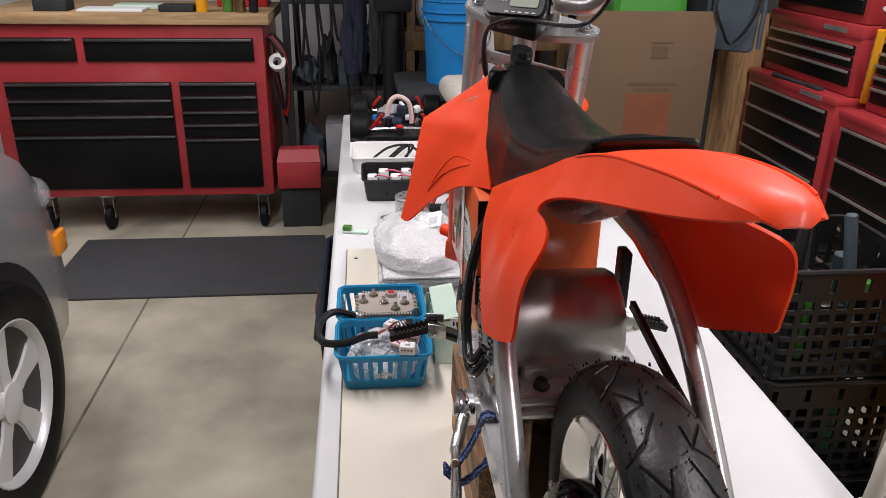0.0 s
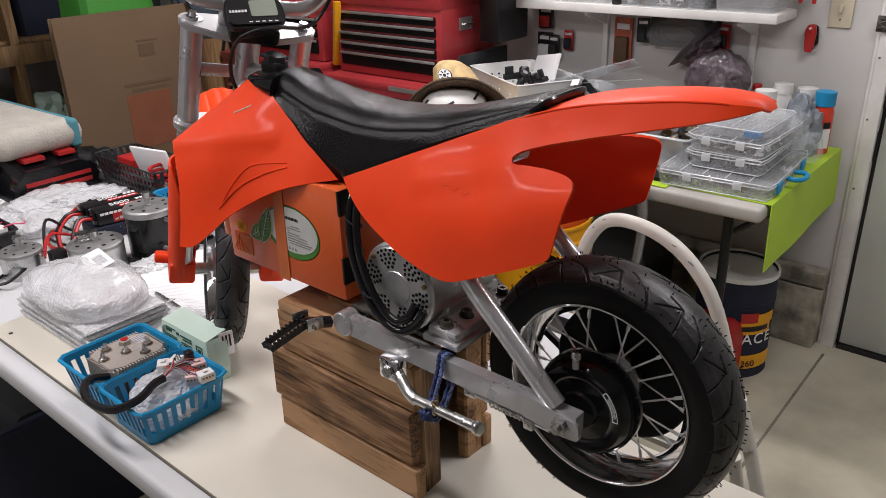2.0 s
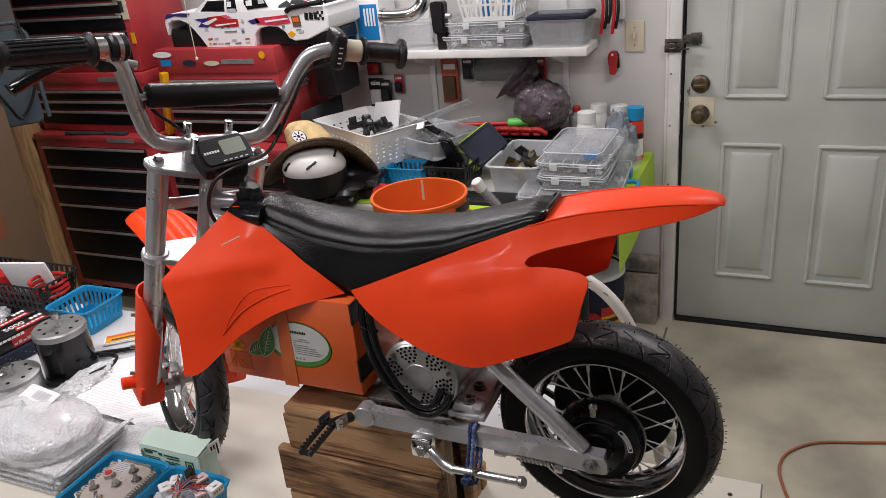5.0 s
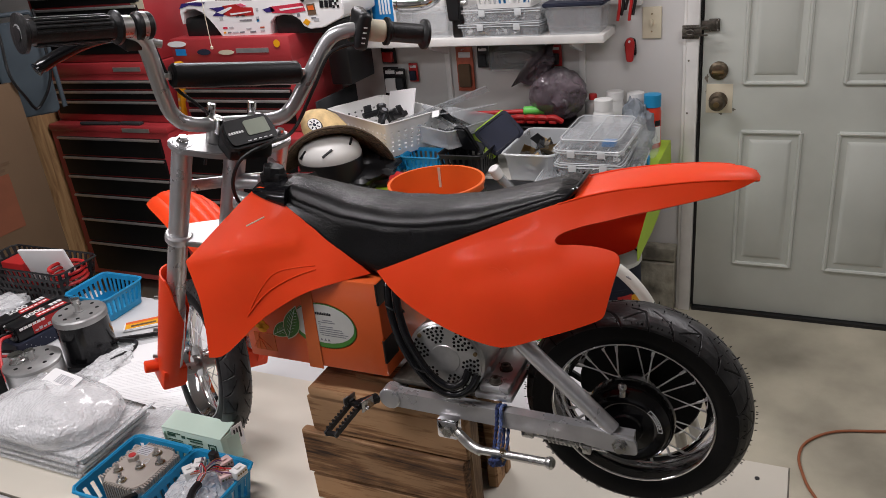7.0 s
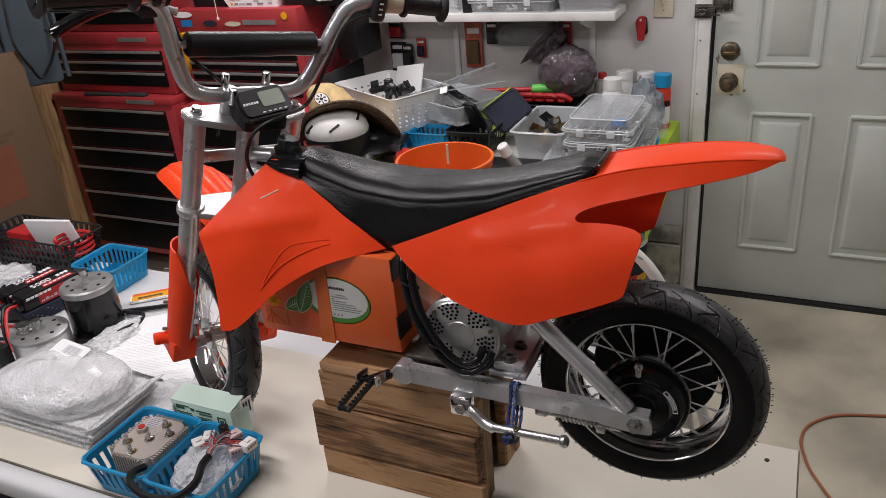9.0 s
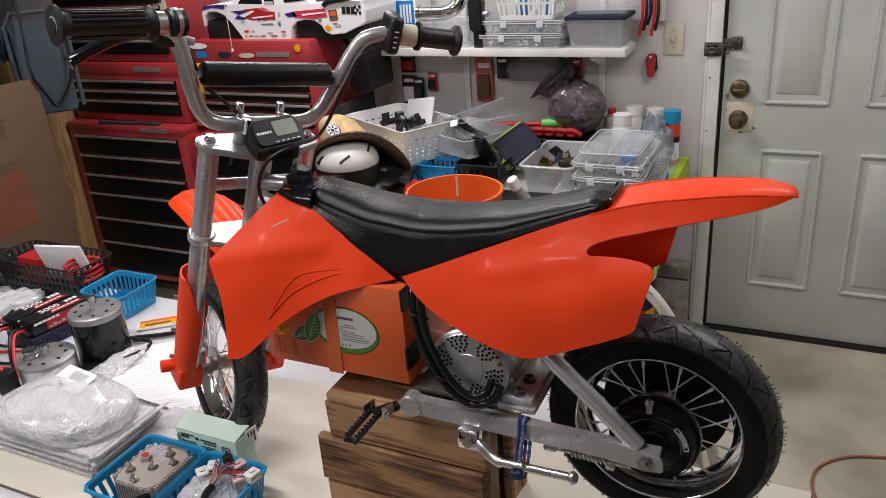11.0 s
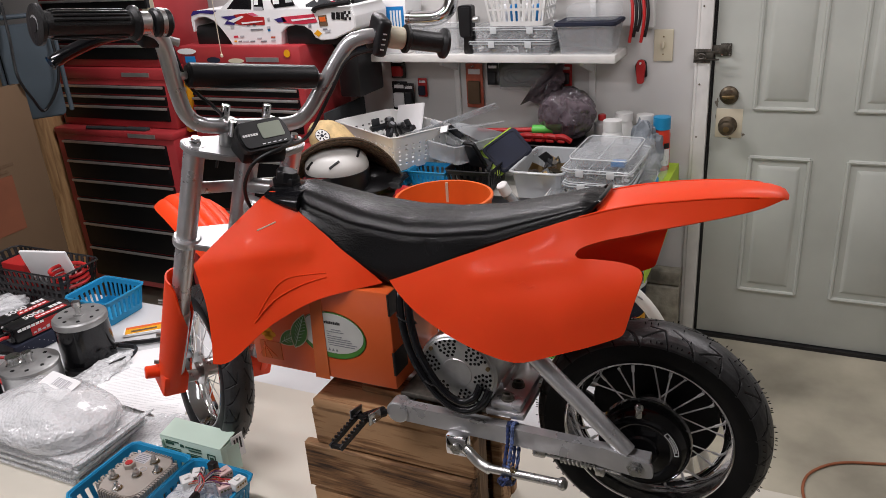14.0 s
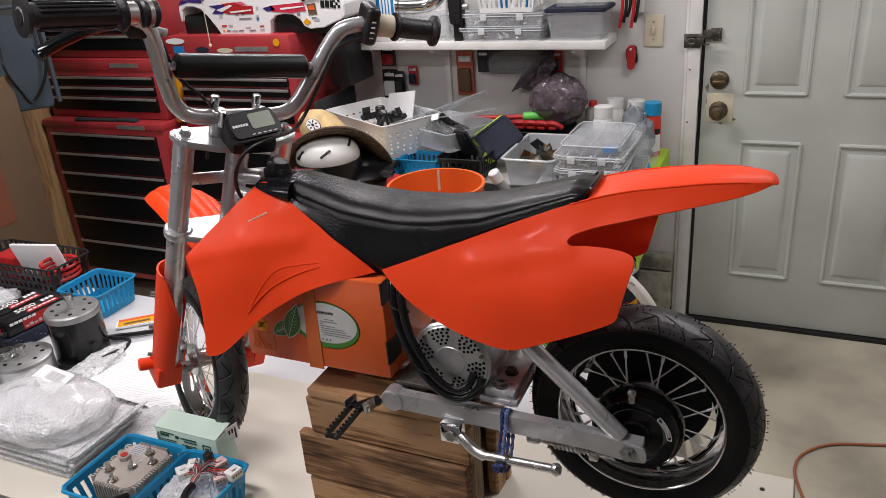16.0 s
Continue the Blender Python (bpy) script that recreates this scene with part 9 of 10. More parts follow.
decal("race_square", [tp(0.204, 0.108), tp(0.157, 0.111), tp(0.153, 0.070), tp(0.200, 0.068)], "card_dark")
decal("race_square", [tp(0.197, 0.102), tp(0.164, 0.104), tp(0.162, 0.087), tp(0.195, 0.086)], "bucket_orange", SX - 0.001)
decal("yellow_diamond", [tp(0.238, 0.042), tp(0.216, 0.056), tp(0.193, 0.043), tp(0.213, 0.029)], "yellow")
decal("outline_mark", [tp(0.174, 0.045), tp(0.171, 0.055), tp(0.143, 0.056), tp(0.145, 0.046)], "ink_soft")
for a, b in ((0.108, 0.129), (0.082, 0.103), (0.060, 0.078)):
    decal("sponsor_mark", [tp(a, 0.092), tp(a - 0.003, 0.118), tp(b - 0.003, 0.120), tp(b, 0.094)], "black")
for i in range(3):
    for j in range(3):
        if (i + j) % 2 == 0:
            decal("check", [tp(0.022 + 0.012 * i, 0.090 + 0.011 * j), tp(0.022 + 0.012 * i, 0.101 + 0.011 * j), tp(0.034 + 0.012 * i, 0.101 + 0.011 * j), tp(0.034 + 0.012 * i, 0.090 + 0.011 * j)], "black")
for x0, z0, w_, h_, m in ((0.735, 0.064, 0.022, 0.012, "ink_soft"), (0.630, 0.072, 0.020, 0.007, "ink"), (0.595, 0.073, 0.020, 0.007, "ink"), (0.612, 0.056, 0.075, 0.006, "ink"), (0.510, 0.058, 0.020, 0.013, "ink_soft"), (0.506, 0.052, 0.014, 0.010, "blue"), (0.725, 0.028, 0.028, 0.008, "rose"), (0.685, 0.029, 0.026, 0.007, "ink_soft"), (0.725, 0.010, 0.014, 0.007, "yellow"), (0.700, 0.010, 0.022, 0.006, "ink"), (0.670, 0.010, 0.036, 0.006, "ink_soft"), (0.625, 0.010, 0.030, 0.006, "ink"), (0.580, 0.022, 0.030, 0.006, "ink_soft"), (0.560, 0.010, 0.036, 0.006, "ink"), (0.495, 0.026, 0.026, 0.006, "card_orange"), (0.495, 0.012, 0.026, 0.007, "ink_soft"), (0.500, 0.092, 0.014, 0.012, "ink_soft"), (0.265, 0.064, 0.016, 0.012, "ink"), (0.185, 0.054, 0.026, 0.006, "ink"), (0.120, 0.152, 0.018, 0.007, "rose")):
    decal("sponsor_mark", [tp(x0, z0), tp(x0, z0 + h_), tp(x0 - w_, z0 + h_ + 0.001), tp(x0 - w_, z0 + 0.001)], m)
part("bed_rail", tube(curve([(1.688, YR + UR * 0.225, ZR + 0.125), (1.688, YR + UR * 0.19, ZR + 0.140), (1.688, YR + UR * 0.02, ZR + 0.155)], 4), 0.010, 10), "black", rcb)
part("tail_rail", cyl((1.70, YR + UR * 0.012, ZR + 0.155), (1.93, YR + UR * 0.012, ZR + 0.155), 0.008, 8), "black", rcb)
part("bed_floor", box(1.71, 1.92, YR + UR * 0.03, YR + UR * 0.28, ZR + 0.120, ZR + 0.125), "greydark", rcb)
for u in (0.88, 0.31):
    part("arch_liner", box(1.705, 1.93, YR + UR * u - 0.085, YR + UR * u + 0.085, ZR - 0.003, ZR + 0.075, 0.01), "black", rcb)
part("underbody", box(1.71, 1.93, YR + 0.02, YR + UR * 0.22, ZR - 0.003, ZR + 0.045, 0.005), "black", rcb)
sg = thing("racing_sign", (2.12, 1.82, 1.42), "brown racing sign with chequered corner on the wall", "sign")
part("panel", box(2.118, 2.128, 1.60, 1.98, 1.40, 1.66, 0.002), "card_dark", sg)
for k in range(2):
    part("numeral", tube([(2.116, 1.84 - 0.10 * k + 0.036 * math.sin(a), 1.50 + 0.055 * math.cos(a) * (1 if math.cos(a) > 0 else 1.1)) for a in np.linspace(0, 2 * math.pi, 24, endpoint=False)], 0.008, 8, True), "brass", sg)
for i in range(4):
    for j in range(6):
        if (i + j) % 2:
            part("check", box(2.1165, 2.1185, 1.605 + 0.024 * i, 1.628 + 0.024 * i, 1.41 + 0.024 * j, 1.433 + 0.024 * j), "cream", sg)
for y0, y1, z0, z1, m, lab in ((2.17, 2.27, 1.19, 1.215, "paper", "white oval racing sticker on a red chest"), (2.18, 2.235, 1.155, 1.182, "blue", "small flag sticker on a red chest"), (2.05, 2.12, 1.155, 1.180, "navy", "dark blue oval sticker on a red chest"), (1.93, 2.01, 1.155, 1.175, "cream", "pale flame sticker on a red chest"), (1.70, 1.73, 1.18, 1.21, "yellow", "yellow shield sticker on a red chest")):
    solo("sticker", plate([(  (y0 + y1) / 2 + (y1 - y0) / 2 * math.cos(a), (z0 + z1) / 2 + (z1 - z0) / 2 * math.sin(a)) for a in np.linspace(0, 2 * math.pi, 16, endpoint=False)] if m != "blue" else [(y0, z0), (y1, z0), (y1, z1), (y0, z1)], -0.0012, basis((CX + 0.0515, 0, 0.05), (0, 1, 0), (0, 0, 1), (1, 0, 0))), m, lab, "sticker", (CX + 0.05, (y0 + y1) / 2, z0 + 0.05))
for y0, y1, z0, z1, m, lab in ((2.385, 2.455, 1.40, 1.50, "cream", "cream picture sticker on a red chest"), (2.378, 2.40, 1.30, 1.345, "yellow", "orange emblem sticker on a red chest")):
    solo("sticker", box(CX + 0.067, CX + 0.0695, y0 - 0.02, y1 - 0.02, z0, z1), m, lab, "sticker", (CX + 0.068, y0, z0))
solo("sticker", box(CX + 0.0655, CX + 0.067, 2.385, 2.415, 1.43, 1.475), "greydark", "dark print on a picture sticker", "sticker", (CX + 0.066, 2.4, 1.43))
solo("pull_string", join(tube(curve([(1.58, 1.985, 2.618), (1.578, 1.98, 1.9), (1.58, 1.978, 1.40), (1.579, 1.977, 1.25)], 4), 0.0016, 6), lathe([(0, 0), (0.006, 0.004), (0.006, 0.012), (0, 0.016)], 10, Matrix.Translation((1.579, 1.977, 1.24)))), "cream", "thin pull string with a knot hanging from the ceiling", "string", (1.58, 1.98, 2.618))
lv_ = thing("spirit_level", (1.585, 2.315, 0.9), "yellow spirit level standing between the chests", "level")
lvm = basis((1.69, 2.315, 0.90), (0.86, -0.51, 0), (0.51, 0.86, 0), Vector((-0.06, -0.10, 0.27)).normalized())
part("beam", box(-0.014, 0.014, -0.022, 0.022, 0, 0.31, 0.003, m=lvm), "yellow", lv_)
for k in range(6):
    part("mark", box(-0.0152, -0.0138, -0.012, 0.012, 0.03 + 0.045 * k, 0.045 + 0.045 * k, m=lvm), "cream", lv_)
solo("chest_litter", join(cyl((1.60, 2.85, 0.916), (1.61, 2.62, 0.916), 0.009, 8), box(1.605, 1.635, 2.50, 2.62, 0.9095, 0.922, 0.003)), "greydark", "dark hand tools lying on the chest ledge", "tool", (1.61, 2.7, 0.91))
dr = bmesh.new()
g_ = [[dr.verts.new((1.72 + 0.26 * i / 8, 1.645 - 0.05 * math.sin(j * 0.55) - 0.02 * math.sin(i * 1.3 + j), 1.42 - (0.15 + 0.012 * i) * j / 8 + 0.015 * math.sin(i * 1.9))) for i in range(9)] for j in range(9)]
for A, B in zip(g_, g_[1:]):
    for k in range(8):
        dr.faces.new((A[k], A[k + 1], B[k + 1], B[k]))
solo("draped_jacket", thicken(dr, 0.02), "greydark", "dark grey jacket draped over the side of a chest", "jacket", (1.8, 1.64, 1.2), sharp=80)
solo("black_case", box(1.82, 2.02, 1.50, 1.60, 1.04, 1.24, 0.01), "black", "black case behind the jacket", "case", (1.8, 1.53, 1.0))
solo("storage_box", box(1.70, 2.02, 1.605, 1.615, 0.75, 1.0, 0.002), "greydark", "thin dark sheet added behind the bins", "box", (1.85, 1.61, 0.75))
# ---- between cardboard and chests ----
cbx = thing("cardboard_carton", (0.96, 2.88, 0), "large flattened cardboard carton with orange print", "carton")
part("front", box(0.66, 1.262, 2.75, 2.758, 0.02, 1.19, 0.002), "card", cbx)
part("back", box(0.67, 1.262, 2.80, 2.808, 0.0, 1.185, 0.002), "card", cbx)
part("side", box(1.254, 1.262, 2.758, 2.80, 0.0, 1.185), "card", cbx)
part("orange_print", box(0.90, 1.10, 2.7485, 2.7500, 0.62, 0.85), "card_print", cbx)
for x0, x1, z0, z1 in ((0.90, 1.12, 0.885, 0.898), (0.93, 1.09, 0.862, 0.874), (0.99, 1.06, 1.00, 1.05), (0.985, 1.08, 1.06, 1.068)):
    part("brown_print", box(x0, x1, 2.7485, 2.7500, z0, z1), "card_dark", cbx)
solo("plywood_sheet", box(1.44, 1.68, 3.085, 3.105, 0.0, 1.15, 0.002), "ply", "plywood offcut standing beside the chest", "plywood", (1.5, 3.12, 0))
solo("plywood_sheet", box(1.40, 1.56, 3.16, 3.175, 0.0, 1.0, 0.002), "crate_end", "plywood offcut standing beside the chest", "plywood", (1.48, 3.17, 0))
for k, (x, y) in enumerate(((1.335, 2.90), (1.365, 2.95), (1.39, 3.02))):
    solo("conduit_pipe", cyl((x, y, 0.0), (x + 0.01, y + 0.04, 1.5 + 0.1 * k), 0.012, 10), "greydark", "dark metal pipe leaning by the chest", "pipe", (x, y, 0), "leaning pipes")
ch = thing("folding_chair", (1.36, 2.88, 0.9), "slate grey plastic folding chair hung up folded", "chair")
cm = basis((1.37, 2.815, 1.19), Vector((0.77, -0.64, 0)).normalized(), (0, 0, 1), Vector((0.64, 0.77, 0)).normalized() * -1)
part("back_panel", plate(rounded([(-0.10, -0.17), (0.09, -0.17), (0.10, 0.22), (-0.10, 0.22)], 0.03), 0.02, cm, 0.006), "slate", ch)
part("side_tube", tube([cm @ Vector((x, z, 0.02)) for x, z in ((-0.09, -1.10), (-0.112, -0.4), (-0.115, 0.2), (-0.08, 0.25), (0.08, 0.25), (0.115, 0.2), (0.112, -0.15))], 0.010, 10), "slate", ch)
wire("power_cord", [(1.30, 2.80, 1.50), (1.28, 2.78, 1.36), (1.24, 2.74, 1.22), (1.28, 2.74, 1.12), (1.34, 2.76, 1.06), (1.40, 2.70, 1.20), (1.42, 2.72, 1.45)], 0.006, "black", "black power cord looped by the chair", "cord")
solo("hung_clothes", lump(1.28, 3.05, 1.25, 0.10, 0.16, 0.30, 0.5, 4, 12), "greydark", "dark clothes hung behind the chair", "clothes", (1.28, 3.05, 1.25))
# ---- wooden shelving at the back ----
wr = thing("wooden_rack", (0.85, 3.75, 0), "rough pine garage shelving with totes and bags", "shelving")
for x in (0.02, 0.78, 1.66):
    for y in (3.48, 4.05):
        part("post", box(x - 0.02, x + 0.02, y - 0.045, y + 0.045, 0, 2.2, 0.003), "pine", wr)
for z in (0.62, 1.02, 1.62):
    part("front_rail", box(-0.02, 1.70, 3.43, 3.465, z - 0.09, z, 0.003), "pine", wr)
    part("shelf_board", box(-0.02, 1.70, 3.465, 4.10, z, z + 0.018, 0.002), "pine", wr)
for x0, x1, z, h, m, lab in ((0.84, 1.24, 1.04, 0.36, "navy", "dark blue storage tote on the wooden rack"), (0.40, 0.72, 1.04, 0.36, "navy", "dark blue storage tote on the wooden rack"), (1.28, 1.60, 1.04, 0.30, "greydark", "dark storage tote on the wooden rack"), (0.08, 0.70, 0.02, 0.50, "black", "black storage tote on the floor"), (0.84, 1.58, 0.02, 0.45, "black", "black storage tote on the floor"), (0.10, 0.66, 1.64, 0.35, "grey", "grey storage tote high on the rack"), (0.86, 1.55, 1.64, 0.35, "greydark", "dark storage tote high on the rack")):
    t = thing("storage_tote", ((x0 + x1) / 2, 3.75, z), lab, "tote", "totes on the rack")
    part("tub", tray_mesh(x0, x1, 3.50, 4.02, z, z + h, taper=0.9, r=0.03), m, t)
    part("lid", box(x0 - 0.01, x1 + 0.01, 3.49, 4.03, z + h, z + h + 0.03, 0.008), m, t)
for x, y, z, sx, sz, m, lab, s in ((0.16, 3.56, 1.04, 0.11, 0.12, "white", "white sack on the wooden rack", 1), (0.28, 3.52, 1.04, 0.10, 0.07, "yellow", "yellow bag on the wooden rack", 2), (0.88, 3.52, 0.64, 0.10, 0.09, "palegreen", "pale bag on the wooden rack", 3), (0.30, 3.55, 0.64, 0.13, 0.10, "black", "black machine on the wooden rack", 4), (0.55, 3.5, 0.64, 0.10, 0.06, "yellow", "yellow coil on the wooden rack", 5)):
    solo("bag", lump(x, y, z, sx, 0.1, sz, 0.3, 3, s), m, lab, "bag", (x, y, z))
solo("green_tote", loft([[(1.00 + (p.x - 1.0) * k, 3.02 + (p.y - 3.02) * k, z) for p in ring_rect(0.86, 1.20, 2.90, 3.14, 0.03, 28)] for z, k in ((0.0, 0.9), (0.2, 0.95), (1.05, 1.0), (1.34, 0.9), (1.36, 0.8))], closed=True), "green_dim", "green plastic bin standing behind the carton", "bin", (1.0, 3.02, 0))
for k, (x, m) in enumerate(((0.32, "red"), (0.37, "redwire"), (0.42, "white"), (0.28, "red"))):
    solo("leaning_board", moved(box(-0.018, 0.018, -0.012, 0.012, 0, 1.75, 0.002), Matrix.Translation((x + 0.05, 3.15, 0)) @ pose(0, 0, 0, -6, -5, 0)), m, "narrow painted board leaning against the rack", "board", (x + 0.05, 3.15, 0), "leaning boards")
st_ = thing("side_stand", (0.2, 3.1, 0), "dark grey utility cart behind the table", "cart")
part("cart_body", box(-0.05, 0.42, 2.86, 3.36, 0.06, 0.80, 0.01), "greydark", st_)
part("cart_top", box(-0.07, 0.44, 2.84, 3.38, 0.80, 0.84, 0.01), "greydark", st_)
for x in (0.0, 0.37):
    part("caster_wheel", cyl((x - 0.01, 2.9, 0.032), (x + 0.02, 2.9, 0.032), 0.032, 16), "rubber", st_)
    part("caster_wheel", cyl((x - 0.01, 3.3, 0.032), (x + 0.02, 3.3, 0.032), 0.032, 16), "rubber", st_)
HANG = 3.5
bucket(0.20, 3.10, 0.841, 0.150, 0.365, "blue", "bright blue plastic bucket standing on a cart")
# ---- dark rack next to the roll cabinet ----
dk = thing("steel_rack", (-0.3, 4.0, 0), "dark steel rack crowded with tools and cables", "rack")
for x in (-0.60, -0.02):
    for y in (3.62, 4.30):
        part("upright", box(x - 0.018, x + 0.018, y - 0.018, y + 0.018, 0, 2.0, 0.002), "greydark", dk)
for z in (0.25, 0.72, 1.15, 1.6):
    part("rack_shelf", box(-0.62, 0.0, 3.60, 4.32, z - 0.02, z, 0.003), "greydark", dk)
random.seed(5)
for z in (0.25, 0.72, 1.15, 1.6):
    x = -0.56
    while x < -0.10:
        w, h = random.uniform(0.07, 0.15), random.uniform(0.12, 0.34)
        m = random.choice(("black", "greydark", "black", "navy", "grey", "black", "slate"))
        if random.random() < 0.5:
            solo("rack_box", box(x, x + w, 3.64, 3.64 + random.uniform(0.15, 0.3), z + 0.001, z + h, 0.006), m, "dark box of parts on the steel rack", "box", (x, 3.7, z), "rack load")
        else:
            solo("rack_tool", lump(x + w / 2, 3.72, z + 0.001, w * 0.55, 0.09, h * 0.55, 0.5, 3, int(x * 100) + int(z * 10)), m, "dark bundle of tools on the steel rack", "bundle", (x, 3.7, z), "rack load")
        x += w + 0.015
for k in range(9):
    x = -0.58 + 0.065 * k
    z1 = random.uniform(0.55, 1.15)
    wire("hung_cable", [(x, 3.585, z1 + 0.3), (x + 0.03, 3.57, z1), (x + 0.05, 3.57, z1 - random.uniform(0.1, 0.3)), (x + 0.08, 3.575, z1), (x + 0.07, 3.585, z1 + 0.3)], 0.007, random.choice(("black", "greydark", "black", "redwire")), "cable looped over the rack edge", "cable")
for k in range(3):
    solo("hung_jacket", lump(-0.26 + 0.13 * k, 3.55, 0.80, 0.055, 0.035, 0.36, 0.45, 4, 20 + k), ("navy", "greydark", "navy")[k], "dark garment hanging from the rack", "garment", (-0.26 + 0.13 * k, 3.55, 0.8))
solo("machine_head", join(box(-0.16, 0.02, 3.30, 3.48, 1.12, 1.30, 0.02), cyl((-0.07, 3.38, 0.0), (-0.07, 3.38, 1.12), 0.05, 18), cyl((-0.07, 3.38, 0.0), (-0.07, 3.38, 0.04), 0.17, 24)), "black", "black floor-standing machine behind the table", "machine", (-0.07, 3.38, 0))
tbx = thing("red_toolbox", (-0.55, 3.55, 0), "red steel toolbox on a low stand beside the cabinet", "toolbox")
part("case", box(-0.672, -0.45, 3.44, 3.60, 0.22, 0.36, 0.006), "chest_red", tbx)
part("lid", loft([[(-0.672, 3.44, 0.362), (-0.45, 3.44, 0.362), (-0.45, 3.60, 0.362), (-0.672, 3.60, 0.362)], [(-0.66, 3.48, 0.42), (-0.46, 3.48, 0.42), (-0.46, 3.56, 0.42), (-0.66, 3.56, 0.42)]], closed=True), "chest_red", tbx)
part("stand", box(-0.66, -0.46, 3.46, 3.59, 0.0, 0.22, 0.004), "greydark", tbx)
solo("tape_roll", lathe([(0.022, -0.02), (0.042, -0.02), (0.042, 0.02), (0.022, 0.02)], 24, Matrix.Translation((-0.64, 3.50, 0.86)) @ Matrix.Rotation(radians(60), 4, "X"), closed=True), "white", "white tape roll hung on the cabinet side", "tape", (-0.64, 3.5, 0.86))
for k in range(4):
    wire("hung_cable", [(-0.67, 3.50 + 0.05 * k, 0.98), (-0.60, 3.50 + 0.05 * k, 0.85), (-0.62, 3.52 + 0.05 * k, 0.62 - 0.04 * k), (-0.66, 3.50 + 0.05 * k, 0.80), (-0.68, 3.52 + 0.05 * k, 0.98)], 0.008, ("black", "redwire", "black", "greydark")[k], "cable hung on the side of the cabinet", "cable")
# on the roll cabinet
for x, y, r, h, b, c, lab in ((-0.98, 3.50, 0.028, 0.10, "yellow", "black", "small amber bottle on the cabinet"), (-0.86, 3.52, 0.026, 0.09, "leaf", "leaf", "small green bottle on the cabinet"), (-0.80, 3.50, 0.026, 0.10, "brass", "leaf", "small brown bottle on the cabinet"), (-0.735, 3.49, 0.022, 0.12, "black", "pink", "small black bottle with a pink cap")):
    bottle("bottle", x, y, 1.101, r, h, b, c, lab)
for x0, x1, y0, y1, h, m, lab in ((-1.55, -1.25, 3.46, 3.62, 0.012, "paper", "sheets of paper on the wooden top"), (-1.42, -1.20, 3.60, 3.72, 0.02, "palegreen", "pale green booklet on the wooden top"), (-1.18, -1.02, 3.48, 3.60, 0.03, "greydark", "dark tools on the wooden top"), (-1.75, -1.60, 3.48, 3.6, 0.05, "greydark", "dark box on the wooden top"), (-0.95, -0.70, 3.75, 3.95, 0.16, "red", "red box at the back of the wooden top")):
    solo("cabinet_load", box(x0, x1, y0, y1, 1.101, 1.101 + h, 0.003), m, lab, "box", (x0, y0, 1.101))
# ---- under the table ----
tt = thing("storage_tote", (-0.10, 1.85, 0), "dark navy storage tote under the table", "tote")
part("tub", tray_mesh(-0.36, 0.16, 1.45, 2.25, 0.001, 0.42, taper=0.9, r=0.04, thick=0.004), "navy", tt)
part("rim", tube([(p.x, p.y, 0.42) for p in ring_rect(-0.365, 0.165, 1.445, 2.255, 0.04, 40)], 0.012, 8, True), "navy", tt)
solo("orange_bag", lump(-0.36, 2.32, 0, 0.07, 0.06, 0.13, 0.3, 3, 3), "card_print", "orange cloth bag on the floor under the table", "bag", (-0.36, 2.32, 0))
solo("tote_filling", lump(-0.10, 1.85, 0.20, 0.2, 0.33, 0.16, 0.4, 3, 5), "greydark", "dark cloth heaped in a tote", "cloth", (-0.1, 1.85, 0.2))
solo("spare_tyre", lathe([(0.10, -0.05), (0.16, -0.055), (0.18, -0.03), (0.18, 0.03), (0.16, 0.055), (0.10, 0.05)], 40, Matrix.Translation((-0.20, 1.02, 0.056)), closed=True), "rubber", "black rubber tyre lying under the table", "tyre", (-0.2, 1.02, 0))
bin_thing("bin", -0.05, 0.36, 0.55, 0.95, 0.001, 0.35, "black", "black storage bin under the table", "bin", taper=0.88)
# ---- car ----
car = thing("car", (-2.05, 0.0, 0), "silver passenger car parked with its front corner showing", "car")
CXR, CXL = -1.17, -2.95


def car_ring(y, zb, zt, inset, crown):
    xr, xl = CXR - inset, CXL + inset
    pts = [(xr - 0.10, y, zb), (xr - 0.02, y, zb + 0.06), (xr, y, zb + (zt - zb) * 0.35), (xr - 0.006, y, zb + (zt - zb) * 0.62), (xr - 0.035, y, zt - 0.07), (xr - 0.12, y, zt - 0.01), (xr - 0.30, y, zt + crown * 0.6), ((xr + xl) / 2, y, zt + crown)]
    return pts + [(xr + xl - x, yy, z) for x, yy, z in reversed(pts[:-1])]


part("body", loft([car_ring(*a) for a in ((2.16, 0.34, 0.50, 0.42, 0.0), (2.12, 0.26, 0.58, 0.26, 0.0), (2.03, 0.22, 0.66, 0.10, 0.01), (1.92, 0.20, 0.82, 0.02, 0.02), (1.78, 0.20, 0.93, 0.0, 0.03), (1.55, 0.20, 1.0, 0.0, 0.04), (1.1, 0.20, 1.03, 0.0, 0.05), (0.6, 0.20, 1.04, 0.0, 0.05), (-1.6, 0.20, 1.04, 0.0, 0.05), (-2.1, 0.22, 0.98, 0.02, 0.04), (-2.35, 0.30, 0.85, 0.12, 0.02))], closed=True), "carpaint", car, sharp=60)
part("cabin", loft([[(CXR - a, y, z), (CXR - b, y, zt), (CXL + b, y, zt), (CXL + a, y, z)] for y, a, b, z, zt in ((0.75, 0.12, 0.30, 1.0, 1.01), (0.05, 0.10, 0.30, 1.0, 1.42), (-1.2, 0.10, 0.30, 1.0, 1.44), (-2.0, 0.16, 0.32, 1.0, 1.03))], closed=True), "black_gloss", car)
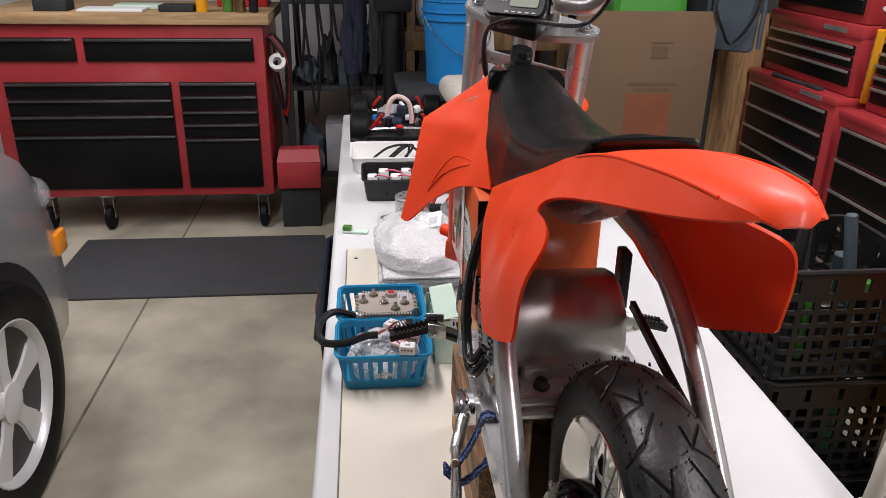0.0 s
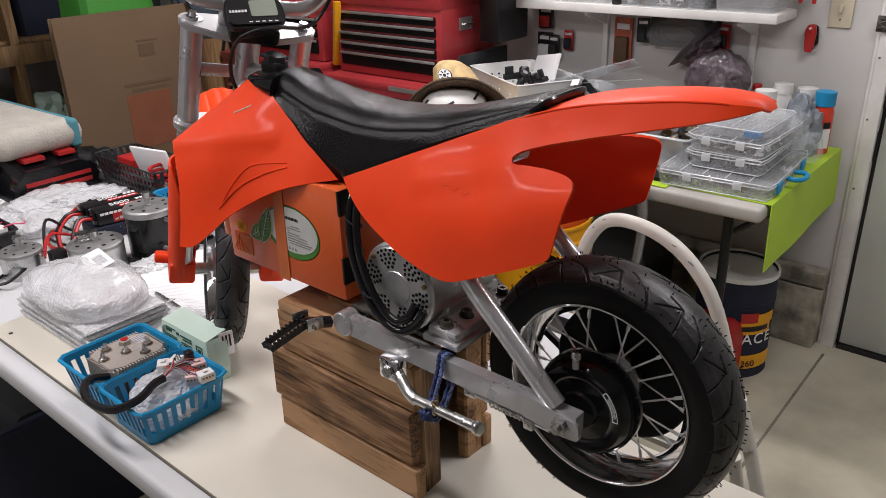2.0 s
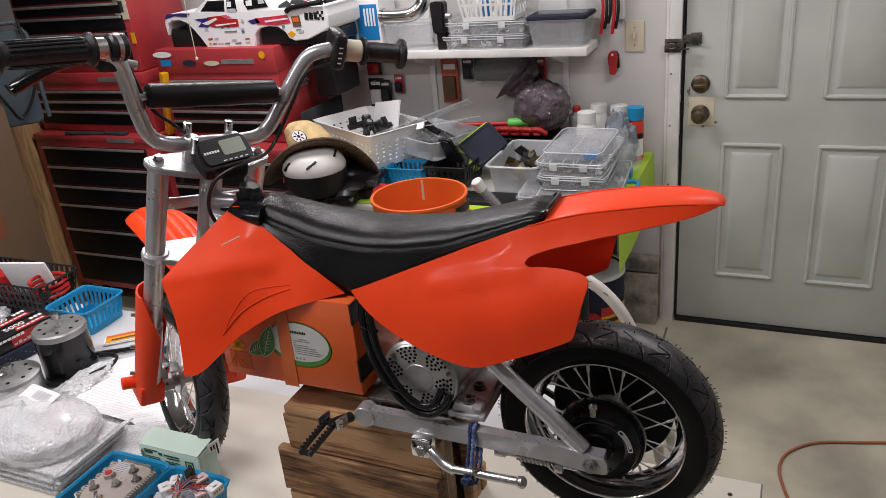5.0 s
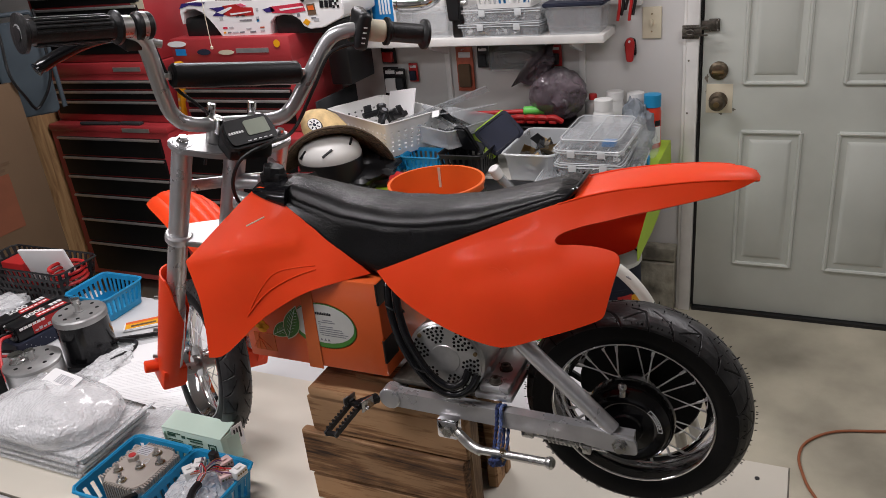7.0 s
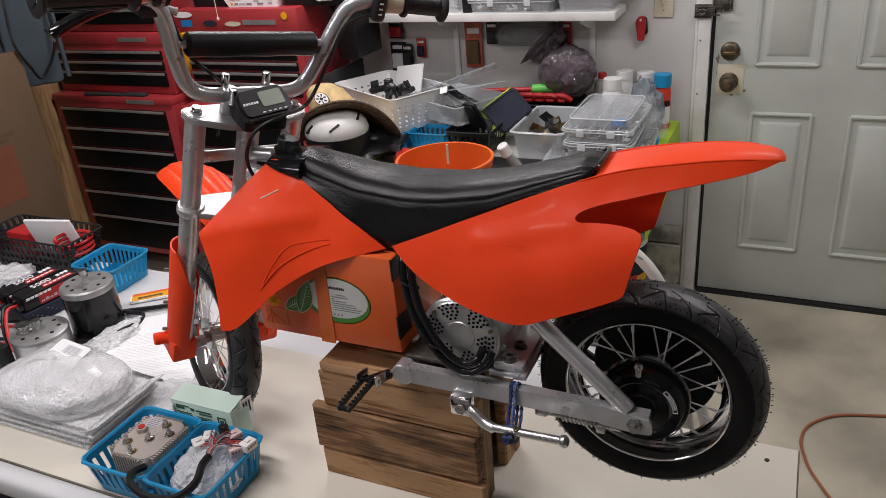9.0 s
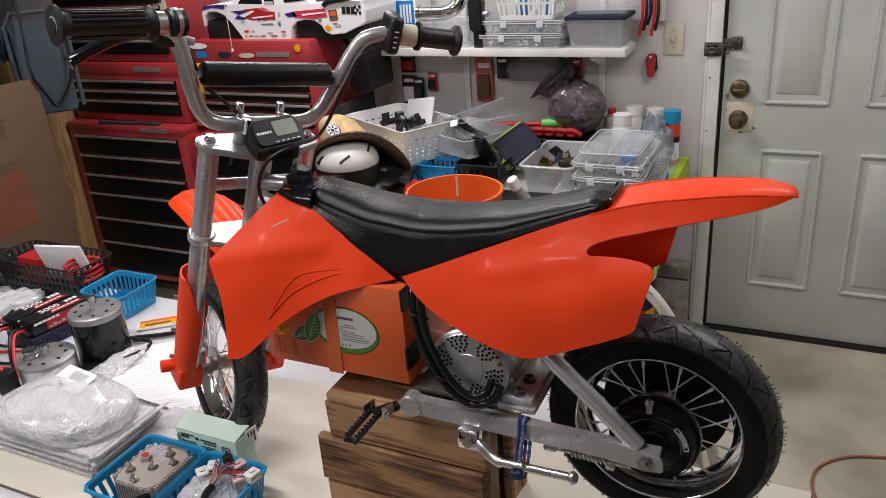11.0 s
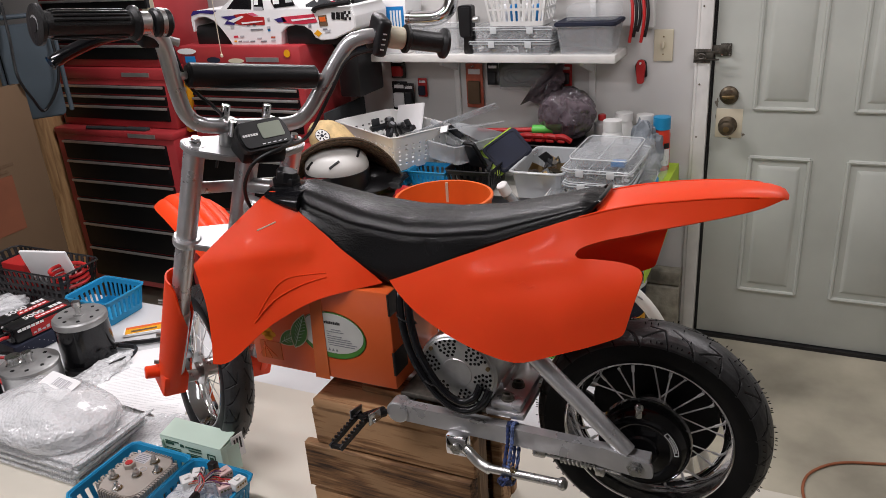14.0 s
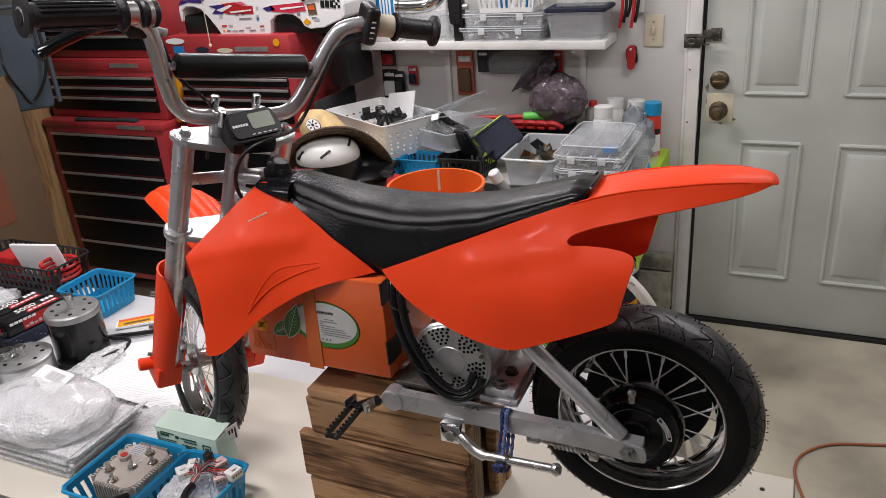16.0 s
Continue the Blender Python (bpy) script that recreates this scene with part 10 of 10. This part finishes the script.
part("roof", loft([[(CXR - 0.30, y, z), (CXR - 0.5, y, z + 0.03), (CXL + 0.5, y, z + 0.03), (CXL + 0.30, y, z)] for y, z in ((0.0, 1.425), (-0.6, 1.45), (-1.2, 1.445))]), "carpaint", car)
for y in (1.365, -1.35):
    for s in (1, -1):
        xw = CXR + 0.004 if s > 0 else CXL - 0.004
        am = Matrix.Translation((xw - 0.006 * s, y, 0.322)) @ (AXX if s > 0 else Matrix.Rotation(radians(180), 4, "Z") @ AXX)
        xw += 0.006 * s
        wm = Matrix.Translation((xw, y, 0.322)) @ (AXX if s > 0 else Matrix.Rotation(radians(180), 4, "Z") @ AXX)
        part("wheel_arch", lathe([(0, -0.02), (0.368, -0.02), (0.372, 0.004), (0.36, 0.006), (0, 0.002)], 44, am), "black", car)
        ty = part("tyre", lathe([(0.215, -0.12), (0.30, -0.12), (0.322, -0.10), (0.322, 0.0), (0.31, 0.018), (0.26, 0.026), (0.215, 0.012)], 48, wm, closed=True), "rubber", car)
        part("rim", lathe([(0.19, -0.04), (0.215, 0.010), (0.222, 0.016), (0.218, 0.018), (0.205, 0.006), (0.185, -0.05)], 44, wm, closed=True), "alloy", ty)
        part("brake_disc", lathe([(0, -0.055), (0.15, -0.055), (0.15, -0.05), (0, -0.05)], 32, wm), "greydark", ty)
        for k in range(5):
            a = 2 * math.pi * k / 5 + 0.3
            ca, sa = math.cos(a), math.sin(a)
            sp2 = [(0.03, -0.032), (0.03, 0.032), (0.10, 0.030), (0.21, 0.055), (0.21, -0.055), (0.10, -0.030)]
            part("spoke", plate([(p * ca - q * sa, p * sa + q * ca) for p, q in sp2], 0.02, wm @ Matrix.Translation((0, 0, -0.022)), 0.006), "alloy", ty)
        part("hub_cap", lathe([(0, -0.02), (0.055, -0.02), (0.055, 0.004), (0.03, 0.012), (0, 0.012)], 24, wm), "alloy", ty)
part("side_marker", box(CXR - 0.030, CXR - 0.004, 1.86, 1.945, 0.525, 0.60, 0.010), "amber", car, "amber side marker lens")
part("headlight", moved(lump(0, 0, 0, 0.10, 0.16, 0.07, 0.05, 3, 1, 1.0, False), Matrix.Translation((CXR - 0.13, 1.90, 0.70))), "clear", car, "clear headlight lens")
for s in (0,):
    part("door_seam", box(CXR - 0.0045, CXR + 0.0015, 0.62, 0.628, 0.28, 0.96), "black", car)
# ---- ceiling lights ----
for x, y in ((-0.55, 0.9), (0.9, -0.6), (1.25, 1.45), (-1.7, 2.3)):
    f = thing("shop_light", (x, y, 2.55), "white ceiling shop light with a frosted lens", "ceiling light", "shop lights")
    part("housing", box(x - 0.09, x + 0.09, y - 0.62, y + 0.62, 2.53, 2.62, 0.006), "white", f)
    part("lens", box(x - 0.08, x + 0.08, y - 0.60, y + 0.60, 2.512, 2.53, 0.003), "paper", f)

# ---- chest side pull ----
pl_ = part("handle_plate", box(1.765, 1.845, 1.653, 1.659, 1.085, 1.135, 0.002), "trim", bpy.data.objects["tool_chest.004"], "bright metal recessed side handle")
part("grip_bar", tube([(1.775, 1.650, 1.11), (1.778, 1.640, 1.11), (1.832, 1.640, 1.11), (1.835, 1.650, 1.11)], 0.004, 8), "steel", pl_)
